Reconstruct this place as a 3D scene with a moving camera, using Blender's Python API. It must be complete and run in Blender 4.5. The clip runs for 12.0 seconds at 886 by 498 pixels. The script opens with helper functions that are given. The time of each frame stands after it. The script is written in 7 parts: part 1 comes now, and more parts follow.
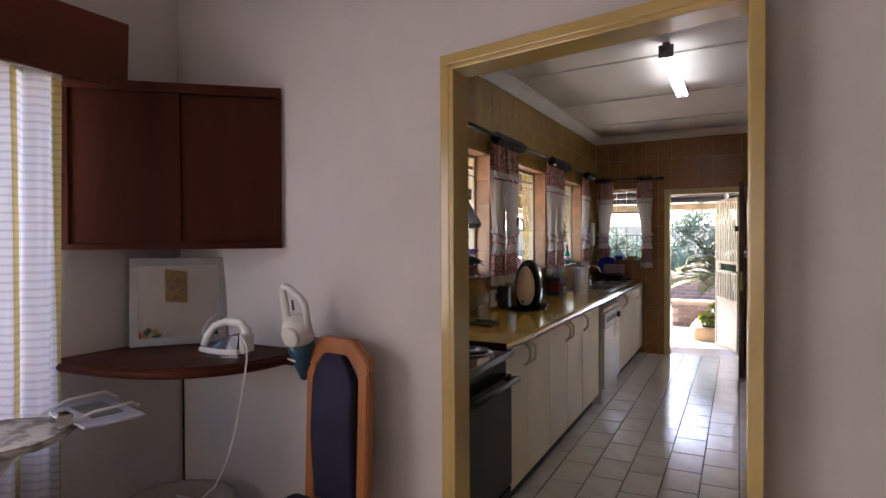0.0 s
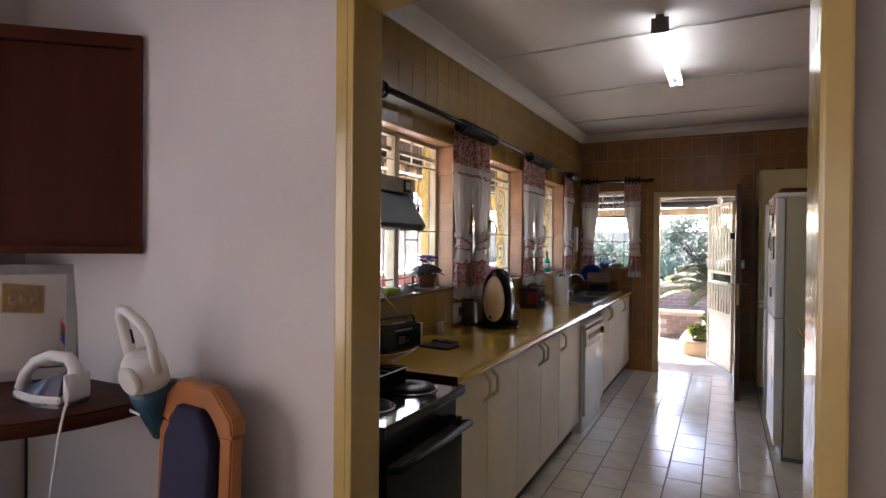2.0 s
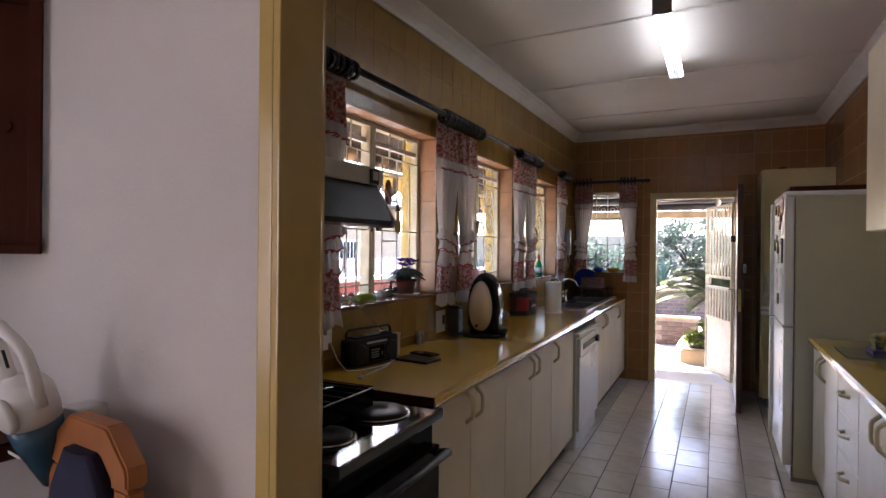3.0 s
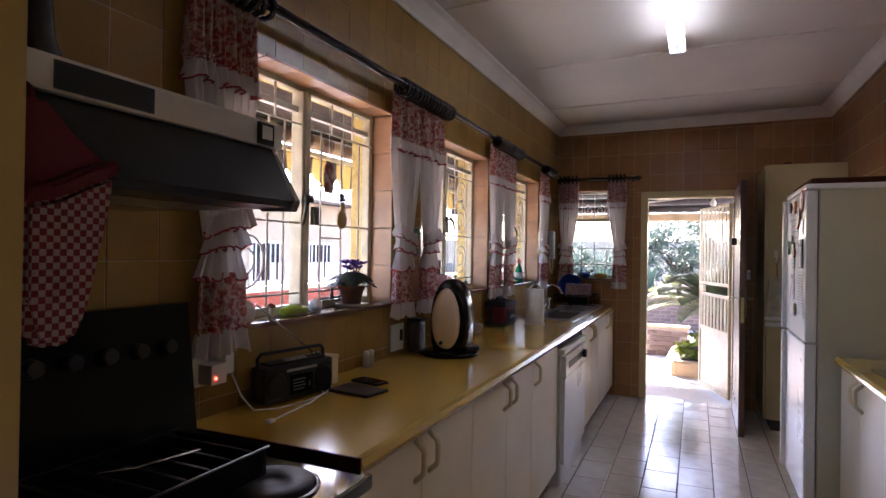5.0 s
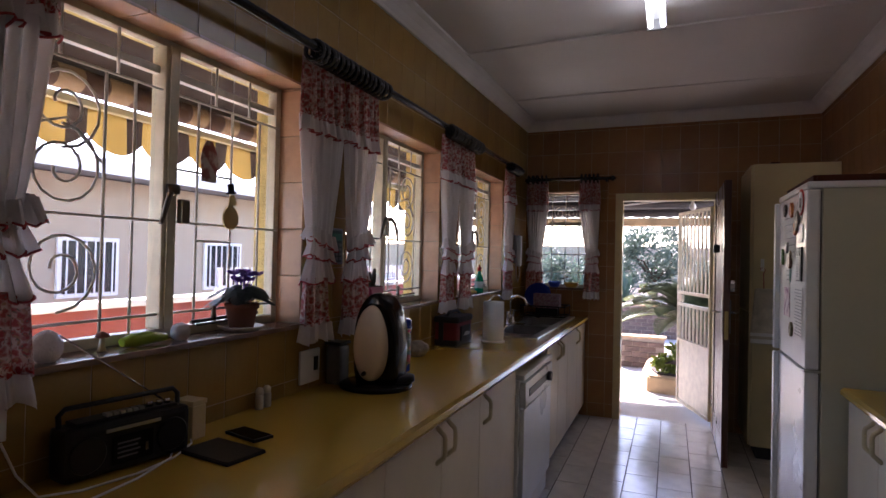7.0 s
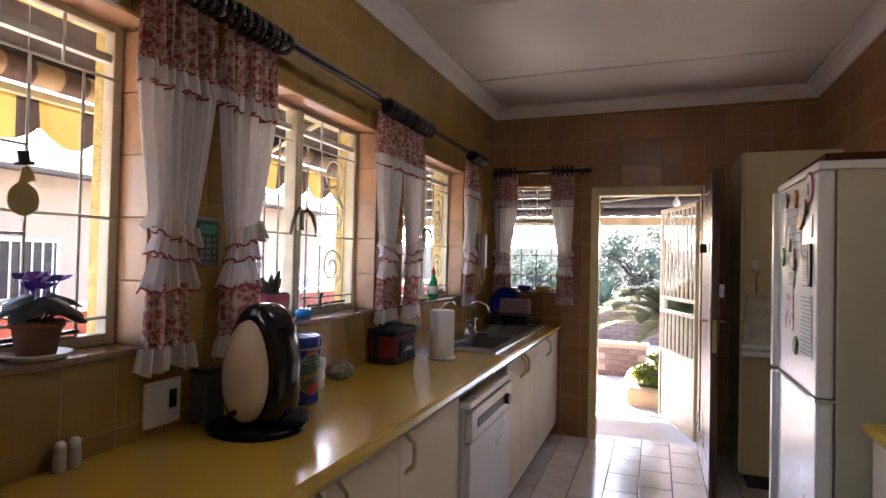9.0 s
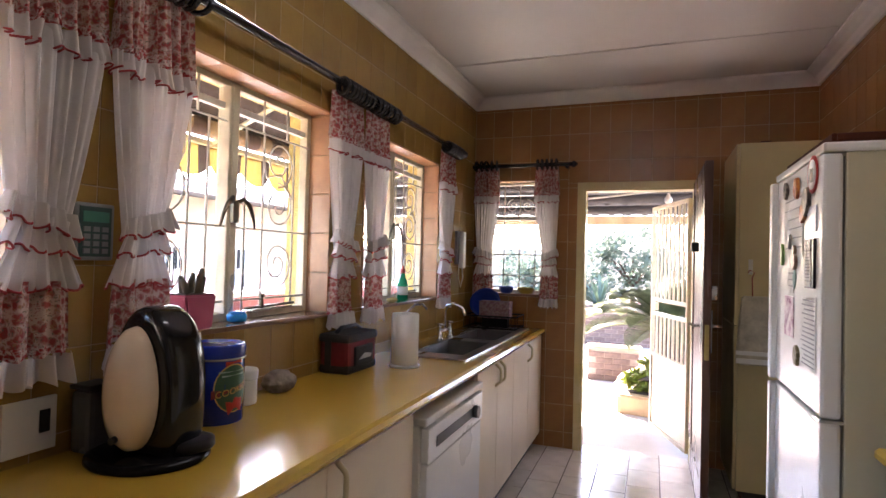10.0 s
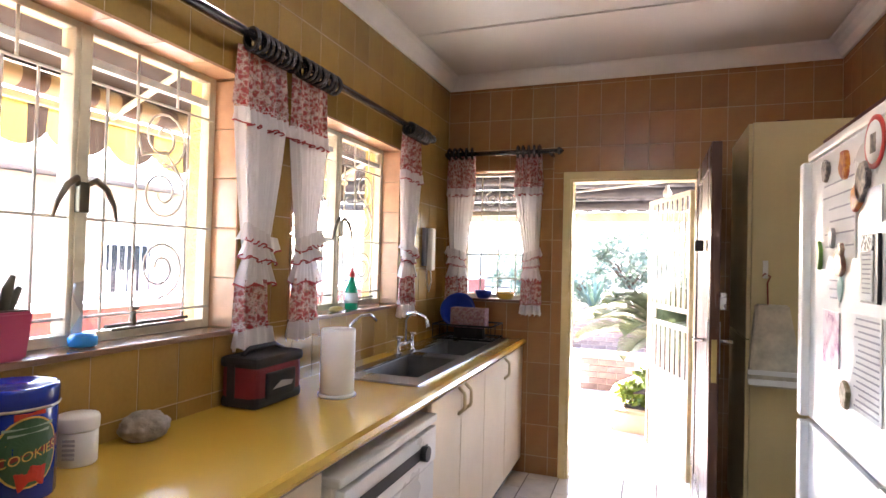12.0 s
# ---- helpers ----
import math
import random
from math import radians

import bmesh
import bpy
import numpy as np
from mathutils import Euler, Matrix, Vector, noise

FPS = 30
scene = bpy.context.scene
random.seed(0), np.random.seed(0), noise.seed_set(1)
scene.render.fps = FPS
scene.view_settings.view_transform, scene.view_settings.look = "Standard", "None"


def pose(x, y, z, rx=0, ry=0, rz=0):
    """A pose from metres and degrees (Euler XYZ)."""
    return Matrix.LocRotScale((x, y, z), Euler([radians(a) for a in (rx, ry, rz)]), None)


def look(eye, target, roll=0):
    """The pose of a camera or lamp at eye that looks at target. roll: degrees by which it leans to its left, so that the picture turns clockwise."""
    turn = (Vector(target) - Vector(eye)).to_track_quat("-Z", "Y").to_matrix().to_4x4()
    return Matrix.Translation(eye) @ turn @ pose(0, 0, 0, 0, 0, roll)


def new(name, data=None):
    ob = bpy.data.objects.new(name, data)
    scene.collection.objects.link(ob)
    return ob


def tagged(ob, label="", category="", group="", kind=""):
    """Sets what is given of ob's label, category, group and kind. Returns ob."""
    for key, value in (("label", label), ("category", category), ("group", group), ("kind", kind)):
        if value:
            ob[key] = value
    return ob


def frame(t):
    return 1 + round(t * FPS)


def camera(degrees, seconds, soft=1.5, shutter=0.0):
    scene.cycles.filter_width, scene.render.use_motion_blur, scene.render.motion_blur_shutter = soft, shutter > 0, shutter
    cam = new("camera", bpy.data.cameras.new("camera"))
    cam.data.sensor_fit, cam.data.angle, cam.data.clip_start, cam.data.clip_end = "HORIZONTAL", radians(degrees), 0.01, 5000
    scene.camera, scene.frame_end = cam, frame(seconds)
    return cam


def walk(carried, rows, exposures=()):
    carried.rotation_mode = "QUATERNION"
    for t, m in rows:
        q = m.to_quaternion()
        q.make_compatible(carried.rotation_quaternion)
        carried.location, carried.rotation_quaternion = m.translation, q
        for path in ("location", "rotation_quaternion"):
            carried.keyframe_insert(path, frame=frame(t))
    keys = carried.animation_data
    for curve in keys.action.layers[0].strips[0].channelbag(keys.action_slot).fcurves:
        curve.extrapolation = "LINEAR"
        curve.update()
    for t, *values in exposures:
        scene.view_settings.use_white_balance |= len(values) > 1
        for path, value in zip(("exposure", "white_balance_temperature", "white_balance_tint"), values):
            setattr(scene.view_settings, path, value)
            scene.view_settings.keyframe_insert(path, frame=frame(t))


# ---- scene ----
cam = camera(75.2, 12.0)
PATH = [
    (0, (1.669, -1.681, 1.461), (0.755, 0.097, 1.428), -0.3),
    (0.5, (1.635, -1.527, 1.465), (0.728, 0.255, 1.433), -0.1),
    (1, (1.598, -1.385, 1.462), (0.702, 0.403, 1.436), 0.1),
    (1.5, (1.578, -1.203, 1.471), (0.693, 0.59, 1.446), 0.3),
    (2, (1.578, -1.032, 1.47), (0.699, 0.764, 1.448), 0.5),
    (2.5, (1.54, -0.882, 1.443), (0.672, 0.92, 1.435), 0.4),
    (3, (1.497, -0.723, 1.456), (0.641, 1.084, 1.449), 0.6),
    (5, (1.352, -0.117, 1.431), (0.547, 1.714, 1.443), 0.9),
    (5.5, (1.325, 0.035, 1.448), (0.534, 1.871, 1.461), 1.0),
    (6, (1.308, 0.175, 1.446), (0.535, 2.02, 1.464), 1.1),
    (6.5, (1.305, 0.323, 1.45), (0.552, 2.175, 1.471), 1.2),
    (7, (1.323, 0.472, 1.452), (0.586, 2.331, 1.479), 1.3),
    (9, (1.349, 1.095, 1.444), (0.655, 2.97, 1.482), 1.3),
    (9.5, (1.385, 1.276, 1.441), (0.694, 3.152, 1.481), 1.4),
    (10, (1.402, 1.429, 1.432), (0.716, 3.307, 1.474), 1.5),
    (10.5, (1.402, 1.589, 1.43), (0.718, 3.468, 1.472), 1.5),
    (11, (1.396, 1.734, 1.434), (0.716, 3.615, 1.476), 1.5),
    (11.5, (1.404, 1.882, 1.439), (0.722, 3.762, 1.479), 1.5),
    (12, (1.41, 2.031, 1.448), (0.73, 3.911, 1.488), 1.5),
]
EXPOSURES = [(0.0, 3.32, 6380, 24), (1.0, 3.44, 6350, 24), (2.5, 3.34, 6250, 25), (3.0, 3.30, 6200, 26), (5.0, 3.44, 6050, 31), (6.5, 2.98, 6050, 32), (7.0, 2.60, 6050, 32), (9.0, 3.54, 6480, 29), (9.5, 3.88, 6530, 29), (10.5, 4.27, 6500, 28), (12.0, 4.90, 6450, 26)]
walk(cam, [(t, look(eye, target, roll)) for t, eye, target, roll in PATH], EXPOSURES)

# ---- world and light ----
world = bpy.data.worlds.new("sky")
scene.world = world
world.use_nodes = True
sky = world.node_tree.nodes.new("ShaderNodeTexSky")
sky.sky_type = "NISHITA"
sky.sun_disc = False
SUN = Vector((-0.40, 0.68, 0.62)).normalized()
sky.sun_elevation = math.asin(SUN.z)
sky.sun_rotation = math.atan2(SUN.x, SUN.y)
world.node_tree.links.new(sky.outputs[0], world.node_tree.nodes["Background"].inputs[0])
world.node_tree.nodes["Background"].inputs[1].default_value = 0.15
sun = new("sun", bpy.data.lights.new("sun", "SUN"))
sun.data.energy, sun.data.angle, sun.data.color = 4.5, radians(0.5), (1.0, 0.94, 0.84)
sun.matrix_world = look(SUN * 30, (0, 0, 0))


def area_lamp(name, eye, target, sx, sy, watts, color=(1, 1, 1)):
    lamp = new(name, bpy.data.lights.new(name, "AREA"))
    lamp.data.shape, lamp.data.size, lamp.data.size_y, lamp.data.energy, lamp.data.color = "RECTANGLE", sx, sy, watts, color
    lamp.matrix_world = look(eye, target)
    return lamp


# unseen fill lamp added before the solid rear wall, which has no window
area_lamp("rear_fill_lamp", (0.7, -3.94, 1.5), (1.2, 0, 1.3), 1.6, 1.2, 0.7, (1.0, 0.95, 0.92))
area_lamp("daylight_side_window", (-0.53, -1.90, 1.45), (3, -1.90, 1.3), 1.5, 1.3, 1.9, (1.0, 0.96, 0.92))


# ---- materials ----
def mat(name, color, rough=0.5, metal=0.0, vary=0.12, scale=6.0, fine=60.0, bump=0.05, coat=0.0, rand=0.0, second=None, mix=0.5, stretch=(1, 1, 1), rvar=0.1, trans=0.0, spec=0.5):
    """A painted, glazed or woven surface: base colour, blotches at two scales, uneven gloss and fine relief."""
    m = bpy.data.materials.new(name)
    m.use_nodes = True
    nt = m.node_tree
    N, L = nt.nodes, nt.links
    b = N["Principled BSDF"]
    tc = N.new("ShaderNodeTexCoord")
    mp = N.new("ShaderNodeMapping")
    mp.inputs["Scale"].default_value = stretch
    L.new(tc.outputs["Object"], mp.inputs["Vector"])
    n1 = N.new("ShaderNodeTexNoise")
    n1.inputs["Scale"].default_value, n1.inputs["Detail"].default_value = scale, 5
    n2 = N.new("ShaderNodeTexNoise")
    n2.inputs["Scale"].default_value, n2.inputs["Detail"].default_value = fine, 3
    L.new(mp.outputs[0], n1.inputs["Vector"])
    L.new(mp.outputs[0], n2.inputs["Vector"])
    ramp = N.new("ShaderNodeMix")
    ramp.data_type = "RGBA"
    c = Vector(color[:3])
    c2 = Vector(second[:3]) if second else c * (1 - 2 * vary)
    ramp.inputs[6].default_value = (*(c * (1 + (0 if second else vary))), 1)
    ramp.inputs[7].default_value = (*c2, 1)
    r1 = N.new("ShaderNodeMapRange")
    r1.inputs[1].default_value, r1.inputs[2].default_value = 0.5 - mix * 0.5, 0.5 + mix * 0.5
    L.new(n1.outputs[0], r1.inputs[0])
    L.new(r1.outputs[0], ramp.inputs[0])
    out = ramp.outputs[2]
    g = N.new("ShaderNodeMix")
    g.data_type, g.blend_type = "RGBA", "MULTIPLY"
    g.inputs[0].default_value = min(1, vary * 2.5)
    L.new(out, g.inputs[6])
    rr = N.new("ShaderNodeMapRange")
    rr.inputs[3].default_value, rr.inputs[4].default_value = 0.75, 1.2
    L.new(n2.outputs[0], rr.inputs[0])
    L.new(rr.outputs[0], g.inputs[7])
    out = g.outputs[2]
    if rand:
        oi = N.new("ShaderNodeObjectInfo")
        hv = N.new("ShaderNodeHueSaturation")
        mr = N.new("ShaderNodeMapRange")
        mr.inputs[3].default_value, mr.inputs[4].default_value = 1 - rand, 1 + rand
        L.new(oi.outputs["Random"], mr.inputs[0])
        L.new(mr.outputs[0], hv.inputs["Value"])
        L.new(out, hv.inputs["Color"])
        out = hv.outputs[0]
    L.new(out, b.inputs["Base Color"])
    ro = N.new("ShaderNodeMapRange")
    ro.inputs[3].default_value, ro.inputs[4].default_value = max(0.02, rough - rvar), min(1, rough + rvar)
    L.new(n1.outputs[0], ro.inputs[0])
    L.new(ro.outputs[0], b.inputs["Roughness"])
    b.inputs["Metallic"].default_value = metal
    b.inputs["Specular IOR Level"].default_value = spec
    b.inputs["Coat Weight"].default_value = coat
    b.inputs["Coat Roughness"].default_value = 0.08
    if bump:
        bp = N.new("ShaderNodeBump")
        bp.inputs["Strength"].default_value, bp.inputs["Distance"].default_value = bump, 0.01
        L.new(n2.outputs[0], bp.inputs["Height"])
        L.new(bp.outputs[0], b.inputs["Normal"])
    if trans:
        tr = N.new("ShaderNodeBsdfTranslucent")
        L.new(out, tr.inputs[0])
        mx = N.new("ShaderNodeMixShader")
        mx.inputs[0].default_value = trans
        L.new(b.outputs[0], mx.inputs[1])
        L.new(tr.outputs[0], mx.inputs[2])
        L.new(mx.outputs[0], N["Material Output"].inputs[0])
    return m


def print_cloth(name, ground, red, gold, trans=0.25, size=38, green=(0.16, 0.15, 0.09)):
    """Cotton print: flowers in red and gold scattered on a pale ground, with small sprigs."""
    m = mat(name, ground, 0.85, trans=trans, bump=0.2, fine=300)
    nt = m.node_tree
    N, L = nt.nodes, nt.links
    tc = N.new("ShaderNodeTexCoord")
    wob = N.new("ShaderNodeTexNoise")
    wob.inputs["Scale"].default_value = size * 0.7
    add = N.new("ShaderNodeMixRGB")
    add.inputs[0].default_value = 0.035
    L.new(tc.outputs["Object"], wob.inputs["Vector"])
    L.new(tc.outputs["Object"], add.inputs[1])
    L.new(wob.outputs["Color"], add.inputs[2])
    prev = None
    for k, (sc, lim, col) in enumerate(((size, 0.64, red), (size * 1.5, 0.34, gold), (size * 2.2, 0.30, green), (size * 3.1, 0.30, red))):
        v = N.new("ShaderNodeTexVoronoi")
        v.inputs["Scale"].default_value = sc
        L.new(add.outputs[0], v.inputs["Vector"])
        lt = N.new("ShaderNodeMapRange")
        lt.inputs[1].default_value, lt.inputs[2].default_value = lim, lim * 0.55
        L.new(v.outputs["Distance"], lt.inputs[0])
        mx = N.new("ShaderNodeMixRGB")
        L.new(lt.outputs[0], mx.inputs[0])
        if prev is None:
            mx.inputs[1].default_value = (*ground, 1)
        else:
            L.new(prev, mx.inputs[1])
        mx.inputs[2].default_value = (*col, 1)
        prev = mx.outputs[0]
    b = N["Principled BSDF"]
    for l in list(b.inputs["Base Color"].links):
        L.remove(l)
    L.new(prev, b.inputs["Base Color"])
    for n in N:
        if n.type == "BSDF_TRANSLUCENT":
            for l in list(n.inputs[0].links):
                L.remove(l)
            L.new(prev, n.inputs[0])
    return m


def stripes(name, a, b2, width, axis=1, rough=0.8, trans=0.0, duty=0.5):
    m = mat(name, a, rough, trans=trans, bump=0.1)
    nt = m.node_tree
    N, L = nt.nodes, nt.links
    tc = N.new("ShaderNodeTexCoord")
    sep = N.new("ShaderNodeSeparateXYZ")
    L.new(tc.outputs["Object"], sep.inputs[0])
    d = N.new("ShaderNodeMath")
    d.operation, d.inputs[1].default_value = "DIVIDE", width
    L.new(sep.outputs[axis], d.inputs[0])
    fr = N.new("ShaderNodeMath")
    fr.operation = "FRACT"
    L.new(d.outputs[0], fr.inputs[0])
    gt = N.new("ShaderNodeMath")
    gt.operation, gt.inputs[1].default_value = "GREATER_THAN", duty
    L.new(fr.outputs[0], gt.inputs[0])
    mx = N.new("ShaderNodeMixRGB")
    mx.inputs[1].default_value, mx.inputs[2].default_value = (*a, 1), (*b2, 1)
    L.new(gt.outputs[0], mx.inputs[0])
    bs = N["Principled BSDF"]
    for l in list(bs.inputs["Base Color"].links):
        L.remove(l)
    L.new(mx.outputs[0], bs.inputs["Base Color"])
    for n in N:
        if n.type == "BSDF_TRANSLUCENT":
            for l in list(n.inputs[0].links):
                L.remove(l)
            L.new(mx.outputs[0], n.inputs[0])
    return m


def weave(m, pitch):
    """Thicker cross threads at even steps over a striped cloth."""
    N, L = m.node_tree.nodes, m.node_tree.links
    tc = N.new("ShaderNodeTexCoord")
    sep = N.new("ShaderNodeSeparateXYZ")
    L.new(tc.outputs["Object"], sep.inputs[0])
    wv = N.new("ShaderNodeMath")
    wv.operation, wv.inputs[1].default_value = "PINGPONG", pitch / 2
    L.new(sep.outputs[2], wv.inputs[0])
    rg = N.new("ShaderNodeMapRange")
    rg.inputs[1].default_value, rg.inputs[2].default_value = pitch * 0.10, pitch * 0.22
    rg.inputs[3].default_value, rg.inputs[4].default_value = 0.80, 1.0
    L.new(wv.outputs[0], rg.inputs[0])
    mul = N.new("ShaderNodeMixRGB")
    mul.blend_type, mul.inputs[0].default_value = "MULTIPLY", 1.0
    b = N["Principled BSDF"]
    src = b.inputs["Base Color"].links[0].from_socket
    L.new(src, mul.inputs[1])
    L.new(rg.outputs[0], mul.inputs[2])
    L.new(mul.outputs[0], b.inputs["Base Color"])
    for n in N:
        if n.type == "BSDF_TRANSLUCENT":
            L.new(mul.outputs[0], n.inputs[0])


def clear_glass(name, tint=(0.95, 0.98, 0.97)):
    m = bpy.data.materials.new(name)
    m.use_nodes = True
    N, L = m.node_tree.nodes, m.node_tree.links
    N.remove(N["Principled BSDF"])
    t = N.new("ShaderNodeBsdfTransparent")
    t.inputs[0].default_value = (*tint, 1)
    g = N.new("ShaderNodeBsdfGlossy")
    g.inputs["Roughness"].default_value = 0.02
    lw = N.new("ShaderNodeLayerWeight")
    lw.inputs[0].default_value = 0.5
    pw_ = N.new("ShaderNodeMath")
    pw_.operation, pw_.inputs[1].default_value = "POWER", 4.0
    L.new(lw.outputs["Facing"], pw_.inputs[0])
    f = N.new("ShaderNodeMapRange")
    f.inputs[3].default_value, f.inputs[4].default_value = 0.03, 0.45
    L.new(pw_.outputs[0], f.inputs[0])
    mx = N.new("ShaderNodeMixShader")
    L.new(f.outputs[0], mx.inputs[0])
    L.new(t.outputs[0], mx.inputs[1])
    L.new(g.outputs[0], mx.inputs[2])
    L.new(mx.outputs[0], N["Material Output"].inputs[0])
    return m


def glow(name, color, strength):
    m = bpy.data.materials.new(name)
    m.use_nodes = True
    b = m.node_tree.nodes["Principled BSDF"]
    b.inputs["Base Color"].default_value = (*color, 1)
    b.inputs["Emission Color"].default_value = (*color, 1)
    b.inputs["Emission Strength"].default_value = strength
    return m


PLASTER = mat("plaster_warm_white", (0.66, 0.61, 0.58), 0.75, vary=0.05, scale=1.6, fine=120, bump=0.08)
CEILING = mat("ceiling_white_paint", (0.68, 0.64, 0.605), 0.7, vary=0.05, scale=1.2, fine=90, bump=0.04)
CORNICE = mat("cornice_white_paint", (0.78, 0.76, 0.73), 0.55, vary=0.05, scale=4)
TILE = mat("mustard_glazed_tile", (0.36, 0.222, 0.058), 0.24, vary=0.12, scale=7, fine=70, bump=0.03, rand=0.09, second=(0.29, 0.165, 0.040), mix=0.6, rvar=0.06)
TILEBROWN = mat("brown_mustard_glazed_tile", (0.36, 0.187, 0.066), 0.24, vary=0.12, scale=7, fine=70, bump=0.03, rand=0.09, second=(0.28, 0.132, 0.045), mix=0.6, rvar=0.06)
REVEAL = mat("terracotta_glazed_tile", (0.60, 0.345, 0.19), 0.25, vary=0.12, scale=8, fine=60, bump=0.03, rand=0.08, rvar=0.06)
GROUT = mat("tile_grout", (0.50, 0.365, 0.205), 0.9, vary=0.12, scale=12, bump=0.1)
FLOOR_TILE = mat("cream_floor_tile", (0.77, 0.72, 0.64), 0.16, spec=0.9, vary=0.08, scale=9, fine=140, bump=0.03, rand=0.06, rvar=0.07)
FLOOR_GROUT = mat("floor_grout", (0.17, 0.145, 0.12), 0.9, vary=0.2, scale=14)
FRAME = mat("ochre_gloss_paint", (0.52, 0.37, 0.12), 0.22, vary=0.06, scale=3, fine=25, bump=0.06, coat=0.3)
DOORFRAME = mat("cream_gloss_paint", (0.62, 0.50, 0.24), 0.3, vary=0.08, scale=4, fine=30, bump=0.05)
STEELPAINT = mat("cream_steel_paint", (0.66, 0.60, 0.44), 0.4, vary=0.1, scale=14, bump=0.05)
BARPAINT = mat("white_steel_bar", (0.72, 0.69, 0.62), 0.45, vary=0.1, scale=20)
COUNTER = mat("mustard_laminate", (0.62, 0.40, 0.055), 0.22, spec=0.9, coat=0.5, vary=0.04, scale=3, fine=200, bump=0.008, rvar=0.015)
CABINET = mat("cream_cabinet_laminate", (0.80, 0.685, 0.50), 0.38, vary=0.05, scale=3, fine=120, bump=0.02)
HANDLE = mat("cream_plastic_handle", (0.66, 0.55, 0.32), 0.35, vary=0.06)
KICK = mat("dark_kickboard", (0.03, 0.026, 0.024), 0.6)
GLOSSBLACK = mat("gloss_black_plastic", (0.010, 0.010, 0.012), 0.10, spec=0.5, vary=0.08, rvar=0.03, bump=0.004)
BLACK = mat("black_enamel", (0.008, 0.008, 0.009), 0.16, spec=0.13, vary=0.1, rvar=0.05, bump=0.01)
HOBM = mat("black_hob_enamel", (0.010, 0.010, 0.011), 0.08, spec=1.0, coat=0.6, vary=0.1, rvar=0.03, bump=0.01)
BLACKP = mat("black_plastic", (0.014, 0.014, 0.016), 0.38, spec=0.3, vary=0.15, bump=0.03)
IRON = mat("cast_iron_plate", (0.02, 0.02, 0.022), 0.45, vary=0.2, bump=0.15)
BLACKWOOD = mat("black_stained_wood", (0.016, 0.013, 0.014), 0.22, vary=0.2, coat=0.4, bump=0.03)
WHITEMETAL = mat("white_enamel", (0.74, 0.74, 0.72), 0.3, vary=0.04, scale=3, bump=0.015)
# refrigerator sides: creamier than the doors, with their shade put into the colour
FRIDGESIDE = mat("shaded_cream_enamel", (0.50, 0.48, 0.345), 0.4, vary=0.05, scale=3)
VISOR = mat("smoked_visor", (0.03, 0.032, 0.034), 0.35, spec=0.2, vary=0.1)
OFFWHITE = mat("ivory_enamel", (0.70, 0.68, 0.62), 0.32, vary=0.06, scale=3)
GREYPL = mat("grey_plastic", (0.22, 0.22, 0.22), 0.4)
DARKGLASS = mat("smoked_glass", (0.02, 0.022, 0.024), 0.12, spec=0.3, vary=0.05, rvar=0.03, bump=0)
STEEL = mat("brushed_stainless", (0.48, 0.48, 0.48), 0.28, metal=1.0, vary=0.08, scale=5, fine=160, stretch=(1, 0.1, 1), bump=0.02)
# sink bowls: darker and rougher than the steel of the rim
BOWLSTEEL = mat("dark_satin_stainless", (0.30, 0.30, 0.30), 0.45, metal=1.0, vary=0.12, scale=9, fine=120, bump=0.03)
CHROME = mat("chrome", (0.72, 0.72, 0.74), 0.1, metal=1.0, vary=0.04, rvar=0.05, bump=0)
DARKWIRE = mat("blackened_wire", (0.10, 0.10, 0.10), 0.35, metal=1.0, vary=0.2)
BRASS = mat("worn_brass", (0.42, 0.32, 0.12), 0.35, metal=1.0, vary=0.15)
BRONZE = mat("dark_bronze", (0.17, 0.15, 0.115), 0.35, metal=1.0, vary=0.15)
TALL = mat("yellowed_cream_paint", (0.60, 0.50, 0.265), 0.45, vary=0.06, scale=2.5, fine=60, bump=0.03)
DARKWOOD = mat("dark_red_wood", (0.072, 0.019, 0.010), 0.5, spec=0.08, vary=0.22, scale=5, fine=55, stretch=(1, 1, 0.08), bump=0.08)
PELMET = mat("reddish_varnished_wood", (0.13, 0.034, 0.014), 0.42, spec=0.2, vary=0.2, scale=5, fine=60, stretch=(1, 0.08, 1), bump=0.06)
DOORWOOD = mat("dark_varnished_door", (0.085, 0.034, 0.020), 0.28, vary=0.22, scale=6, fine=70, stretch=(1, 1, 0.06), bump=0.08)
CHAIRWOOD = mat("orange_pine", (0.42, 0.155, 0.045), 0.4, vary=0.16, scale=6, fine=60, stretch=(1, 1, 0.1), bump=0.06)
NAVY = mat("navy_upholstery", (0.024, 0.022, 0.058), 0.9, vary=0.15, fine=350, bump=0.25)
SHEER = mat("white_voile", (0.86, 0.83, 0.82), 0.85, vary=0.04, scale=4, fine=280, bump=0.15, trans=0.36)
FRILL = mat("white_cotton_frill", (0.80, 0.76, 0.74), 0.85, vary=0.06, scale=9, fine=260, bump=0.2, trans=0.22)
REDTRIM = mat("red_piping", (0.42, 0.05, 0.05), 0.8, vary=0.1)
PRINT = print_cloth("red_floral_print", (0.60, 0.47, 0.41), (0.36, 0.07, 0.065), (0.40, 0.22, 0.13), size=52, trans=0.14, green=(0.17, 0.17, 0.13))
CHECK = print_cloth("red_check_band", (0.72, 0.62, 0.58), (0.42, 0.04, 0.045), (0.4, 0.05, 0.05), size=70)
PANE = clear_glass("window_glass")
MIRROR = mat("mirror_silver", (0.86, 0.86, 0.86), 0.02, metal=1.0, vary=0.01, rvar=0.01, bump=0)
SILVERFR = mat("silver_painted_frame", (0.40, 0.38, 0.36), 0.45, vary=0.12, scale=10)
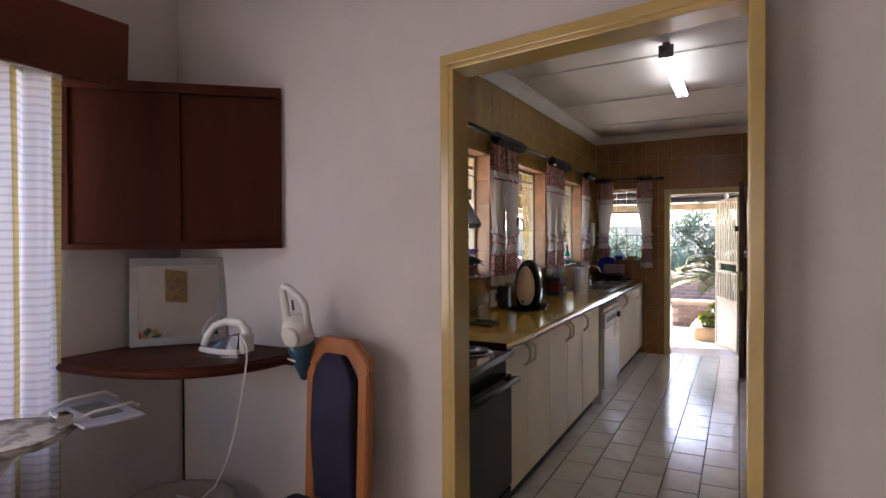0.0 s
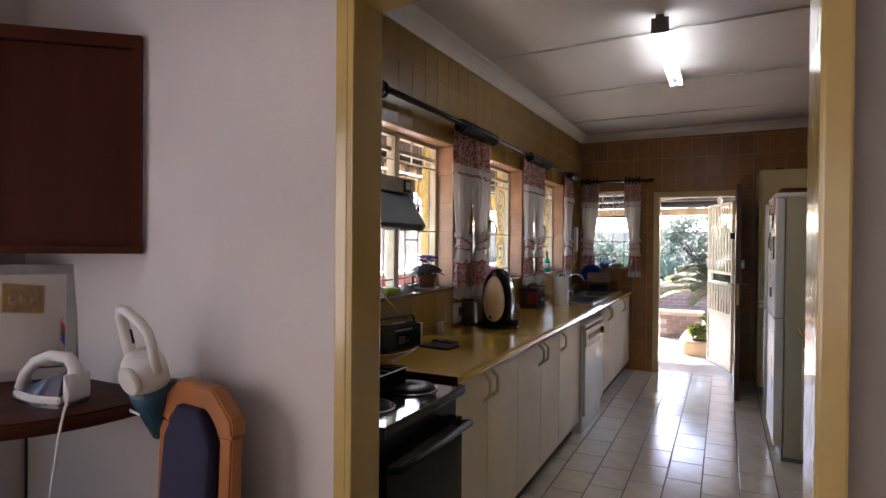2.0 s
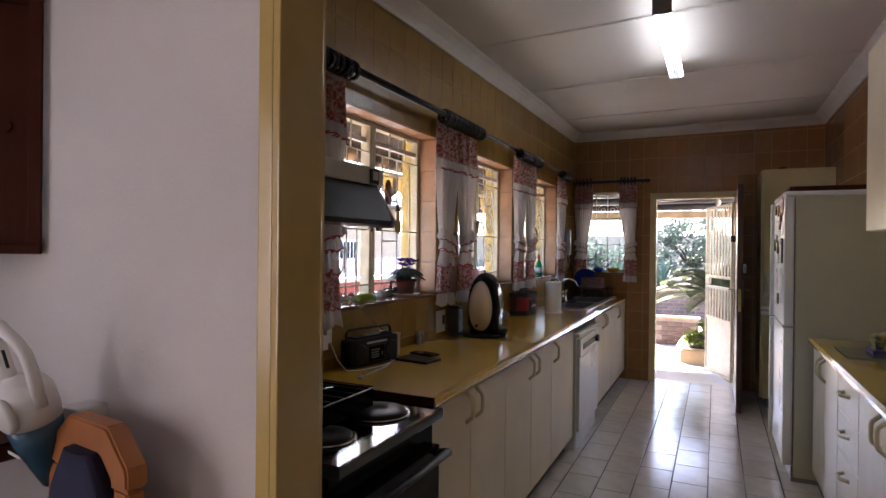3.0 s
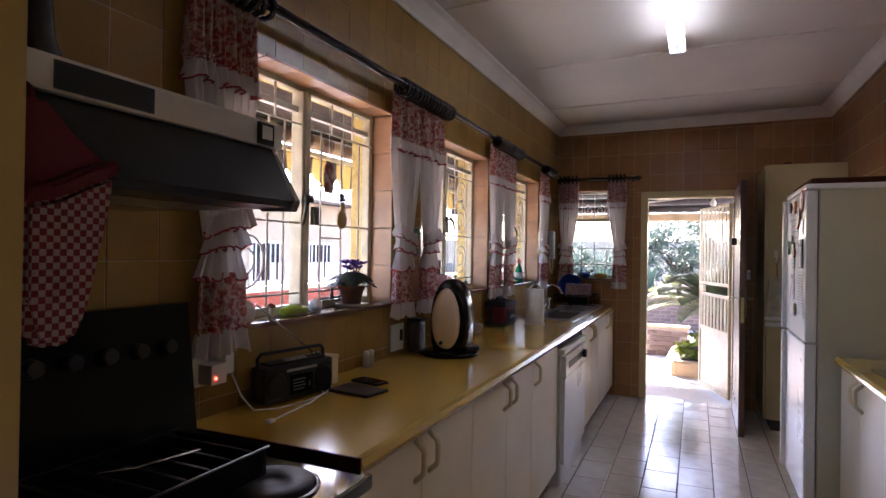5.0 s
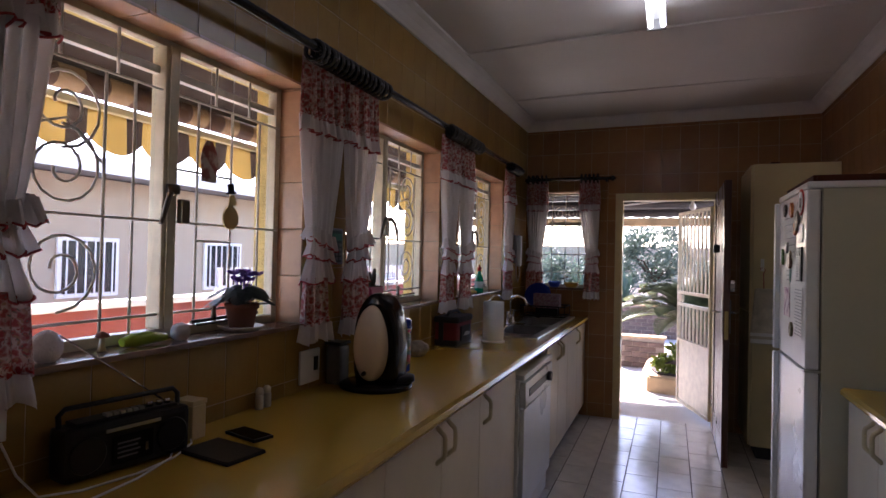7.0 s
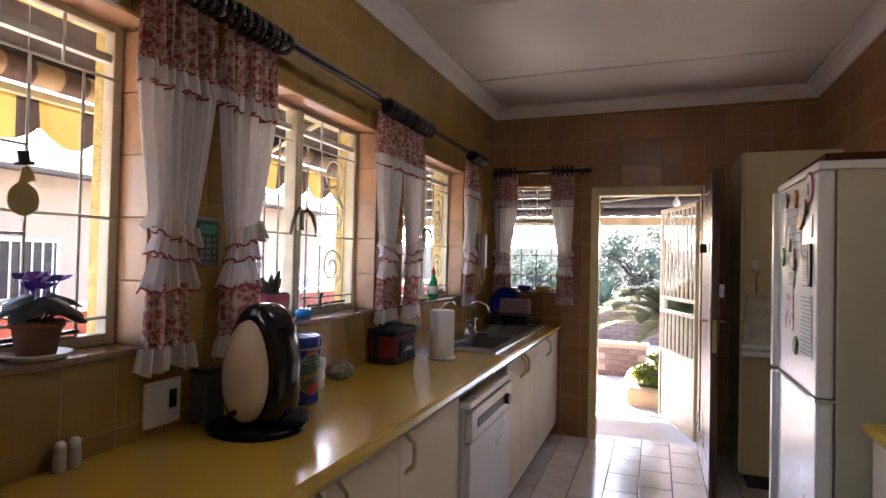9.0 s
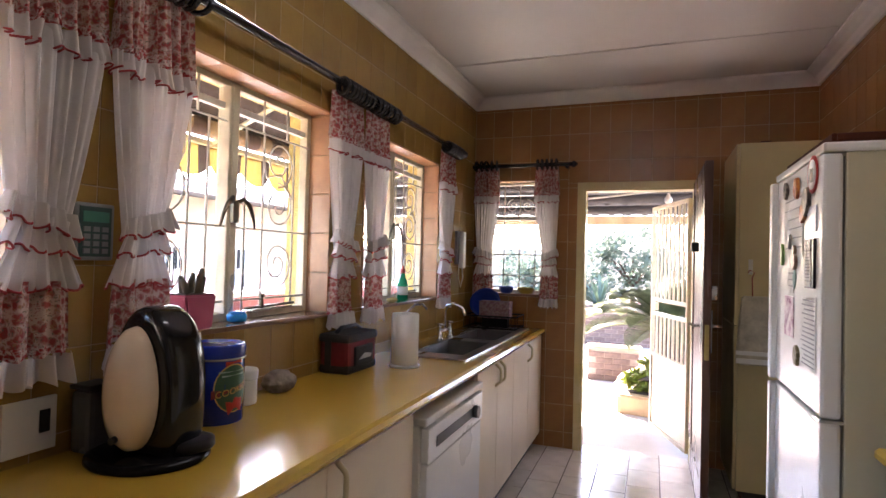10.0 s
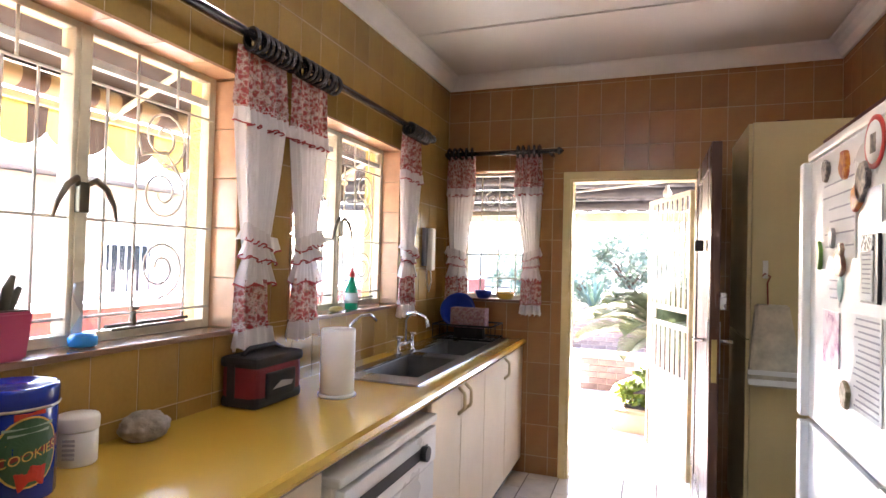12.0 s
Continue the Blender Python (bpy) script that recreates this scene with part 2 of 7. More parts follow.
LILAC = mat("pale_blue_plastic", (0.55, 0.58, 0.72), 0.35)
BLUE = mat("blue_gloss_tin", (0.012, 0.035, 0.30), 0.16, vary=0.08, rvar=0.04, bump=0.01)
BLUEPL = mat("blue_plastic", (0.01, 0.05, 0.42), 0.35)
YELLOWPL = mat("amber_plastic", (0.55, 0.32, 0.03), 0.4)
CREAMPL = mat("cream_gloss_plastic", (0.74, 0.60, 0.44), 0.15, vary=0.03, rvar=0.04, bump=0)
WHITEPL = mat("white_plastic", (0.76, 0.75, 0.72), 0.35, vary=0.04)
PAPER = mat("white_paper", (0.80, 0.80, 0.78), 0.8, vary=0.03)
PRINTINK = mat("grey_ink", (0.40, 0.40, 0.42), 0.8)
GREEN = mat("dark_green_print", (0.03, 0.10, 0.05), 0.35)
RED = mat("red_print", (0.50, 0.03, 0.02), 0.4)
GOLD = mat("gold_print", (0.65, 0.42, 0.10), 0.4)
BAGBLACK = mat("black_nylon", (0.014, 0.013, 0.016), 0.6, vary=0.2, fine=300, bump=0.3)
BAGRED = mat("dark_red_nylon", (0.20, 0.012, 0.02), 0.6, vary=0.2, fine=300, bump=0.3)
CLOTH = mat("grey_wrapping_cloth", (0.31, 0.27, 0.225), 0.9, vary=0.25, scale=25, bump=0.4)
TERRA = mat("terracotta_pot", (0.22, 0.085, 0.05), 0.7, vary=0.15, scale=15)
LEAF = mat("violet_leaf", (0.026, 0.036, 0.026), 0.6, vary=0.3, scale=40, rand=0.2)
VIOLET = mat("violet_petal", (0.10, 0.02, 0.30), 0.6)
PINKPOT = mat("raspberry_pot", (0.42, 0.05, 0.11), 0.35)
LIME = mat("lime_plastic", (0.35, 0.50, 0.02), 0.35)
TEALGEL = mat("green_soap", (0.0, 0.28, 0.13), 0.12)
KEYPAD = mat("green_keypad_plastic", (0.03, 0.07, 0.06), 0.4)
# outdoors
PATIO = mat("pale_patio_concrete", (0.55, 0.51, 0.45), 0.8, vary=0.12, scale=1.3, fine=40, bump=0.15)
CREAMWALL = mat("cream_house_paint", (0.42, 0.345, 0.25), 0.8, vary=0.06, scale=1.2, fine=40, bump=0.08)
ROUGHCAST = mat("yellow_roughcast", (0.62, 0.48, 0.17), 0.85, vary=0.2, scale=30, fine=90, bump=0.7)
REDWALL = mat("red_stoep_paint", (0.30, 0.06, 0.045), 0.6, vary=0.12, scale=3)
ROOFGREY = mat("grey_roof_sheet", (0.24, 0.24, 0.25), 0.5, vary=0.15, scale=3)
CANVAS = mat("dark_awning_canvas", (0.05, 0.032, 0.03), 0.85, vary=0.2)
VALANCE = stripes("striped_awning_canvas", (0.46, 0.29, 0.08), (0.05, 0.034, 0.028), 0.26, trans=0.22, duty=0.68)
ROLLER = stripes("rolled_awning_canvas", (0.30, 0.20, 0.13), (0.07, 0.035, 0.03), 0.21)
PERGOLA = mat("dark_patio_roof", (0.045, 0.035, 0.032), 0.7, vary=0.3, scale=4, bump=0.1)
BEAM = mat("pale_timber_beam", (0.55, 0.40, 0.24), 0.7, vary=0.15)
BRICK = mat("face_brick", (0.17, 0.115, 0.092), 0.85, vary=0.2, scale=20, bump=0.3, rand=0.2)
MORTAR = mat("mortar", (0.34, 0.28, 0.23), 0.9, vary=0.15, scale=15)
KERB = mat("sand_planter_edge", (0.52, 0.36, 0.20), 0.85, vary=0.12)
SOIL = mat("garden_soil", (0.06, 0.04, 0.028), 0.95, vary=0.3, scale=15, bump=0.5)
BUSH = mat("grey_green_foliage", (0.12, 0.165, 0.115), 0.55, vary=0.3, scale=3, trans=0.4)
AGAVE = mat("blue_green_blades", (0.07, 0.12, 0.08), 0.5, vary=0.25, scale=5, trans=0.15)
CYCAD = mat("cycad_green", (0.15, 0.18, 0.085), 0.42, vary=0.3, scale=8, trans=0.3)
YELLOWLEAF = mat("lime_foliage", (0.20, 0.26, 0.03), 0.55, vary=0.3, scale=8, trans=0.3)
BARK = mat("bark", (0.09, 0.06, 0.04), 0.9, vary=0.3, scale=20, bump=0.4)
TUBE = glow("lit_fluorescent_tube", (0.92, 1.0, 0.97), 1.15)


# ---- mesh helpers ----
def box(bm, x0, x1, y0, y1, z0, z1, bevel=0.0):
    vs = bmesh.ops.create_cube(bm, size=1)["verts"]
    bmesh.ops.scale(bm, verts=vs, vec=(abs(x1 - x0), abs(y1 - y0), abs(z1 - z0)))
    bmesh.ops.translate(bm, verts=vs, vec=((x0 + x1) / 2, (y0 + y1) / 2, (z0 + z1) / 2))
    if bevel:
        es = list({e for v in vs for e in v.link_edges})
        bmesh.ops.bevel(bm, geom=es, offset=bevel, segments=2, affect="EDGES", profile=0.6)
    return vs


def cube(*a, bevel=0.0):
    bm = bmesh.new()
    box(bm, *a, bevel=bevel)
    return bm


def tube(bm, pts, r, seg=8, caps=True):
    """A round bar along a line of points; r may be one number or one for each point."""
    pts = [Vector(p) for p in pts]
    rs = r if isinstance(r, (list, tuple)) else [r] * len(pts)
    rings = []
    ref = None
    for i, p in enumerate(pts):
        d = (pts[min(i + 1, len(pts) - 1)] - pts[max(i - 1, 0)]).normalized()
        if ref is None:
            ref = d.orthogonal().normalized()
        ref = (ref - d * ref.dot(d))
        ref = ref.normalized() if ref.length > 1e-6 else d.orthogonal().normalized()
        s = d.cross(ref)
        rings.append([bm.verts.new(p + (ref * math.cos(a) + s * math.sin(a)) * rs[i]) for a in (2 * math.pi * k / seg for k in range(seg))])
    for a, b in zip(rings, rings[1:]):
        for k in range(seg):
            f = bm.faces.new((a[k], a[(k + 1) % seg], b[(k + 1) % seg], b[k]))
            f.smooth = True
    if caps:
        bm.faces.new(list(reversed(rings[0])))
        bm.faces.new(rings[-1])
    return bm


def bar(pts, r, seg=8):
    return tube(bmesh.new(), pts, r, seg)


def lathe(profile, seg=24, cx=0, cy=0, sx=1.0, sy=1.0):
    """A turned body from (radius, height) pairs."""
    bm = bmesh.new()
    rings = []
    for r, z in profile:
        rings.append([bm.verts.new((cx + sx * r * math.cos(2 * math.pi * k / seg), cy + sy * r * math.sin(2 * math.pi * k / seg), z)) for k in range(seg)])
    for a, b in zip(rings, rings[1:]):
        for k in range(seg):
            f = bm.faces.new((a[k], a[(k + 1) % seg], b[(k + 1) % seg], b[k]))
            f.smooth = True
    if profile[0][0] > 1e-4:
        bm.faces.new(list(reversed(rings[0])))
    if profile[-1][0] > 1e-4:
        bm.faces.new(rings[-1])
    bmesh.ops.remove_doubles(bm, verts=bm.verts, dist=1e-5)
    return bm


def prism(poly, axis, a, b, bevel=0.0):
    """A flat outline pushed through from a to b along an axis; the outline holds the other two coordinates in order."""
    bm = bmesh.new()

    def put(p, v):
        return [(v, p[0], p[1]), (p[0], v, p[1]), (p[0], p[1], v)][axis]
    lo = [bm.verts.new(put(p, a)) for p in poly]
    hi = [bm.verts.new(put(p, b)) for p in poly]
    bm.faces.new(lo)
    bm.faces.new(list(reversed(hi)))
    n = len(poly)
    for k in range(n):
        bm.faces.new((lo[k], hi[k], hi[(k + 1) % n], lo[(k + 1) % n]))
    bmesh.ops.recalc_face_normals(bm, faces=bm.faces)
    if bevel:
        bmesh.ops.bevel(bm, geom=list(bm.edges), offset=bevel, segments=2, affect="EDGES")
    return bm


def sheet(fn, nu, nv):
    bm = bmesh.new()
    g = [[bm.verts.new(fn(i / nu, j / nv)) for i in range(nu + 1)] for j in range(nv + 1)]
    for j in range(nv):
        for i in range(nu):
            f = bm.faces.new((g[j][i], g[j][i + 1], g[j + 1][i + 1], g[j + 1][i]))
            f.smooth = True
    return bm


def mesh_of(name, bm, material):
    me = bpy.data.meshes.new(name)
    bmesh.ops.recalc_face_normals(bm, faces=bm.faces)
    bm.to_mesh(me)
    bm.free()
    me.materials.append(material)
    return me


def part(name, bm, material, parent=None, label="", m=None):
    ob = new(name, mesh_of(name, bm, material))
    if parent:
        ob.parent = parent
    if m is not None:
        ob.matrix_basis = m
    return tagged(ob, label)


def thing(name, label, category, at=(0, 0, 0), rz=0.0, group="", kind=""):
    e = new(name)
    e.empty_display_size = 0.05
    e.matrix_basis = pose(*at, 0, 0, rz)
    return tagged(e, label, category, group, kind)


def solid(name, bm, material, label, category, group="", kind=""):
    return tagged(part(name, bm, material), label, category, group, kind)


def structure(name, bm, material, label, category):
    return solid(name, bm, material, label, category, kind="structure")


def cuts(x0, x1, z0, z1, holes):
    """A rectangle less some rectangles, as a list of rectangles."""
    rects = [(x0, x1, z0, z1)]
    for a0, a1, b0, b1 in holes:
        nxt = []
        for r0, r1, s0, s1 in rects:
            if a1 <= r0 or a0 >= r1 or b1 <= s0 or b0 >= s1:
                nxt.append((r0, r1, s0, s1))
                continue
            if b0 > s0:
                nxt.append((r0, r1, s0, b0))
            if b1 < s1:
                nxt.append((r0, r1, b1, s1))
            lo, hi = max(s0, b0), min(s1, b1)
            if a0 > r0:
                nxt.append((r0, a0, lo, hi))
            if a1 < r1:
                nxt.append((a1, r1, lo, hi))
        rects = nxt
    return rects


def holed_wall(axis, a, b, lo, hi, z0, z1, holes):
    """A wall from a to b in thickness, lo to hi in length, with openings that go through it."""
    bm = bmesh.new()
    for r0, r1, s0, s1 in cuts(lo, hi, z0, z1, holes):
        if axis == "x":
            box(bm, a, b, r0, r1, s0, s1)
        else:
            box(bm, r0, r1, a, b, s0, s1)
    return bm


# ---- the plan ----
BACK = 6.0        # inner face of the wall with the outer door
RIGHT = 2.46      # inner face of the wall behind the refrigerator
FRONT = 0.21      # kitchen face of the wall with the wide opening
DINE = 0.155       # dining-room face of that wall
CEIL = 2.80
SILL, HEAD = 1.185, 2.10
WINDOWS = [(1.24, 2.335), (2.65, 3.735), (4.06, 5.145)]
BWIN = (0.10, 0.64)
DOOR = (0.87, 1.71, 2.04)
OPEN = (0.793, 1.702, 2.055)
SLANT = 0.21      # the wall beside the wide opening runs askew
TOP = 0.92

win_holes = [(a, b, SILL - 0.02, HEAD) for a, b in WINDOWS]
wall_left = structure("wall_west", holed_wall("x", -0.150, -0.0016, FRONT, BACK + 0.23, -0.1, 3.0, win_holes), GROUT, "kitchen wall with three windows, tiled in mustard", "wall")
structure("outer_wall_west", holed_wall("x", -0.232, -0.151, FRONT, BACK + 0.23, -0.1, 3.0, win_holes), ROUGHCAST, "yellow roughcast outside face of the window wall", "wall")
back_holes = [(BWIN[0], BWIN[1], SILL - 0.02, HEAD), (DOOR[0], DOOR[1], -0.2, DOOR[2])]
wall_back = structure("wall_north", holed_wall("y", BACK + 0.0016, BACK + 0.23, 0.0 - 0.0016, RIGHT + 0.2, -0.1, 3.0, back_holes), GROUT, "tiled kitchen wall with a window and the open outer door", "wall")
wall_right = structure("wall_east", cube(RIGHT + 0.0016, RIGHT + 0.2, FRONT - 0.36, BACK + 0.0016, -0.1, 3.0), GROUT, "tiled kitchen wall behind the refrigerator", "wall")


def askew(bm):
    """Turns what lies beyond the left jamb of the wide opening towards the dining room."""
    for v in bm.verts:
        v.co.y -= SLANT * max(0.0, v.co.x - OPEN[0])
    return bm


bm = askew(holed_wall("y", DINE, FRONT, OPEN[0], 5.6, -0.1, 3.2, [(OPEN[0] - 0.1, OPEN[1], -0.2, OPEN[2])]))
for r0, r1, s0, s1 in cuts(-0.86, OPEN[0], -0.1, 3.2, [(OPEN[0] - 0.05, OPEN[0] + 0.1, -0.2, OPEN[2])]):
    box(bm, r0, r1, DINE, FRONT, s0, s1)
structure("wall_south", bm, PLASTER, "plain warm white wall with a wide opening", "wall")
structure("dining_wall_west", holed_wall("x", -0.86, -0.66, -4.0, DINE, -0.1, 3.2, [(-2.6, -0.42, 0.75, 2.15)]), PLASTER, "plain warm white dining-room wall with a window", "wall")
structure("dining_wall_east", cube(5.4, 5.6, -4.0, DINE, -0.1, 3.2), PLASTER, "plain warm white dining-room wall", "wall")
structure("dining_wall_south", cube(-0.86, 5.6, -4.2, -4.0, -0.1, 3.2), PLASTER, "plain warm white dining-room wall", "wall")
structure("dining_floor", cube(-0.66, 5.4, -4.0, DINE + 0.05, -0.1, 0.0), FLOOR_TILE, "cream tiled dining-room floor", "floor")
structure("dining_ceiling", cube(-0.86, 5.6, -4.2, FRONT, 3.1, 3.2), CEILING, "white painted ceiling of the dining room", "ceiling")
floor = structure("floor", cube(-0.1, RIGHT + 0.1, DINE + 0.05, BACK + 0.16, -0.12, -0.007), FLOOR_GROUT, "dark-jointed kitchen floor", "floor")



def sag(bm):
    """The old ceiling dips a little towards the window wall and the wide opening."""
    for v in bm.verts:
        v.co.z -= (1 - v.co.x / RIGHT) * (0.018 + 0.0125 * (BACK - v.co.y)) + 0.008
    return bm


# ceiling boards with thin cover strips, one mesh
bm = bmesh.new()
box(bm, -0.1, RIGHT + 0.1, FRONT, BACK + 0.1, CEIL, CEIL + 0.1)
for y in (1.49, 2.71, 3.93, 5.15):
    box(bm, 0.0, RIGHT, y - 0.012, y + 0.012, CEIL - 0.002, CEIL + 0.01)
lo = [bm.verts.new(p) for p in ((OPEN[0], FRONT - 0.001, CEIL), (RIGHT + 0.1, FRONT - 0.001, CEIL), (RIGHT + 0.1, FRONT - 0.37, CEIL))]
hi = [bm.verts.new(v.co + Vector((0, 0, 0.1))) for v in lo]
bm.faces.new(lo)
bm.faces.new(list(reversed(hi)))
for k in range(3):
    bm.faces.new((lo[k], lo[(k + 1) % 3], hi[(k + 1) % 3], hi[k]))
structure("ceiling", sag(bm), CEILING, "white ceiling boards with cover strips", "ceiling")
# coved cornice
cove = [(0.0, 0.0), (0.0, -0.088), (0.014, -0.088), (0.020, -0.074), (0.042, -0.046), (0.072, -0.024), (0.10, -0.015), (0.10, 0.0)]
structure("cornice_west", sag(prism([(x, CEIL + z) for x, z in cove], 1, FRONT, BACK)), CORNICE, "white coved cornice", "cornice")
bm = prism([(RIGHT - x, CEIL + z) for x, z in cove], 1, FRONT, BACK)
structure("cornice_east", sag(bm), CORNICE, "white coved cornice", "cornice")
structure("cornice_north", sag(prism([(BACK - x, CEIL + z) for x, z in cove], 0, 0.0, RIGHT)), CORNICE, "white coved cornice", "cornice")

# painted steel lining of the wide opening
lining = thing("door_frame_1", "glossy ochre painted steel frame of a wide opening", "door frame", (0, 0, 0), kind="structure")
for name, x0, x1, xs in (("jamb", OPEN[0], OPEN[0] + 0.030, -1), ("jamb", OPEN[1] - 0.014, OPEN[1], 1)):
    b_ = cube(x0, x1, 0.05, 0.172, 0.0, OPEN[2], bevel=0.004)
    box(b_, *((x0 - 0.022, x0 + 0.012) if xs < 0 else (x1 - 0.012, x1 + 0.022)), 0.048, DINE, 0.0, OPEN[2] + 0.022, bevel=0.004)
    if xs < 0:
        box(b_, x0 - 0.049, x0 + 0.004, 0.160, FRONT - 0.004, 0.0, OPEN[2] - 0.002)
    part(name, askew(b_), FRAME, lining)
b_ = cube(OPEN[0], OPEN[1], 0.05, 0.172, OPEN[2] - 0.028, OPEN[2] - 0.001, bevel=0.004)
box(b_, OPEN[0] - 0.022, OPEN[1] + 0.022, 0.047, DINE, OPEN[2] - 0.012, OPEN[2] + 0.023, bevel=0.004)
part("head", askew(b_), FRAME, lining)


# ---- windows ----
def spiral(cx, cz, r, turns, start, y=0.0, flip=1, n=26):
    pts = []
    for i in range(n + 1):
        t = i / n
        a = start + flip * turns * 2 * math.pi * t
        rr = r * (1 - 0.80 * t)
        pts.append((y, cx + rr * math.cos(a), cz + rr * math.sin(a)))
    return pts


def casement_window(number, width, at, rz, scrolls=(0, 1), paired=True, group=""):
    """Steel casement pair with a middle post, stays, levers and burglar bars, scrolled on the sides named. Local x is into the room, y along the wall."""
    w = thing("window_%d" % number, "cream steel casement window with scrolled white burglar bars", "window", at, rz, kind="structure", group=group)
    h = HEAD - SILL
    for nm, y0, y1, z0, z1 in (("window_frame", 0.0, 0.03, 0.0, h), ("window_frame", width - 0.03, width, 0.0, h), ("window_frame", 0.03, width - 0.03, 0.0, 0.03), ("window_frame", 0.03, width - 0.03, h - 0.03, h)):
        part(nm, cube(-0.125, -0.085, y0, y1, z0, z1, bevel=0.004), STEELPAINT, w)
    mid = width / 2
    part("mullion", cube(-0.130, -0.072, mid - 0.027, mid + 0.027, 0.03, h - 0.03, bevel=0.006), STEELPAINT, w)
    part("mullion_lip", cube(-0.0715, -0.066, mid - 0.014, mid + 0.014, 0.03, h - 0.03, bevel=0.002), STEELPAINT, w)
    for y0, y1 in ((0.03, mid - 0.027), (mid + 0.027, width - 0.03)):
        part("transom", cube(-0.122, -0.096, y0, y1, h - 0.115, h - 0.092), BARPAINT, w)
        g = part("pane", cube(-0.112, -0.108, y0, y1, 0.03, h - 0.03), PANE, w)
        g.visible_shadow = False
    r = 0.0044
    for z in (h - 0.165, 0.355, 0.075):
        part("burglar_bar", bar([(-0.085, 0.012, z), (-0.085, width - 0.012, z)], r, 6), BARPAINT, w)
    for side in (0, 1):
        y0 = 0.03 if side == 0 else mid + 0.027
        y1 = mid - 0.027 if side == 0 else width - 0.03
        ww = y1 - y0
        for y in (y0 + ww * 0.36, y0 + ww * 0.70):
            part("burglar_bar", bar([(-0.092, y, h - 0.165), (-0.092, y, h - 0.02)], r, 6), BARPAINT, w)
        if side not in scrolls:
            for f in (0.20, 0.52, 0.82):
                part("burglar_bar", bar([(-0.090, y0 + ww * f, 0.03), (-0.090, y0 + ww * f, h - 0.165)], r, 6), BARPAINT, w)
            part("burglar_bar", bar([(-0.086, y0 + ww * 0.20, 0.30), (-0.086, y0 + ww * 0.52, 0.30)], r, 6), BARPAINT, w)
            part("burglar_bar", bar([(-0.086, y0, 0.52), (-0.086, y0 + ww * 0.52, 0.52)], r, 6), BARPAINT, w)
            continue
        a, b = (y0 + ww * 0.14, y0 + ww * 0.62) if side == 0 else (y0 + ww * 0.36, y0 + ww * 0.80)
        for y in (a, b):
            part("burglar_bar", bar([(-0.087, y, 0.03), (-0.087, y, h - 0.165)], r, 6), BARPAINT, w)
        extra = y0 + ww * 0.82 if side == 0 else y0 + ww * 0.14
        part("burglar_bar", bar([(-0.092, extra, 0.03), (-0.092, extra, h - 0.165)], r, 6), BARPAINT, w)
        rad = (b - a) / 2 - 0.004
        c = (a + b) / 2
        zt = h - 0.165 - rad - 0.006
        for cz, st, fl in ((0.215, -1.6, 1), (0.355 + rad + 0.006, 1.6, -1), (zt, -1.6, 1)):
            part("scroll", bar(spiral(c, cz, rad, 1.75, st, -0.0865, fl), 0.0040, 6), BARPAINT, w)
        part("scroll", bar([(-0.0865, a + 0.004, zt - 0.01), (-0.0865, a + 0.02, zt - 0.07), (-0.0865, c + 0.01, 0.60), (-0.0865, b - 0.006, 0.50)], 0.0040, 6), BARPAINT, w)
    if paired:
        for sg in (-1, 1):
            part("lever_handle", bar([(-0.064, mid + sg * 0.010, 0.445), (-0.045, mid + sg * 0.030, 0.462), (-0.040, mid + sg * 0.060, 0.440), (-0.040, mid + sg * 0.085, 0.395), (-0.042, mid + sg * 0.096, 0.352)], [0.008, 0.010, 0.009, 0.007, 0.004], 8), BRONZE, w, "dark bronze lever handle")
        part("latch", cube(-0.072, -0.050, mid - 0.016, mid + 0.016, 0.37, 0.455, bevel=0.004), BRONZE, w)
    else:
        part("lever_handle", bar([(-0.064, mid - 0.006, 0.44), (-0.046, mid - 0.024, 0.435), (-0.040, mid - 0.060, 0.345)], [0.012, 0.009, 0.006], 8), BRONZE, w, "dark bronze lever handle")
        part("latch_knob", bar([(-0.066, mid - 0.02, 0.452), (-0.050, mid + 0.012, 0.452)], 0.016, 10), BRONZE, w)
        part("latch", cube(-0.066, -0.042, mid + 0.020, mid + 0.052, 0.350, 0.425, bevel=0.005), BRONZE, w)
    st = bar([(-0.078, mid + 0.10, 0.040), (-0.078, mid + 0.42, 0.046)], 0.006, 6)
    tube(st, [(-0.070, mid + 0.12, 0.030), (-0.070, mid + 0.40, 0.034)], 0.004, 6)
    tube(st, [(-0.078, mid + 0.20, 0.035), (-0.078, mid + 0.20, 0.085)], [0.010, 0.006], 8)
    tube(st, [(-0.078, mid + 0.185, 0.088), (-0.078, mid + 0.215, 0.088)], 0.008, 8)
    part("stay", st, BRONZE, w, "bronze casement stay")
    return w


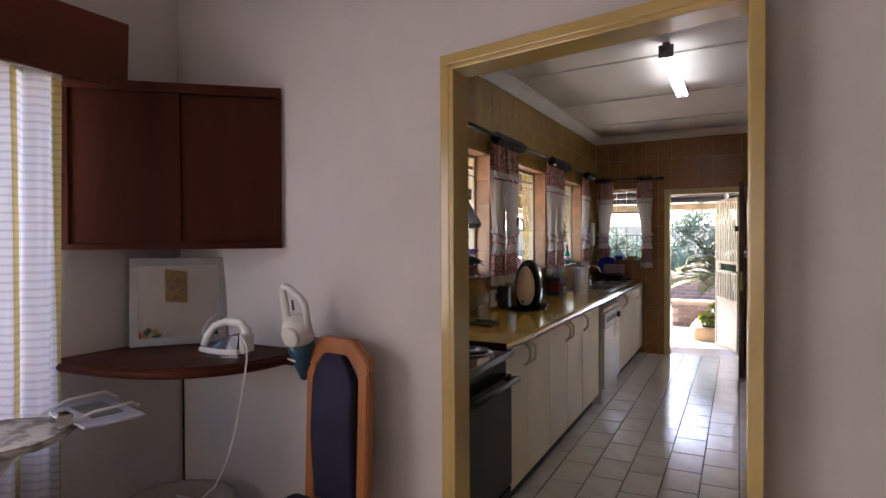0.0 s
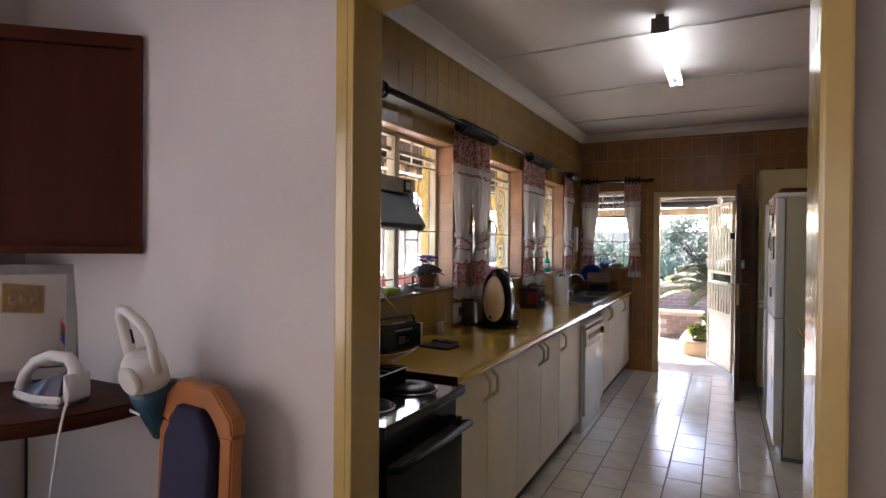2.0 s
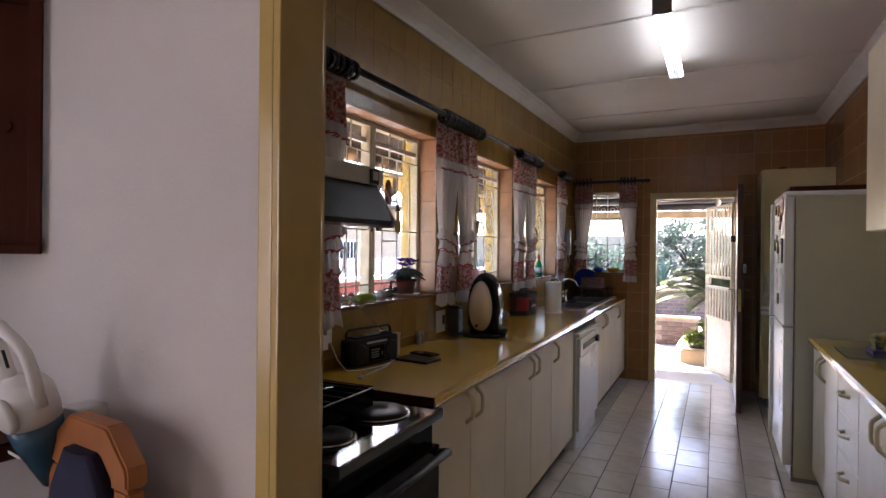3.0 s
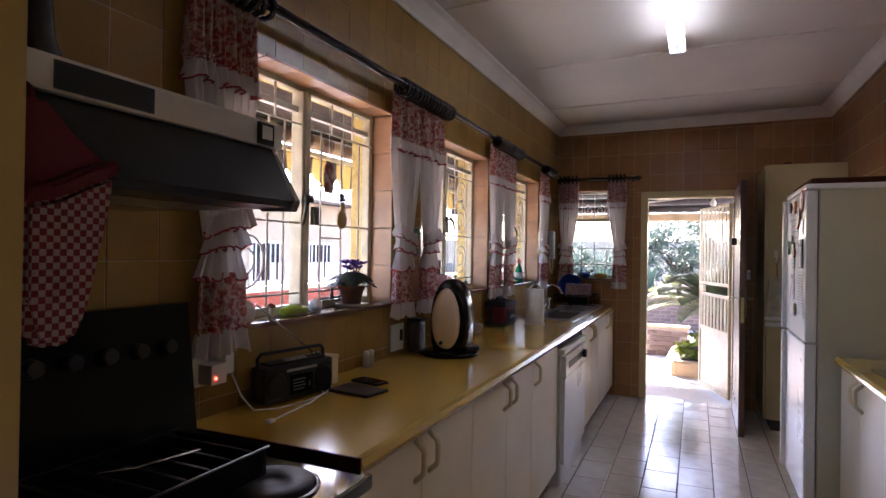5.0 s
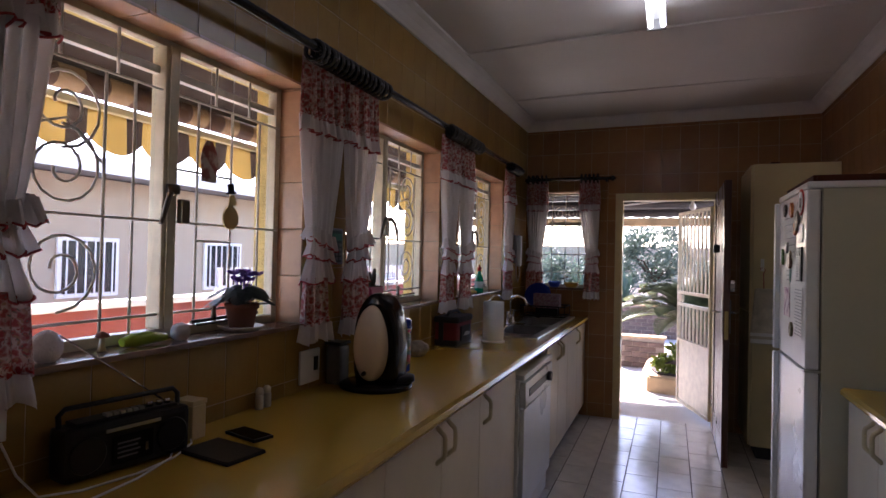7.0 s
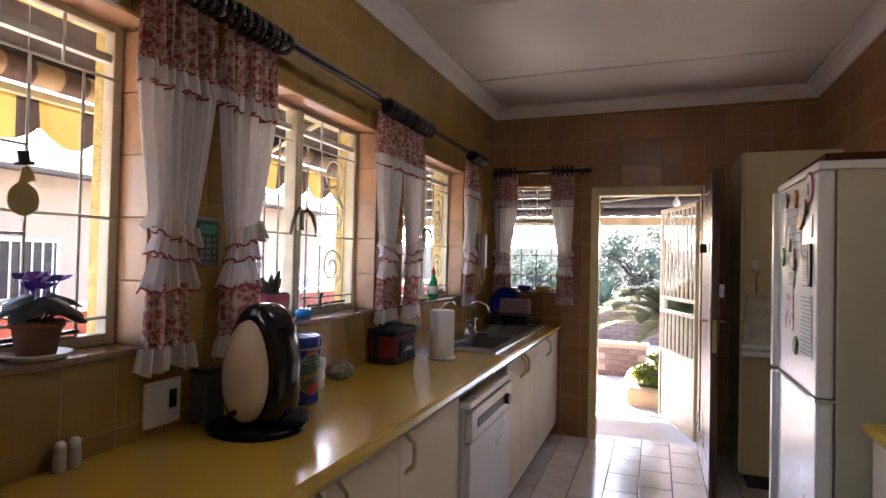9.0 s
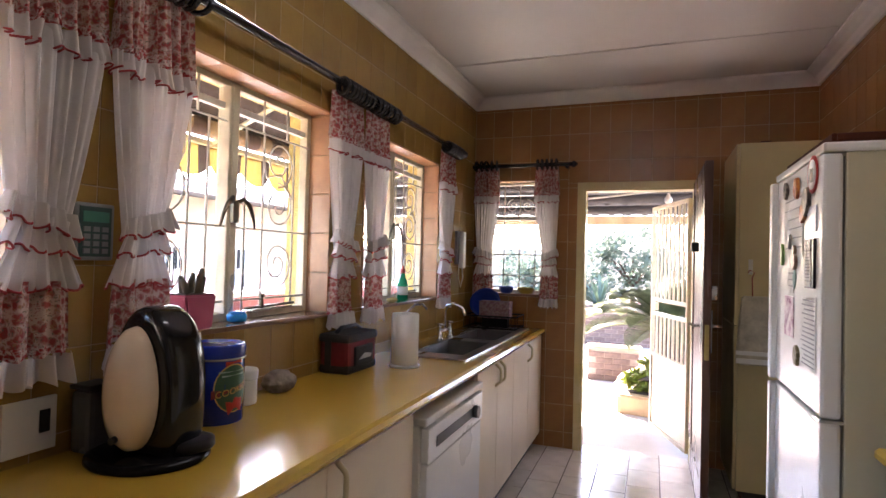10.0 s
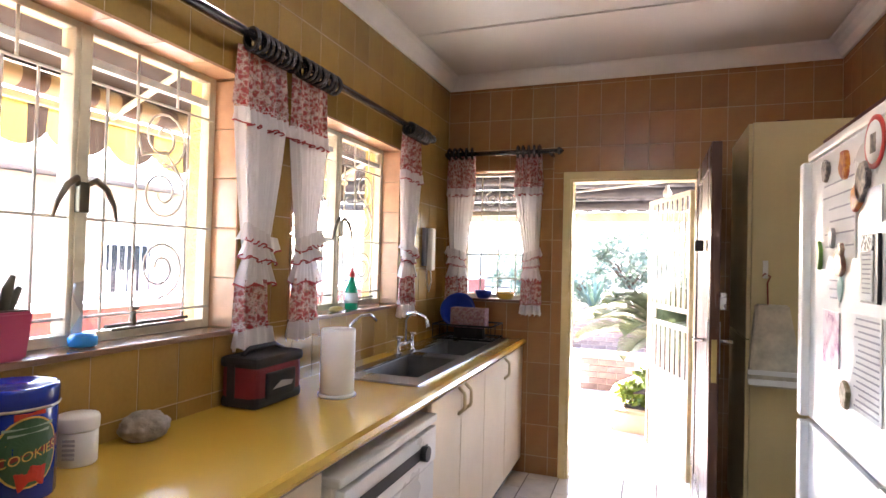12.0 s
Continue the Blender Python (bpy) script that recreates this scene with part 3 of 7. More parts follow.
def reveal_tiles(parent, span, axis="x"):
    """Glazed tiles that line the jambs and the head of a window opening, and a flat dark sill."""
    y0, y1 = span
    z = SILL
    depth = 0.128
    step = 0.18
    while z < HEAD - 0.01:
        z1 = min(z + step, HEAD - 0.008)
        for a, b in ((y0, y0 + 0.010), (y1 - 0.010, y1)):
            bb = cube(-depth, 0.004, a, b, z + 0.002, z1 - 0.002, bevel=0.0015) if axis == "x" else cube(a, b, BACK - 0.004, BACK + depth, z + 0.002, z1 - 0.002, bevel=0.0015)
            part("tile", bb, REVEAL, parent)
        z += step
    n = max(2, round((y1 - y0 - 0.02) / 0.19))
    for k in range(n):
        a, b = y0 + 0.01 + (y1 - y0 - 0.02) * k / n, y0 + 0.01 + (y1 - y0 - 0.02) * (k + 1) / n
        bb = cube(-depth, 0.004, a + 0.002, b - 0.002, HEAD - 0.009, HEAD + 0.001, bevel=0.0015) if axis == "x" else cube(a + 0.002, b - 0.002, BACK - 0.004, BACK + depth, HEAD - 0.009, HEAD + 0.001, bevel=0.0015)
        part("tile", bb, REVEAL, parent)


SILLMAT = mat("brown_glazed_sill", (0.24, 0.14, 0.085), 0.14, spec=0.8, vary=0.15, rvar=0.05)
for i, (a, b) in enumerate(WINDOWS):
    casement_window(i + 1, b - a - 0.02, (-0.022, a + 0.01, SILL), 0, (0,) if i == 0 else (0, 1), i > 0, group="windows over the worktop")
    structure("window_sill_%d" % (i + 1), cube(-0.128, 0.018, a + 0.011, b - 0.011, SILL - 0.018, SILL - 0.001, bevel=0.003), SILLMAT, "brown glazed window sill", "sill")
# small window in the far wall
bw = thing("window_4", "small cream steel window with a fanlight and white burglar bars", "window", (0, 0, 0), kind="structure")
x0, x1 = BWIN[0] + 0.01, BWIN[1] - 0.01
for a, b, z0, z1 in ((x0, x0 + 0.028, SILL, HEAD), (x1 - 0.028, x1, SILL, HEAD), (x0 + 0.028, x1 - 0.028, SILL, SILL + 0.028), (x0 + 0.028, x1 - 0.028, HEAD - 0.028, HEAD), (x0 + 0.028, x1 - 0.028, 1.785, 1.815)):
    part("window_frame", cube(a, b, BACK + 0.09, BACK + 0.13, z0, z1, bevel=0.003), STEELPAINT, bw)
g = part("pane", cube(x0 + 0.028, x1 - 0.028, BACK + 0.109, BACK + 0.112, SILL + 0.028, 1.785), PANE, bw)
g.visible_shadow = False
g = part("pane", cube(x0 + 0.028, x1 - 0.028, BACK + 0.109, BACK + 0.112, 1.815, HEAD - 0.028), PANE, bw)
g.visible_shadow = False
for x in (0.24, 0.37, 0.50):
    part("burglar_bar", bar([(x, BACK + 0.085, SILL + 0.02), (x, BACK + 0.085, HEAD - 0.02)], 0.005, 6), BARPAINT, bw)
for z in (1.33, 1.50, 1.67):
    part("burglar_bar", bar([(x0, BACK + 0.084, z), (x1, BACK + 0.084, z)], 0.005, 6), BARPAINT, bw)
for cx, fl in ((0.31, 1), (0.43, -1)):
    part("scroll", bar([(p[1], BACK + 0.083, p[2]) for p in spiral(cx, 1.90, 0.055, 1.4, 1.57, 0, fl)], 0.004, 6), BARPAINT, bw)
structure("window_sill_4", cube(BWIN[0] + 0.011, BWIN[1] - 0.011, BACK - 0.015, BACK + 0.09, SILL - 0.018, SILL - 0.001, bevel=0.003), SILLMAT, "brown glazed window sill", "sill")

# ---- outer door ----
fr = thing("door_frame_2", "cream painted steel door frame", "door frame", (0, 0, 0), kind="structure")
for x0, x1, s in ((DOOR[0], DOOR[0] + 0.035, -1), (DOOR[1] - 0.035, DOOR[1], 1)):
    b_ = cube(x0, x1, BACK - 0.004, BACK + 0.14, 0, DOOR[2], bevel=0.003)
    box(b_, *((x0 - 0.028, x0 + 0.02) if s < 0 else (x1 - 0.02, x1 + 0.028)), BACK - 0.016, BACK + 0.006, 0, DOOR[2] + 0.03, bevel=0.003)
    j = part("jamb", b_, DOORFRAME, fr)
b_ = cube(DOOR[0], DOOR[1], BACK - 0.004, BACK + 0.14, DOOR[2] - 0.035, DOOR[2] - 0.001, bevel=0.003)
box(b_, DOOR[0] - 0.028, DOOR[1] + 0.028, BACK - 0.017, BACK + 0.006, DOOR[2] - 0.02, DOOR[2] + 0.031, bevel=0.003)
part("head", b_, DOORFRAME, fr)
part("strike_plate", cube(DOOR[0] + 0.035, DOOR[0] + 0.037, BACK + 0.01, BACK + 0.035, 0.98, 1.14), STEEL, fr)

dr = thing("door_1", "dark varnished boarded wooden door standing wide open", "door", (1.672, 5.965, 0.012), 0.0, kind="structure")
DL, DH = 0.975, 2.03
part("stile", cube(0.0, 0.044, -0.09, 0.0, 0, DH, bevel=0.003), DOORWOOD, dr)
part("stile", cube(0.0, 0.044, -DL, -DL + 0.10, 0, DH, bevel=0.003), DOORWOOD, dr)
part("rail", cube(0.002, 0.042, -DL + 0.10, -0.09, DH - 0.10, DH, bevel=0.003), DOORWOOD, dr)
part("rail", cube(0.002, 0.042, -DL + 0.10, -0.09, 0, 0.18, bevel=0.003), DOORWOOD, dr)
nb = 10
for k in range(nb):
    a = -DL + 0.10 + (DL - 0.19) * k / nb
    part("board", cube(0.008, 0.036, a + 0.002, a + (DL - 0.19) / nb - 0.002, 0.18, DH - 0.10, bevel=0.004), DOORWOOD, dr)
part("lock_plate", cube(0.010, 0.034, -DL - 0.002, -DL + 0.004, 0.90, 1.10), BRASS, dr, "brass mortice lock plate")
for s in (-1, 1):
    xo = -0.004 if s < 0 else 0.048
    pl = part("handle_plate", cube(min(xo, xo + s * 0.004), max(xo, xo + s * 0.004), -DL + 0.03, -DL + 0.065, 0.94, 1.18, bevel=0.0015), STEEL, dr)
    b_ = bar([(xo, -DL + 0.047, 1.09), (xo + s * 0.05, -DL + 0.047, 1.09), (xo + s * 0.052, -DL + 0.17, 1.085)], 0.009, 8)
    part("lever", b_, CHROME, pl)
part("rim_latch", cube(0.045, 0.075, -DL + 0.02, -DL + 0.10, 1.24, 1.32, bevel=0.004), STEEL, dr)
part("door_stop", cube(-0.045, -0.001, -DL + 0.35, -DL + 0.40, 1.52, 1.58, bevel=0.006), BLACKP, dr)
part("hinge", bar([(0.0, 0.012, 0.2), (0.0, 0.012, 0.3)], 0.008), STEEL, dr)
part("hinge", bar([(0.0, 0.012, 1.7), (0.0, 0.012, 1.8)], 0.008), STEEL, dr)

gate = thing("security_gate", "cream steel security gate standing open outside the door", "gate", (1.665, 6.16, 0.03), 180 + 19.0)
GL, GH = 0.80, 1.93
rotfix = lambda x0, x1, z0, z1, t=0.012: cube(-t, t, min(-x0, -x1), max(-x0, -x1), z0, z1, bevel=0.002)
for a, b, z0, z1 in ((0, 0.03, 0, GH), (GL - 0.03, GL, 0, GH), (0.03, GL - 0.03, GH - 0.03, GH), (0.03, GL - 0.03, 0, 0.03), (0.03, GL - 0.03, 1.10, 1.13), (0.03, GL - 0.03, 0.98, 1.01), (0.03, GL - 0.03, 0.62, 0.65)):
    part("gate_frame", rotfix(a, b, z0, z1, 0.015), STEELPAINT, gate)
for k in range(7):
    y = 0.03 + (GL - 0.06) * (k + 1) / 8
    part("bar", rotfix(y - 0.016, y + 0.016, 1.13, GH - 0.03, 0.006), STEELPAINT, gate)
    part("bar", rotfix(y - 0.016, y + 0.016, 0.65, 0.98, 0.006), STEELPAINT, gate)
part("panel", rotfix(0.03, GL - 0.03, 0.03, 0.62, 0.004), STEELPAINT, gate)
part("lock_box", rotfix(GL - 0.12, GL - 0.03, 1.02, 1.09, 0.014), STEELPAINT, gate)

# ---- worktop run ----
prof = [(0.0, TOP), (0.585, TOP), (0.603, TOP - 0.006), (0.612, TOP - 0.02), (0.606, TOP - 0.034), (0.59, TOP - 0.04), (0.0, TOP - 0.04)]
bm = bmesh.new()
SINK = (4.26, 5.86, 0.10, 0.51)


def run(bm, poly, y0, y1):
    lo = [bm.verts.new((x, y0, z)) for x, z in poly]
    hi = [bm.verts.new((x, y1, z)) for x, z in poly]
    bm.faces.new(lo)
    bm.faces.new(list(reversed(hi)))
    for k in range(len(poly)):
        bm.faces.new((lo[k], hi[k], hi[(k + 1) % len(poly)], lo[(k + 1) % len(poly)]))


run(bm, prof, 1.105, 4.29)
run(bm, [(0.49, TOP), *prof[1:-1], (0.49, TOP - 0.04)], 4.29, 5.84)
run(bm, [(0.0, TOP), (0.12, TOP), (0.12, TOP - 0.04), (0.0, TOP - 0.04)], 4.29, 5.84)
run(bm, prof, 5.84, 5.995)
top = solid("worktop", bm, COUNTER, "mustard yellow laminate worktop with a rounded front edge", "worktop")
strip = part("end_strip", cube(0.02, 0.605, 1.098, 1.105, TOP - 0.04, TOP + 0.002), DARKWOOD, top, "dark edging strip")


def pull(parent, x, y, z, length=0.125, vertical=True):
    """A bow handle, moulded cream plastic."""
    n = 10
    pts = []
    for i in range(n + 1):
        t = i / n
        off = 0.032 * min(1.0, 4.5 * t, 4.5 * (1 - t))
        pts.append((x + off, y, z - length * t) if vertical else (x + off, y - length / 2 + length * t, z))
    return part("handle", bar(pts, 0.0085, 8), HANDLE, parent, "cream bow handle")


def base_unit(y0, y1, doors, label, front=0.585, x0=0.02, zt=TOP - 0.045, body_top=TOP - 0.045):
    c = thing("base_cabinet", label, "cabinet", (0, y0, 0), group="kitchen base cabinets")
    w = y1 - y0
    part("body", cube(x0, front - 0.018, 0.001, w - 0.001, 0.10, body_top), CABINET, c)
    if body_top < zt:
        part("front_rail", cube(front - 0.070, front - 0.018, 0.001, w - 0.001, body_top, zt), CABINET, c)
    part("kickboard", cube(x0, front - 0.055, 0.001, w - 0.001, 0.0, 0.10), KICK, c)
    for a, b, side in doors:
        d = part("door", cube(front - 0.017, front, a + 0.002, b - 0.002, 0.105, zt - 0.008, bevel=0.002), CABINET, c)
        if side:
            hy = b - 0.05 if side > 0 else a + 0.05
            pull(d, front, hy, 0.865)
    return c


base_unit(1.11, 1.93, [(0.0, 0.38, 1), (0.38, 0.82, -1)], "cream laminate base cabinet with two doors beside the cooker")
base_unit(1.93, 2.80, [(0.0, 0.435, 1), (0.435, 0.87, -1)], "cream laminate base cabinet with two doors")
base_unit(2.80, 3.40, [(0.0, 0.60, -1)], "cream laminate base cabinet beside the dishwasher")
base_unit(4.225, 5.03, [(0.0, 0.40, 1), (0.40, 0.805, -1)], "cream laminate base cabinet under the sink", body_top=TOP - 0.19)
base_unit(5.03, 5.99, [(0.0, 0.48, 1), (0.48, 0.96, 0)], "cream laminate base cabinet at the far end of the worktop", body_top=TOP - 0.19)

# dishwasher
dw = thing("dishwasher", "white dishwasher with a black control strip under the worktop", "dishwasher", (0, 3.43, 0))
W = 0.76
part("body", cube(0.03, 0.595, 0.004, W - 0.004, 0.0, 0.81, bevel=0.004), OFFWHITE, dw)
part("top_lid", cube(0.03, 0.625, 0.0, W, 0.812, 0.842, bevel=0.008), OFFWHITE, dw)
dd = part("door", cube(0.596, 0.622, 0.02, W - 0.02, 0.13, 0.66, bevel=0.006), WHITEMETAL, dw)
cp = part("control_panel", cube(0.596, 0.628, 0.02, W - 0.02, 0.668, 0.80, bevel=0.005), WHITEMETAL, dw)
part("control_strip", cube(0.6285, 0.632, 0.10, W - 0.12, 0.715, 0.755), BLACKP, cp)
b_ = bar([(0.63, W - 0.17, 0.735), (0.655, W - 0.17, 0.735)], 0.028, 14)
part("knob", b_, BLACKP, cp)
part("kick_plate", cube(0.55, 0.60, 0.02, W - 0.02, 0.0, 0.12, bevel=0.003), OFFWHITE, dw)

# sink
sk = thing("sink", "stainless double-bowl sink with a drainer", "sink", (0, 0, 0))
bm = bmesh.new()
for a, b, c, d in cuts(SINK[0], SINK[1], SINK[2], SINK[3], [(4.40, 4.96, 0.16, 0.45), (5.06, 5.62, 0.16, 0.45)]):
    box(bm, c, d, a, b, TOP + 0.001, TOP + 0.008)
part("rim", bm, STEEL, sk)
for y0, y1 in ((4.40, 4.96), (5.06, 5.62)):
    bm = bmesh.new()
    for args in ((0.155, 0.46, y0 - 0.005, y1 + 0.005, TOP - 0.17, TOP - 0.16), (0.155, 0.165, y0 - 0.005, y1 + 0.005, TOP - 0.16, TOP + 0.001), (0.45, 0.46, y0 - 0.005, y1 + 0.005, TOP - 0.16, TOP + 0.001), (0.165, 0.45, y0 - 0.005, y0 + 0.004, TOP - 0.16, TOP + 0.001), (0.165, 0.45, y1 - 0.004, y1 + 0.005, TOP - 0.16, TOP + 0.001)):
        box(bm, *args)
    part("bowl", bm, BOWLSTEEL, sk)
for k in range(4):
    part("drainer_rib", bar([(0.20 + 0.07 * k, 5.66, TOP + 0.009), (0.20 + 0.07 * k, 5.83, TOP + 0.009)], 0.005, 6), STEEL, sk)
tp = thing("mixer_tap", "chrome bridge mixer tap with two cross heads", "tap", (0.115, 5.02, TOP + 0.008))
part("bridge", bar([(0, -0.10, 0.05), (0, 0.10, 0.05)], 0.013, 10), CHROME, tp)
for s in (-1, 1):
    part("leg", lathe([(0.024, 0), (0.024, 0.008), (0.014, 0.014), (0.014, 0.075), (0.018, 0.08), (0.01, 0.09)], 12, 0, s * 0.095), CHROME, tp)
    b_ = bar([(-0.028, s * 0.095, 0.095), (0.028, s * 0.095, 0.095)], 0.007, 8)
    tube(b_, [(0, s * 0.095 - 0.028, 0.095), (0, s * 0.095 + 0.028, 0.095)], 0.007, 8)
    part("cross_head", b_, CHROME, tp)
part("spout", bar([(0, 0, 0.05), (0.0, 0, 0.18), (0.02, 0, 0.215), (0.06, 0, 0.225), (0.12, 0, 0.20), (0.14, 0, 0.15)], 0.011, 10), CHROME, tp)
pt = thing("filter_tap", "slim chrome swan-neck filter tap", "tap", (0.14, 4.30, TOP))
part("base", lathe([(0.02, 0), (0.02, 0.06), (0.012, 0.07)], 12), CHROME, pt)
part("spout", bar([(0, 0, 0.06), (0, 0.01, 0.17), (0.005, 0.04, 0.23), (0.02, 0.10, 0.265), (0.04, 0.16, 0.265), (0.05, 0.20, 0.235)], 0.007, 10), CHROME, pt)

# ---- cooker ----
ck = thing("cooker", "black freestanding electric cooker with a raised control panel", "cooker", (0, 0.47, 0))
W = 0.60
part("body", cube(0.03, 0.615, 0.0, W, 0.03, 0.865, bevel=0.004), BLACK, ck)
part("hob", cube(0.03, 0.655, -0.006, W + 0.006, 0.866, 0.902, bevel=0.006), HOBM, ck)
part("oven_door", cube(0.616, 0.648, 0.01, W - 0.01, 0.22, 0.78, bevel=0.006), BLACK, ck)
part("drawer", cube(0.616, 0.645, 0.01, W - 0.01, 0.06, 0.21, bevel=0.005), BLACK, ck)
b_ = bar([(0.648, 0.03, 0.755), (0.69, 0.03, 0.765), (0.69, W - 0.03, 0.765), (0.648, W - 0.03, 0.755)], 0.014, 10)
part("oven_handle", b_, BLACKP, ck)
pn = part("control_panel", prism([(0.02, 0.903), (0.10, 0.903), (0.055, 1.28), (0.02, 1.28)], 1, 0.0, W), BLACK, ck)
for k in range(6):
    y = 0.09 + 0.085 * k
    part("knob", bar([(0.068, y, 1.17), (0.095, y, 1.173)], [0.022, 0.018], 14), BLACKP, pn)
for x, y, r in ((0.23, 0.16, 0.095), (0.23, 0.44, 0.075), (0.49, 0.16, 0.075), (0.49, 0.44, 0.095)):
    part("hotplate_trim", lathe([(r + 0.014, 0.9025), (r + 0.014, 0.907), (r + 0.004, 0.909), (r + 0.004, 0.9025)], 32, x, y), STEEL, ck)
    part("hotplate", lathe([(r, 0.9025), (r, 0.914), (r - 0.006, 0.918), (0.03, 0.918), (0.028, 0.915), (0.001, 0.915)], 32, x, y), IRON, ck)

pan = thing("roasting_pan", "black enamel roasting pan with a wire rack on the hob", "pan", (0.18, 0.56, 0.919))
part("base", cube(0.01, 0.27, 0.01, 0.36, 0.0, 0.004), BLACK, pan)
for a in ((0.0, 0.28, 0.0, 0.008), (0.0, 0.28, 0.362, 0.37), (0.0, 0.008, 0.008, 0.362), (0.272, 0.28, 0.008, 0.362)):
    part("side", cube(*a, 0.0, 0.06, bevel=0.002), BLACK, pan)
for k in range(6):
    part("rack_wire", bar([(0.01, 0.03 + 0.06 * k, 0.062), (0.27, 0.03 + 0.06 * k, 0.062)], 0.002, 5), DARKWIRE, pan)
part("rim_wire", bar([(-0.003, -0.003, 0.063), (0.283, -0.003, 0.063), (0.283, 0.373, 0.063), (-0.003, 0.373, 0.063), (-0.003, -0.003, 0.063)], 0.003, 6), DARKWIRE, pan)
hp = thing("handle_wire", "loose wire pan handle lying on the hob", "pan handle", (0.26, 0.62, 0.983))
part("wire", bar([(0, 0, 0.004), (0.10, 0.05, 0.02), (0.13, 0.18, 0.02), (0.05, 0.22, 0.004)], 0.003, 6), CHROME, hp)

# extractor hood
hd = thing("extractor_hood", "white and grey extractor hood with a smoked visor", "extractor hood", (0, 0.32, 1.52))
W = 0.61
part("body", prism([(0.0, 0.19), (0.0, 0.01), (0.46, 0.01), (0.475, 0.14), (0.475, 0.19)], 1, 0.0, W, bevel=0.003), WHITEMETAL, hd)
part("front_band", cube(0.4755, 0.490, 0.002, W - 0.002, 0.137, 0.192, bevel=0.003), OFFWHITE, hd)
for k in range(7):
    part("groove", cube(0.4905, 0.4918, W - 0.33, W - 0.09, 0.143 + 0.0068 * k, 0.1455 + 0.0068 * k), OFFWHITE, hd)
part("control_window", cube(0.4902, 0.4925, 0.10, 0.27, 0.142, 0.185), DARKGLASS, hd)
sw = part("switch_frame", cube(0.4905, 0.496, W - 0.085, W - 0.035, 0.138, 0.186, bevel=0.002), BLACKP, hd)
part("switch", cube(0.4965, 0.499, W - 0.075, W - 0.045, 0.150, 0.178), OFFWHITE, sw)
part("visor", prism([(0.478, 0.136), (0.540, 0.018), (0.530, 0.004), (0.44, 0.002), (0.466, 0.136)], 1, 0.004, W - 0.022), VISOR, hd)
part("visor_end", prism([(0.475, 0.130), (0.545, 0.018), (0.535, -0.004), (0.445, -0.002), (0.455, 0.130)], 1, W - 0.021, W - 0.002, bevel=0.002), GREYPL, hd)
part("filter", cube(0.05, 0.43, 0.03, W - 0.03, 0.002, 0.009), STEEL, hd)

# dark framed board standing above the hood
bd = thing("framed_board", "dark wooden framed board standing on the extractor hood", "picture", (0.012, 0.33, 1.712))
for a in ((0, 0.02, 0, 0.03, 0, 0.58), (0, 0.02, 0.31, 0.34, 0, 0.58), (0, 0.02, 0.03, 0.31, 0, 0.03), (0, 0.02, 0.03, 0.31, 0.55, 0.58)):
    part("frame", cube(*a, bevel=0.003), BLACKWOOD, bd)
part("panel", cube(0.0, 0.010, 0.03, 0.31, 0.03, 0.55), DARKWOOD, bd)
solid("black_vase", lathe([(0.03, 1.712), (0.045, 1.74), (0.05, 1.80), (0.03, 1.86), (0.022, 1.95), (0.03, 2.05), (0.04, 2.12), (0.03, 2.20), (0.001, 2.21)], 18, 0.12, 0.62), BLACKWOOD, "tall black turned ornament standing on the extractor hood", "ornament")

# ---- refrigerator ----
fg = thing("refrigerator", "tall white two-door refrigerator with magnets on its door", "refrigerator", (1.89, 3.49, 0))
D, W, H, S = RIGHT - 1.89 - 0.02, 0.72, 1.83, 0.975
part("cabinet_body", cube(0.062, D, 0.0, W, 0.03, H - 0.03, bevel=0.006), FRIDGESIDE, fg, "cream side panels, darkened for their shaded face")
part("top_cover", cube(0.0, D, -0.004, W + 0.004, H - 0.03, H, bevel=0.008), WHITEMETAL, fg)
for z0, z1 in ((S + 0.006, H - 0.034), (0.10, S - 0.006)):
    d = part("door", cube(0.0, 0.055, 0.0, W, z0, z1, bevel=0.010), WHITEMETAL, fg)
    part("seal", cube(0.055, 0.061, 0.012, W - 0.012, z0 + 0.01, z1 - 0.01), GREYPL, d)
    part("grip", cube(-0.024, 0.004, W - 0.055, W - 0.004, z0 + 0.003, z1 - 0.003, bevel=0.008), WHITEMETAL, d)
part("hinge", cube(-0.006, 0.06, -0.012, 0.05, S - 0.005, S + 0.005, bevel=0.001), STEEL, fg)
part("plinth", cube(0.05, D, 0.01, W - 0.01, 0.0, 0.09), GREYPL, fg)
tr = thing("serving_tray", "dark wooden serving tray lying on the refrigerator", "tray", (1.92, 3.52, H + 0.001))
part("base", cube(0, 0.48, 0, 0.64, 0, 0.008), DARKWOOD, tr)
for a in ((0, 0.015, 0, 0.64), (0.465, 0.48, 0, 0.64), (0.015, 0.465, 0, 0.015), (0.015, 0.465, 0.625, 0.64)):
    part("rim", cube(*a, 0.008, 0.032, bevel=0.004), DARKWOOD, tr)

# ---- tall cupboard ----
tc_ = thing("tall_cupboard", "tall yellowed cream broom cupboard beside the outer door", "cupboard", (1.875, 5.34, 0))
W, D = BACK - 5.34 - 0.006, RIGHT - 1.875 - 0.01
part("body", cube(0.02, D, 0.0, W, 0.09, 2.20, bevel=0.003), TALL, tc_)
part("plinth", cube(0.06, D, 0.02, W, 0.0, 0.09), KICK, tc_)
part("door", cube(0.0, 0.018, 0.002, W - 0.002, 1.09, 2.195, bevel=0.002), TALL, tc_)
part("door", cube(0.0, 0.018, 0.002, W - 0.002, 0.10, 1.083, bevel=0.002), TALL, tc_)
hk = thing("wall_hook", "white adhesive hook on the side of the tall cupboard", "hook", (1.958, 5.336, 1.40))
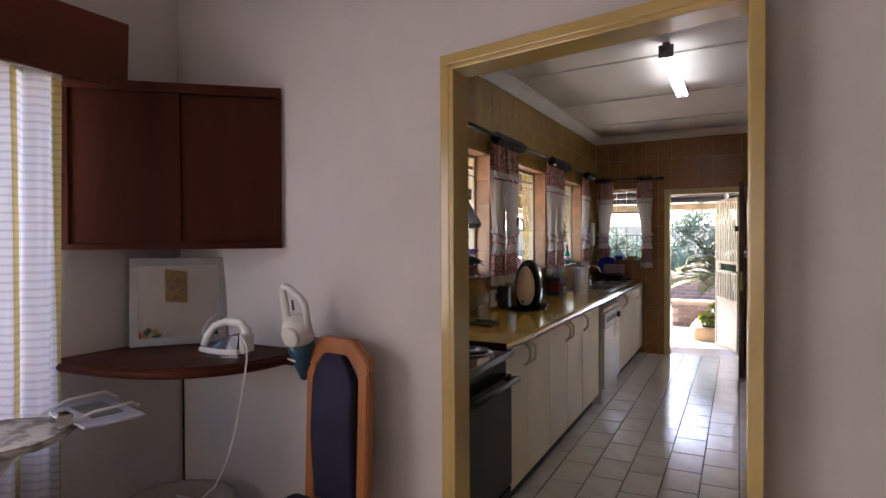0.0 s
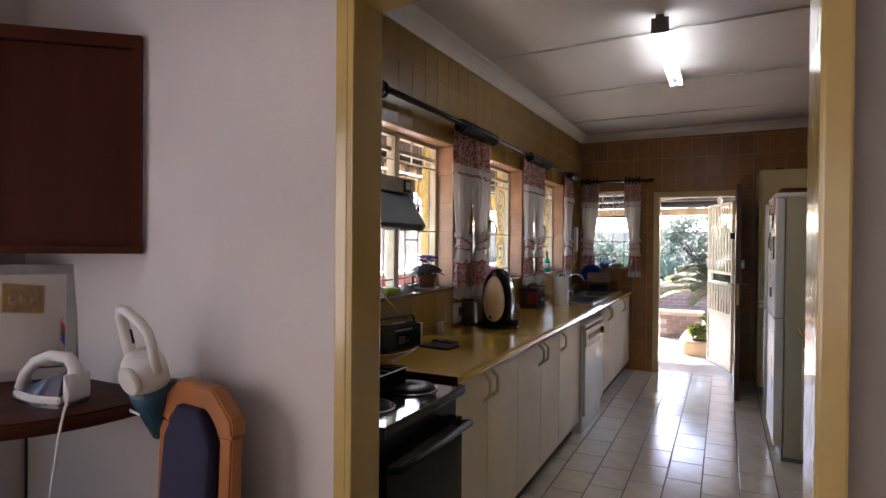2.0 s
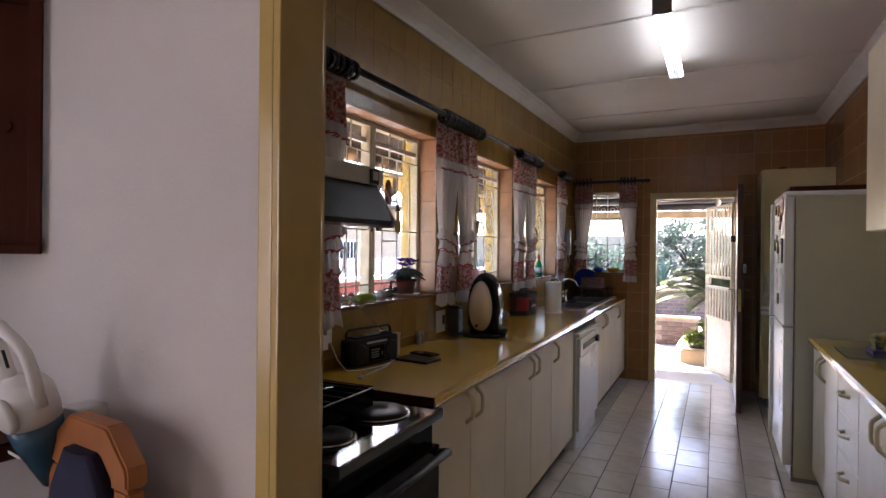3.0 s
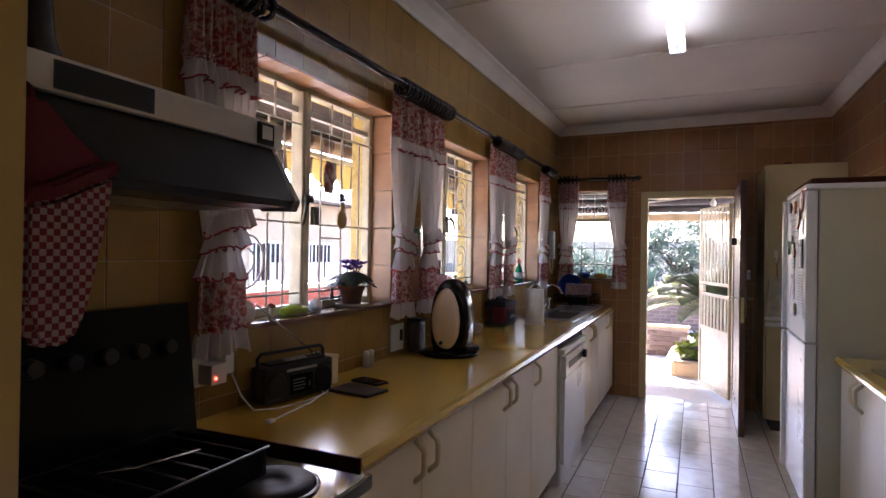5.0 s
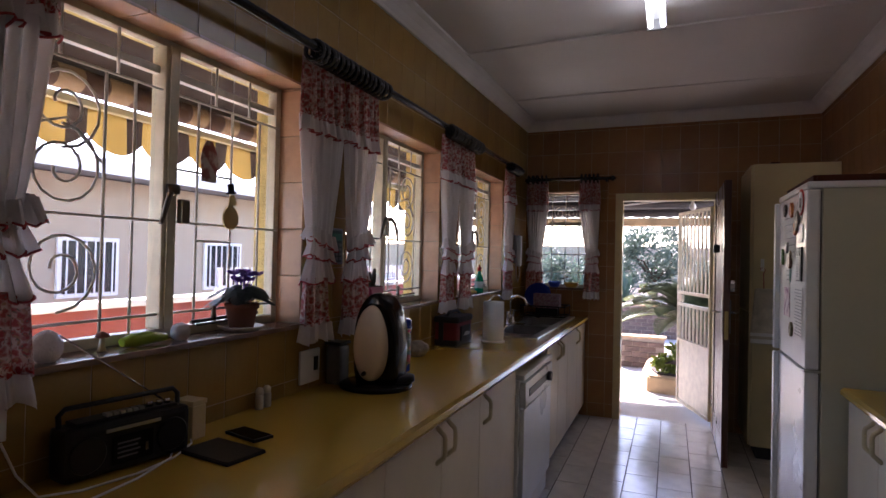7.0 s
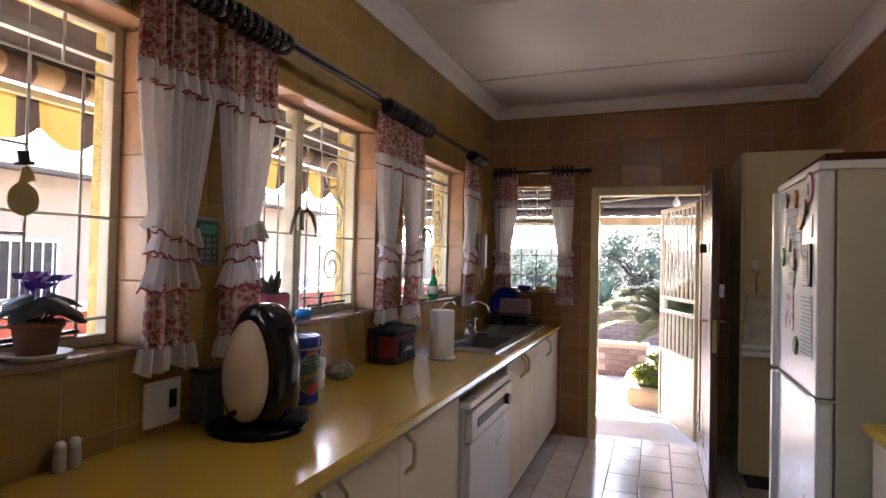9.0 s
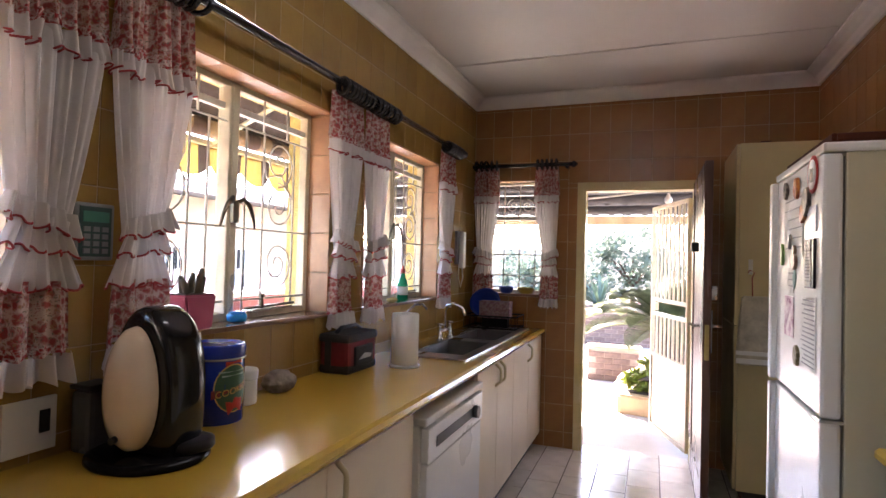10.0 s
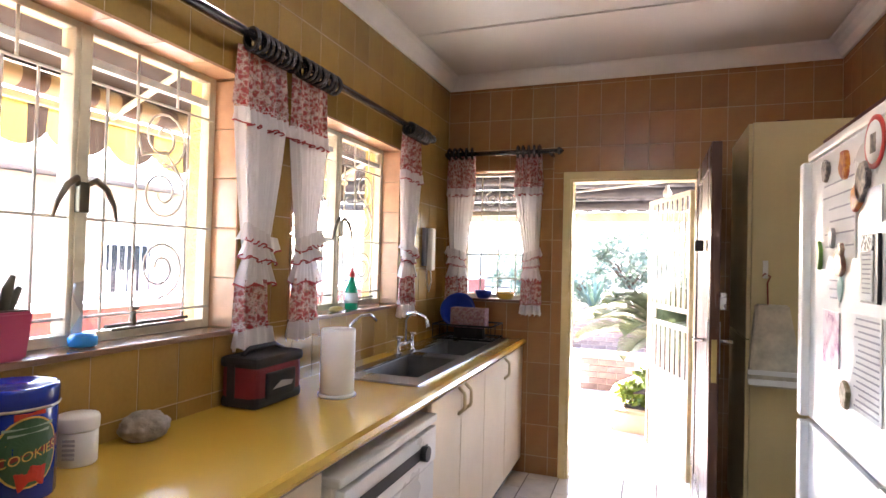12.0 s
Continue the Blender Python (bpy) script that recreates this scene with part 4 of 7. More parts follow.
part("pad", cube(-0.012, 0.012, -0.004, 0.002, 0.0, 0.09, bevel=0.002), WHITEPL, hk)
part("prong", bar([(0, -0.005, 0.02), (0, -0.03, 0.0), (0, -0.04, 0.02)], 0.004), WHITEPL, hk)

# ---- low units along the far side ----
RC = 2.05
bm = prism([(RC - 0.03, TOP - 0.012), (RC - 0.018, TOP), (RIGHT - 0.002, TOP), (RIGHT - 0.002, TOP - 0.04), (RC - 0.018, TOP - 0.04), (RC - 0.03, TOP - 0.028)], 1, 0.6, 3.46)
solid("worktop", bm, COUNTER, "mustard laminate worktop beside the refrigerator", "worktop")


def right_unit(y0, y1, drawers):
    c = thing("drawer_unit" if drawers else "base_cabinet", "cream laminate drawer unit with bow handles" if drawers else "cream laminate base cabinet with two doors beside the refrigerator", "cabinet", (RC, y0, 0), group="kitchen base cabinets")
    w = y1 - y0
    part("body", cube(0.018, RIGHT - RC - 0.01, 0.001, w - 0.001, 0.10, TOP - 0.045), CABINET, c)
    part("kickboard", cube(0.06, RIGHT - RC - 0.01, 0.001, w - 0.001, 0.0, 0.10), KICK, c)
    if drawers:
        zs = [0.105, 0.30, 0.50, 0.69, TOP - 0.05]
        for a, b in zip(zs, zs[1:]):
            d = part("drawer_front", cube(0.0, 0.017, 0.002, w - 0.002, a + 0.002, b - 0.002, bevel=0.002), CABINET, c)
            pts = [(-0.032 * min(1, 4.5 * t, 4.5 * (1 - t)), w / 2 - 0.06 + 0.12 * t, (a + b) / 2 + 0.02) for t in (i / 10 for i in range(11))]
            part("handle", bar(pts, 0.0085, 8), HANDLE, d, "cream bow handle")
    else:
        for a, b, hy in ((0.002, w / 2 - 0.002, w / 2 - 0.045), (w / 2 + 0.002, w - 0.002, w / 2 + 0.045)):
            d = part("door", cube(0.0, 0.017, a, b, 0.105, TOP - 0.05, bevel=0.002), CABINET, c)
            pts = [(-0.032 * min(1, 4.5 * t, 4.5 * (1 - t)), hy, 0.86 - 0.125 * t) for t in (i / 10 for i in range(11))]
            part("handle", bar(pts, 0.0085, 8), HANDLE, d, "cream bow handle")


right_unit(2.68, 3.455, False)
right_unit(2.22, 2.675, True)
right_unit(1.40, 2.215, False)
right_unit(0.62, 1.395, False)
uc = thing("wall_cabinet", "cream laminate wall cabinet fixed above the worktop", "cabinet", (2.15, 1.2, 1.55))
part("body", cube(0.018, RIGHT - 2.152, 0.0, 1.45, 0.0, 0.86, bevel=0.002), CABINET, uc)
for k in range(3):
    part("door", cube(0.0, 0.017, 1.45 * k / 3 + 0.002, 1.45 * (k + 1) / 3 - 0.002, 0.002, 0.858, bevel=0.002), CABINET, uc)

# ---- fluorescent lamp ----
fl = thing("ceiling_light", "lit twin-tube fluorescent batten on the ceiling", "ceiling light", (1.235, 2.42, CEIL - 0.030))
# batten colour is darkened against the glare of its own tubes
part("batten", cube(-0.024, 0.024, 0.0, 1.25, -0.050, -0.001, bevel=0.006), mat("darkened_batten_paint", (0.30, 0.30, 0.29), 0.5), fl)
for y in (0.0, 1.235):
    part("lampholder", cube(-0.048, 0.048, y, y + 0.018, -0.105, -0.02, bevel=0.004), GREYPL, fl)
for s in (-1, 1):
    t_ = part("tube", bar([(s * 0.031, 0.019, -0.084), (s * 0.031, 1.234, -0.084)], 0.0135, 12), TUBE, fl, "glowing white tube")


# ---- outdoors ----
ground = structure("ground", cube(-60, 60, -0.24 - 40, 90, -0.3, -0.14), PATIO, "pale sunlit paving and ground round the house", "ground")
patio = structure("patio", cube(-1.4, 5.0, BACK + 0.17, 8.6, -0.139, -0.025), PATIO, "pale concrete patio outside the door", "patio")
pr = thing("patio_roof", "dark patio roof on round poles outside the door", "roof", (0, 0, 0), kind="structure")
bm = bmesh.new()
R0, R1 = 2.33, 2.06
n = 46
for k in range(n):
    x = -2.2 + 4.6 * k / n
    za, zb = (0.018, 0.0) if k % 2 == 0 else (0.0, 0.018)
    lo = [bm.verts.new(p) for p in ((x, BACK + 0.24, R0 + za), (x + 4.6 / n, BACK + 0.24, R0 + zb), (x + 4.6 / n, 9.0, R1 + zb), (x, 9.0, R1 + za))]
    bm.faces.new(lo)
part("sheeting", bm, PERGOLA, pr)
for y in (6.5, 7.1, 7.7, 8.3):
    z = R0 + (R1 - R0) * (y - BACK - 0.24) / (9.0 - BACK - 0.24)
    part("purlin", bar([(-2.2, y, z - 0.055), (2.4, y, z - 0.055)], 0.05, 10), PERGOLA, pr)
part("beam", cube(-2.2, 2.4, 8.86, 8.98, R1 - 0.12, R1 - 0.01, bevel=0.01), BEAM, pr)
for x in (-1.9, 2.3):
    part("post", bar([(x, 8.9, -0.14), (x, 8.9, R1 - 0.1)], 0.06, 10), PERGOLA, pr)

ol = thing("outdoor_lamp", "small white outdoor bulb on a conduit under the patio roof", "lamp", (0, 0, 0))
part("conduit", bar([(0.55, 6.8, 2.010), (1.16, 6.8, 2.068), (1.75, 6.8, 2.128)], 0.009, 8), CORNICE, ol)
part("bracket", cube(1.40, 1.445, 6.78, 6.82, 2.10, 2.20, bevel=0.004), CORNICE, ol)
part("bulb", lathe([(0.012, 2.075), (0.014, 2.055), (0.030, 2.030), (0.034, 2.010), (0.022, 1.985), (0.001, 1.978)], 14, 1.52, 6.8), WHITEPL, ol)

aw = thing("awning", "dark canvas awning with a yellow striped scalloped valance", "awning", (0, 0, 0))
AX, AZ = -0.86, 2.035
part("canopy", prism([(-0.27, 2.52), (AX, AZ + 0.06), (AX, AZ + 0.05), (-0.27, 2.505)], 1, 0.35, 6.0), CANVAS, aw)
part("roller", bar([(AX + 0.06, 0.35, AZ + 0.06), (AX + 0.06, 6.0, AZ + 0.06)], 0.047, 12), ROLLER, aw, "rolled striped canvas")
part("front_rail", cube(AX - 0.01, AX + 0.03, 0.35, 6.0, AZ - 0.02, AZ + 0.01, bevel=0.004), STEELPAINT, aw)
for y in (0.5, 1.45, 3.9, 5.8):
    part("arm", bar([(-0.27, y, 2.28), (AX + 0.02, y, AZ + 0.0)], 0.014, 8), STEELPAINT, aw)


def scallop(u, v):
    y = 0.35 + 5.65 * u
    s = abs(math.sin(math.pi * y / 0.26))
    drop = 0.095 + 0.072 * s ** 0.7
    return (AX + 0.012 * math.sin(y * 15) * v, y, AZ - 0.02 - drop * v)


part("valance", sheet(scallop, 340, 3), VALANCE, aw, "yellow and brown striped scalloped valance")

pw = thing("stoep_wall", "low red painted wall with a white coping", "wall", (0, 0, 0), kind="structure")
part("wall", cube(-2.62, -2.50, -3.0, 16.0, -0.14, 1.02), REDWALL, pw)
part("coping", cube(-2.66, -2.46, -3.0, 16.0, 1.02, 1.07, bevel=0.008), CORNICE, pw)

hs = thing("neighbour_house", "single-storey cream house with barred windows and a grey roof", "house", (0, 0, 0))
HX = -6.6
part("wall", cube(HX - 4, HX, -1.0, 13.5, -0.14, 2.5), CREAMWALL, hs)
rf = part("roof", prism([(HX + 0.75, 2.52), (HX + 0.75, 2.66), (HX - 2.2, 3.15), (HX - 5, 2.7), (HX - 5, 2.52)], 1, -1.6, 14.2), ROOFGREY, hs)
part("fascia", cube(HX + 0.752, HX + 0.79, -1.6, 14.2, 2.48, 2.68), CORNICE, rf)
for y in (0.9, 2.3, 4.4, 5.9, 8.6, 10.4):
    wn = part("window", cube(HX + 0.005, HX + 0.05, y, y + 0.95, 0.75, 1.62), CORNICE, hs)
    part("pane", cube(HX + 0.052, HX + 0.058, y + 0.06, y + 0.89, 0.81, 1.56), DARKGLASS, wn)
    for k in range(6):
        yy = y + 0.12 + 0.142 * k
        part("bar", cube(HX + 0.06, HX + 0.075, yy - 0.011, yy + 0.011, 0.79, 1.58), CORNICE, wn)
fence = thing("palisade_fence", "white steel palisade fence beyond the low wall", "fence", (0, 0, 0))
for k in range(34):
    y = 6.2 + 0.16 * k
    part("slat", cube(-4.02, -3.98, y, y + 0.06, -0.14, 1.25), CORNICE, fence)
for z in (0.2, 0.95):
    part("rail", cube(-3.975, -3.94, 6.1, 11.7, z, z + 0.05), CORNICE, fence)


def leafy(name, label, category, centre, size, count, leaf, material, trunk=True, seed=1, group=""):
    """A shrub or tree: tapered stem with limbs and a crown of many small leaves in uneven clumps."""
    rng = random.Random(seed)
    t = thing(name, label, category, (centre[0], centre[1], centre[2] - (size[2] + 0.5 if trunk else size[2] * 0.6)), group=group)
    base = (size[2] + 0.5 if trunk else size[2] * 0.6)
    b = bmesh.new()
    tube(b, [(0, 0, 0), (0.04, 0.02, base * 0.4), (0.0, 0.0, base)], [0.07 if trunk else 0.03, 0.05 if trunk else 0.02, 0.02], 7)
    for k in range(7):
        a = rng.uniform(0, 6.28)
        tube(b, [(0.02, 0.01, base * 0.45), (size[0] * 0.4 * math.cos(a), size[1] * 0.4 * math.sin(a), base * 0.85), (size[0] * 0.75 * math.cos(a), size[1] * 0.75 * math.sin(a), base + size[2] * rng.uniform(-0.2, 0.5))], [0.03, 0.02, 0.008], 5)
    part("trunk", b, BARK, t)
    clumps = []
    for k in range(max(10, count // 70)):
        v = Vector((rng.gauss(0, 1), rng.gauss(0, 1), rng.gauss(0, 1))).normalized() * rng.uniform(0.45, 1.0)
        clumps.append((v.x * size[0], v.y * size[1], base + v.z * size[2], rng.uniform(0.16, 0.3)))
    verts, faces = [], []
    for k in range(count):
        cx, cy, cz, cr = clumps[k % len(clumps)]
        d = Vector((rng.gauss(0, 1), rng.gauss(0, 1), rng.gauss(0, 1))).normalized() * cr * rng.uniform(0.3, 1.0) * max(size)
        p = Vector((cx, cy, cz)) + d
        u = Vector((rng.gauss(0, 1), rng.gauss(0, 1), rng.gauss(0, 0.6))).normalized()
        w = u.orthogonal().normalized()
        L_ = leaf * rng.uniform(0.6, 1.3)
        i = len(verts)
        verts += [p, p + u * L_ * 0.5 + w * L_ * 0.25, p + u * L_, p + u * L_ * 0.5 - w * L_ * 0.25]
        faces.append((i, i + 1, i + 2, i + 3))
    me = bpy.data.meshes.new("crown")
    me.from_pydata([tuple(v) for v in verts], [], faces)
    me.materials.append(material)
    ob = new("crown", me)
    ob.parent = t
    tagged(ob, kind="stuff")
    return t


def blades(name, label, at, count, length, width, material, seed, spread=1.0):
    rng = random.Random(seed)
    t = thing(name, label, "plant", at)
    for k in range(count):
        a = 2 * math.pi * k / count + rng.uniform(-0.2, 0.2)
        lean = rng.uniform(0.15, 0.95) * spread
        L_ = length * rng.uniform(0.75, 1.1)
        d = Vector((math.cos(a), math.sin(a), 0))
        s = Vector((-math.sin(a), math.cos(a), 0))
        b = bmesh.new()
        prev = None
        for i in range(6):
            f = i / 5
            c = d * (L_ * f * lean) + Vector((0, 0, L_ * (f * math.sqrt(max(0.05, 1 - lean * lean * 0.8)) - 0.25 * lean * f * f)))
            wd = width * (1 - f) ** 0.6 * (0.7 + 0.6 * f)
            cur = (b.verts.new(c + s * wd), b.verts.new(c - Vector((0, 0, wd * 0.4))), b.verts.new(c - s * wd))
            if prev:
                b.faces.new((prev[0], prev[1], cur[1], cur[0]))
                b.faces.new((prev[1], prev[2], cur[2], cur[1]))
            prev = cur
        part("blade", b, material, t)
    return t


def cycad(at, fronds, length, seed):
    rng = random.Random(seed)
    t = thing("cycad", "large cycad with arching feathery fronds in a planter", "plant", at)
    part("trunk", lathe([(0.14, 0), (0.17, 0.1), (0.15, 0.45), (0.08, 0.56)], 12), BARK, t)
    for k in range(fronds):
        a = 2 * math.pi * k / fronds + rng.uniform(-0.15, 0.15)
        rise = rng.uniform(0.40, 1.15)
        L_ = length * rng.uniform(0.8, 1.05)
        d = Vector((math.cos(a), math.sin(a), 0))
        s = Vector((-math.sin(a), math.cos(a), 0))
        pts = []
        for i in range(9):
            f = i / 8
            pts.append(d * (L_ * f * (1 - 0.35 * rise)) + Vector((0, 0, 0.53 + L_ * (rise * f * 0.95 - 0.62 * f * f * (0.5 + 0.5 * rise)))))
        b = bar(pts, [0.012 * (1 - 0.8 * i / 8) for i in range(9)], 5)
        m_ = 44
        for j in range(3, m_):
            f = j / m_ * 8
            i = min(7, int(f))
            p = pts[i].lerp(pts[i + 1], f - i)
            along = (pts[i + 1] - pts[i]).normalized()
            ll = 0.17 * math.sin(math.pi * min(1, j / m_ * 0.92 + 0.08)) ** 0.6
            for sg in (-1, 1):
                tip = p + s * sg * ll + along * ll * 0.55 + Vector((0, 0, 0.04))
                b.faces.new([b.verts.new(q) for q in (p - along * 0.010, tip - along * 0.012, tip, p + along * 0.013)])
        part("frond", b, CYCAD, t)
    return t


def brick_wall(name, x0, x1, y0, y1, z1, label):
    """A garden wall: a mortar core with single bricks proud of it on the face towards the house."""
    w = thing(name, label, "wall", (0, 0, 0), kind="structure")
    part("core", cube(x0 + 0.006, x1 - 0.006, y0 + 0.006, y1, -0.14, z1 - 0.004), MORTAR, w)
    full = mesh_of("brick", cube(-0.108, 0.108, -0.012, 0.03, -0.034, 0.034, bevel=0.004), BRICK)
    z, row = -0.10, 0
    while z + 0.034 <= z1:
        x = x0 + 0.11 + (0.112 if row % 2 else 0)
        while x + 0.108 <= x1:
            o = new("brick", full)
            o.parent = w
            o.matrix_basis = pose(x, y0, z)
            x += 0.226
        z += 0.078
        row += 1
    part("cap", cube(x0 - 0.02, x1 + 0.02, y0 - 0.03, y1 + 0.02, z1, z1 + 0.03, bevel=0.006), KERB, w)
    return w


brick_wall("garden_wall", -2.5, 4.5, 13.2, 13.42, 0.52, "red face-brick retaining wall of the raised garden bed")
structure("garden_bed", cube(-12, 14, 13.421, 30, -0.14, 0.49), SOIL, "raised soil bed behind the brick wall", "garden bed")
brick_wall("garden_wall", 0.58, 1.26, 9.6, 9.82, 0.30, "low red face-brick wall beside the patio")
pl = thing("planter", "sand-coloured planter edging filled with soil", "planter", (0, 0, 0))
part("edging", prism([(1.02, 7.75), (1.10, 7.42), (1.9, 7.25), (3.6, 7.25), (3.6, 9.4), (1.3, 9.4), (1.05, 8.6)], 2, -0.14, 0.16, bevel=0.02), KERB, pl)
part("soil", prism([(1.13, 7.80), (1.2, 7.53), (1.92, 7.36), (3.5, 7.36), (3.5, 9.3), (1.40, 9.3), (1.15, 8.6)], 2, 0.14, 0.175), SOIL, pl)
cycad((1.60, 8.05, 0.17), 40, 1.26, 5)
leafy("shrub", "small lime-green leafy shrub in the planter", "shrub", (1.42, 7.62, 0.32), (0.26, 0.2, 0.15), 620, 0.07, YELLOWLEAF, trunk=False, seed=3)
leafy("tree", "rounded grey-green garden tree behind the brick wall", "tree", (0.95, 15.8, 1.65), (1.10, 1.0, 0.78), 4600, 0.11, BUSH, seed=7)
leafy("shrub", "loose grey-green shrub behind the brick wall", "shrub", (-0.1, 15.2, 1.05), (0.8, 0.7, 0.5), 2200, 0.10, BUSH, trunk=False, seed=8)
leafy("shrub", "loose grey-green shrub behind the brick wall", "shrub", (-1.5, 16.2, 1.1), (1.0, 0.8, 0.6), 2200, 0.11, BUSH, trunk=False, seed=9)
leafy("shrub", "loose grey-green shrub behind the brick wall", "shrub", (2.6, 16.2, 1.1), (1.0, 0.8, 0.6), 2200, 0.11, BUSH, trunk=False, seed=10)
blades("agave", "clump of stiff blue-green blades behind the brick wall", (0.35, 14.2, 0.49), 34, 0.85, 0.035, AGAVE, 4)
blades("agave", "clump of stiff blue-green blades behind the brick wall", (-0.7, 14.4, 0.49), 28, 0.75, 0.035, AGAVE, 6)
structure("boundary_wall", cube(-14, 16, 24.0, 24.2, -0.14, 2.0), CREAMWALL, "pale boundary wall beyond the garden", "wall")


# ---- kitchen curtains ----
def ruffle(W_, zt, zb, y_of, amp_t, amp_b, n, seed, x0=0.0, nv=5, nu=120, tilt=0.0):
    """A gathered strip of cloth; y_of(u, v) places it along the wall, tilt lifts its near end."""
    rng = random.Random(seed)
    ph, ph2 = rng.uniform(0, 6), rng.uniform(0, 6)

    def fn(u, v):
        amp = amp_t + (amp_b - amp_t) * v
        x = x0 + amp * (math.sin(2 * math.pi * n * u + ph + 0.9 * math.sin(5 * u + ph2)) + 0.35 * math.sin(2 * math.pi * n * 2.3 * u + ph2))
        z = zt + (zb - zt) * v + 0.007 * v * math.sin(2 * math.pi * n * u * 1.3 + ph2) + tilt * (0.5 - u)
        return (x, y_of(u, v), z)
    return sheet(fn, nu, nv)


def piping(W_, z, y_of, amp, n, seed, x0=0.0, tilt=0.0):
    rng = random.Random(seed)
    ph, ph2 = rng.uniform(0, 6), rng.uniform(0, 6)
    pts = []
    for i in range(91):
        u = i / 90
        x = x0 + amp * (math.sin(2 * math.pi * n * u + ph + 0.9 * math.sin(5 * u + ph2)) + 0.35 * math.sin(2 * math.pi * n * 2.3 * u + ph2))
        pts.append((x + 0.001, y_of(u, 1.0), z + 0.007 * math.sin(2 * math.pi * n * u * 1.3 + ph2) + tilt * (0.5 - u)))
    return bar(pts, 0.003, 5)


ring_mesh = {}


def curtain(at, W_, rz=0.0, seed=1, lean=0.42, h=1.06, rings=8, tie=0.43, rod=0.040, slant=0.05):
    c = thing("curtain", "white voile curtain with red floral bands and frills, tied back", "curtain", at, rz, group="kitchen curtains")
    s = h / 1.06
    Z = lambda z: z * s
    full = lambda u, v: W_ * (u + 0.05 * (0.5 - u) * (1 - v)) + 0.010 * v * math.sin(2 * math.pi * 4.6 * u + seed)

    def waist(u, v):
        k = v ** 1.3
        lo, hi = 0.0, W_
        cl, ch = W_ * (lean - tie / 2), W_ * (lean + tie / 2)
        return (lo + (cl - lo) * k) + u * ((hi + (ch - hi) * k) - (lo + (cl - lo) * k))

    def flare(a, b):
        def f(u, v):
            w = a + (b - a) * v
            return W_ * (lean - w / 2 + w * u)
        return f
    nf = 7.0
    part("heading", ruffle(W_, Z(1.075), Z(0.86), full, 0.013, 0.020, nf, seed), PRINT, c, "red floral heading")
    part("check_band", ruffle(W_, Z(0.880), Z(0.852), full, 0.0205, 0.0205, nf, seed, 0.003), CHECK, c)
    part("frill", ruffle(W_, Z(0.853), Z(0.800), full, 0.021, 0.027, nf, seed, 0.006), FRILL, c)
    part("piping", piping(W_, Z(0.799), full, 0.027, nf, seed, 0.006), REDTRIM, c)
    part("drape", ruffle(W_, Z(0.855), Z(0.36), waist, 0.018, 0.016, nf, seed, 0.0, 16), SHEER, c, "white voile drape")
    upper, lower = flare(tie + 0.16, tie + 0.26), flare(tie + 0.04, tie + 0.24)
    part("tie_band", ruffle(W_, Z(0.425), Z(0.372), upper, 0.012, 0.018, 5, seed + 3, 0.022, tilt=slant), FRILL, c)
    part("piping", piping(W_, Z(0.371), upper, 0.018, 5, seed + 3, 0.022, slant), REDTRIM, c)
    part("tie_band", ruffle(W_, Z(0.378), Z(0.318), lower, 0.010, 0.017, 5, seed + 4, 0.014, tilt=slant * 0.5), FRILL, c)
    part("piping", piping(W_, Z(0.317), lower, 0.017, 5, seed + 4, 0.014, slant * 0.5), REDTRIM, c)
    # loose end of the tie, a gathered ear that stands off one side
    es = 0.0 if slant > 0 else 1.0
    ear = lambda u, v: W_ * (lean + (es - 0.5) * (tie + 0.14 + 0.17 * v)) + 0.10 * W_ * math.sin(3.1 * u) * (0.5 - es)
    part("tie_end", ruffle(W_, Z(0.450), Z(0.395), ear, 0.012, 0.024, 1.6, seed + 9, 0.016, 6, 40), FRILL, c)
    part("flounce", ruffle(W_, Z(0.335), Z(0.228), flare(tie + 0.02, tie + 0.34), 0.009, 0.017, 6, seed + 5, 0.004), FRILL, c)
    part("piping", piping(W_, Z(0.227), flare(tie + 0.34, tie + 0.34), 0.017, 6, seed + 5, 0.004), REDTRIM, c)
    part("skirt", ruffle(W_, Z(0.245), Z(0.068), flare(tie + 0.20, tie + 0.27), 0.016, 0.020, 2.6, seed + 6), PRINT, c, "red floral skirt")
    part("check_band", ruffle(W_, Z(0.092), Z(0.068), flare(tie + 0.26, tie + 0.27), 0.0205, 0.0205, 2.6, seed + 6, 0.0025), CHECK, c)
    part("hem_frill", ruffle(W_, Z(0.069), Z(0.0), flare(tie + 0.26, tie + 0.36), 0.018, 0.023, 4, seed + 7, 0.002), FRILL, c)
    if "r" not in ring_mesh:
        b = bmesh.new()
        n, k = 18, 8
        vs = [[b.verts.new(((0.036 + 0.0095 * math.cos(2 * math.pi * j / k)) * math.cos(2 * math.pi * i / n), 0.0095 * math.sin(2 * math.pi * j / k), (0.036 + 0.0095 * math.cos(2 * math.pi * j / k)) * math.sin(2 * math.pi * i / n))) for j in range(k)] for i in range(n)]
        for i in range(n):
            for j in range(k):
                f = b.faces.new((vs[i][j], vs[(i + 1) % n][j], vs[(i + 1) % n][(j + 1) % k], vs[i][(j + 1) % k]))
                f.smooth = True
        ring_mesh["r"] = mesh_of("ring", b, BLACKWOOD)
    rng = random.Random(seed)
    for k in range(rings):
        o = new("ring", ring_mesh["r"])
        o.parent = c
        o.matrix_basis = pose(rod, W_ * (k + 0.5) / rings, Z(1.088), rng.uniform(-10, 10), 0, rng.uniform(-16, 16))
    return c


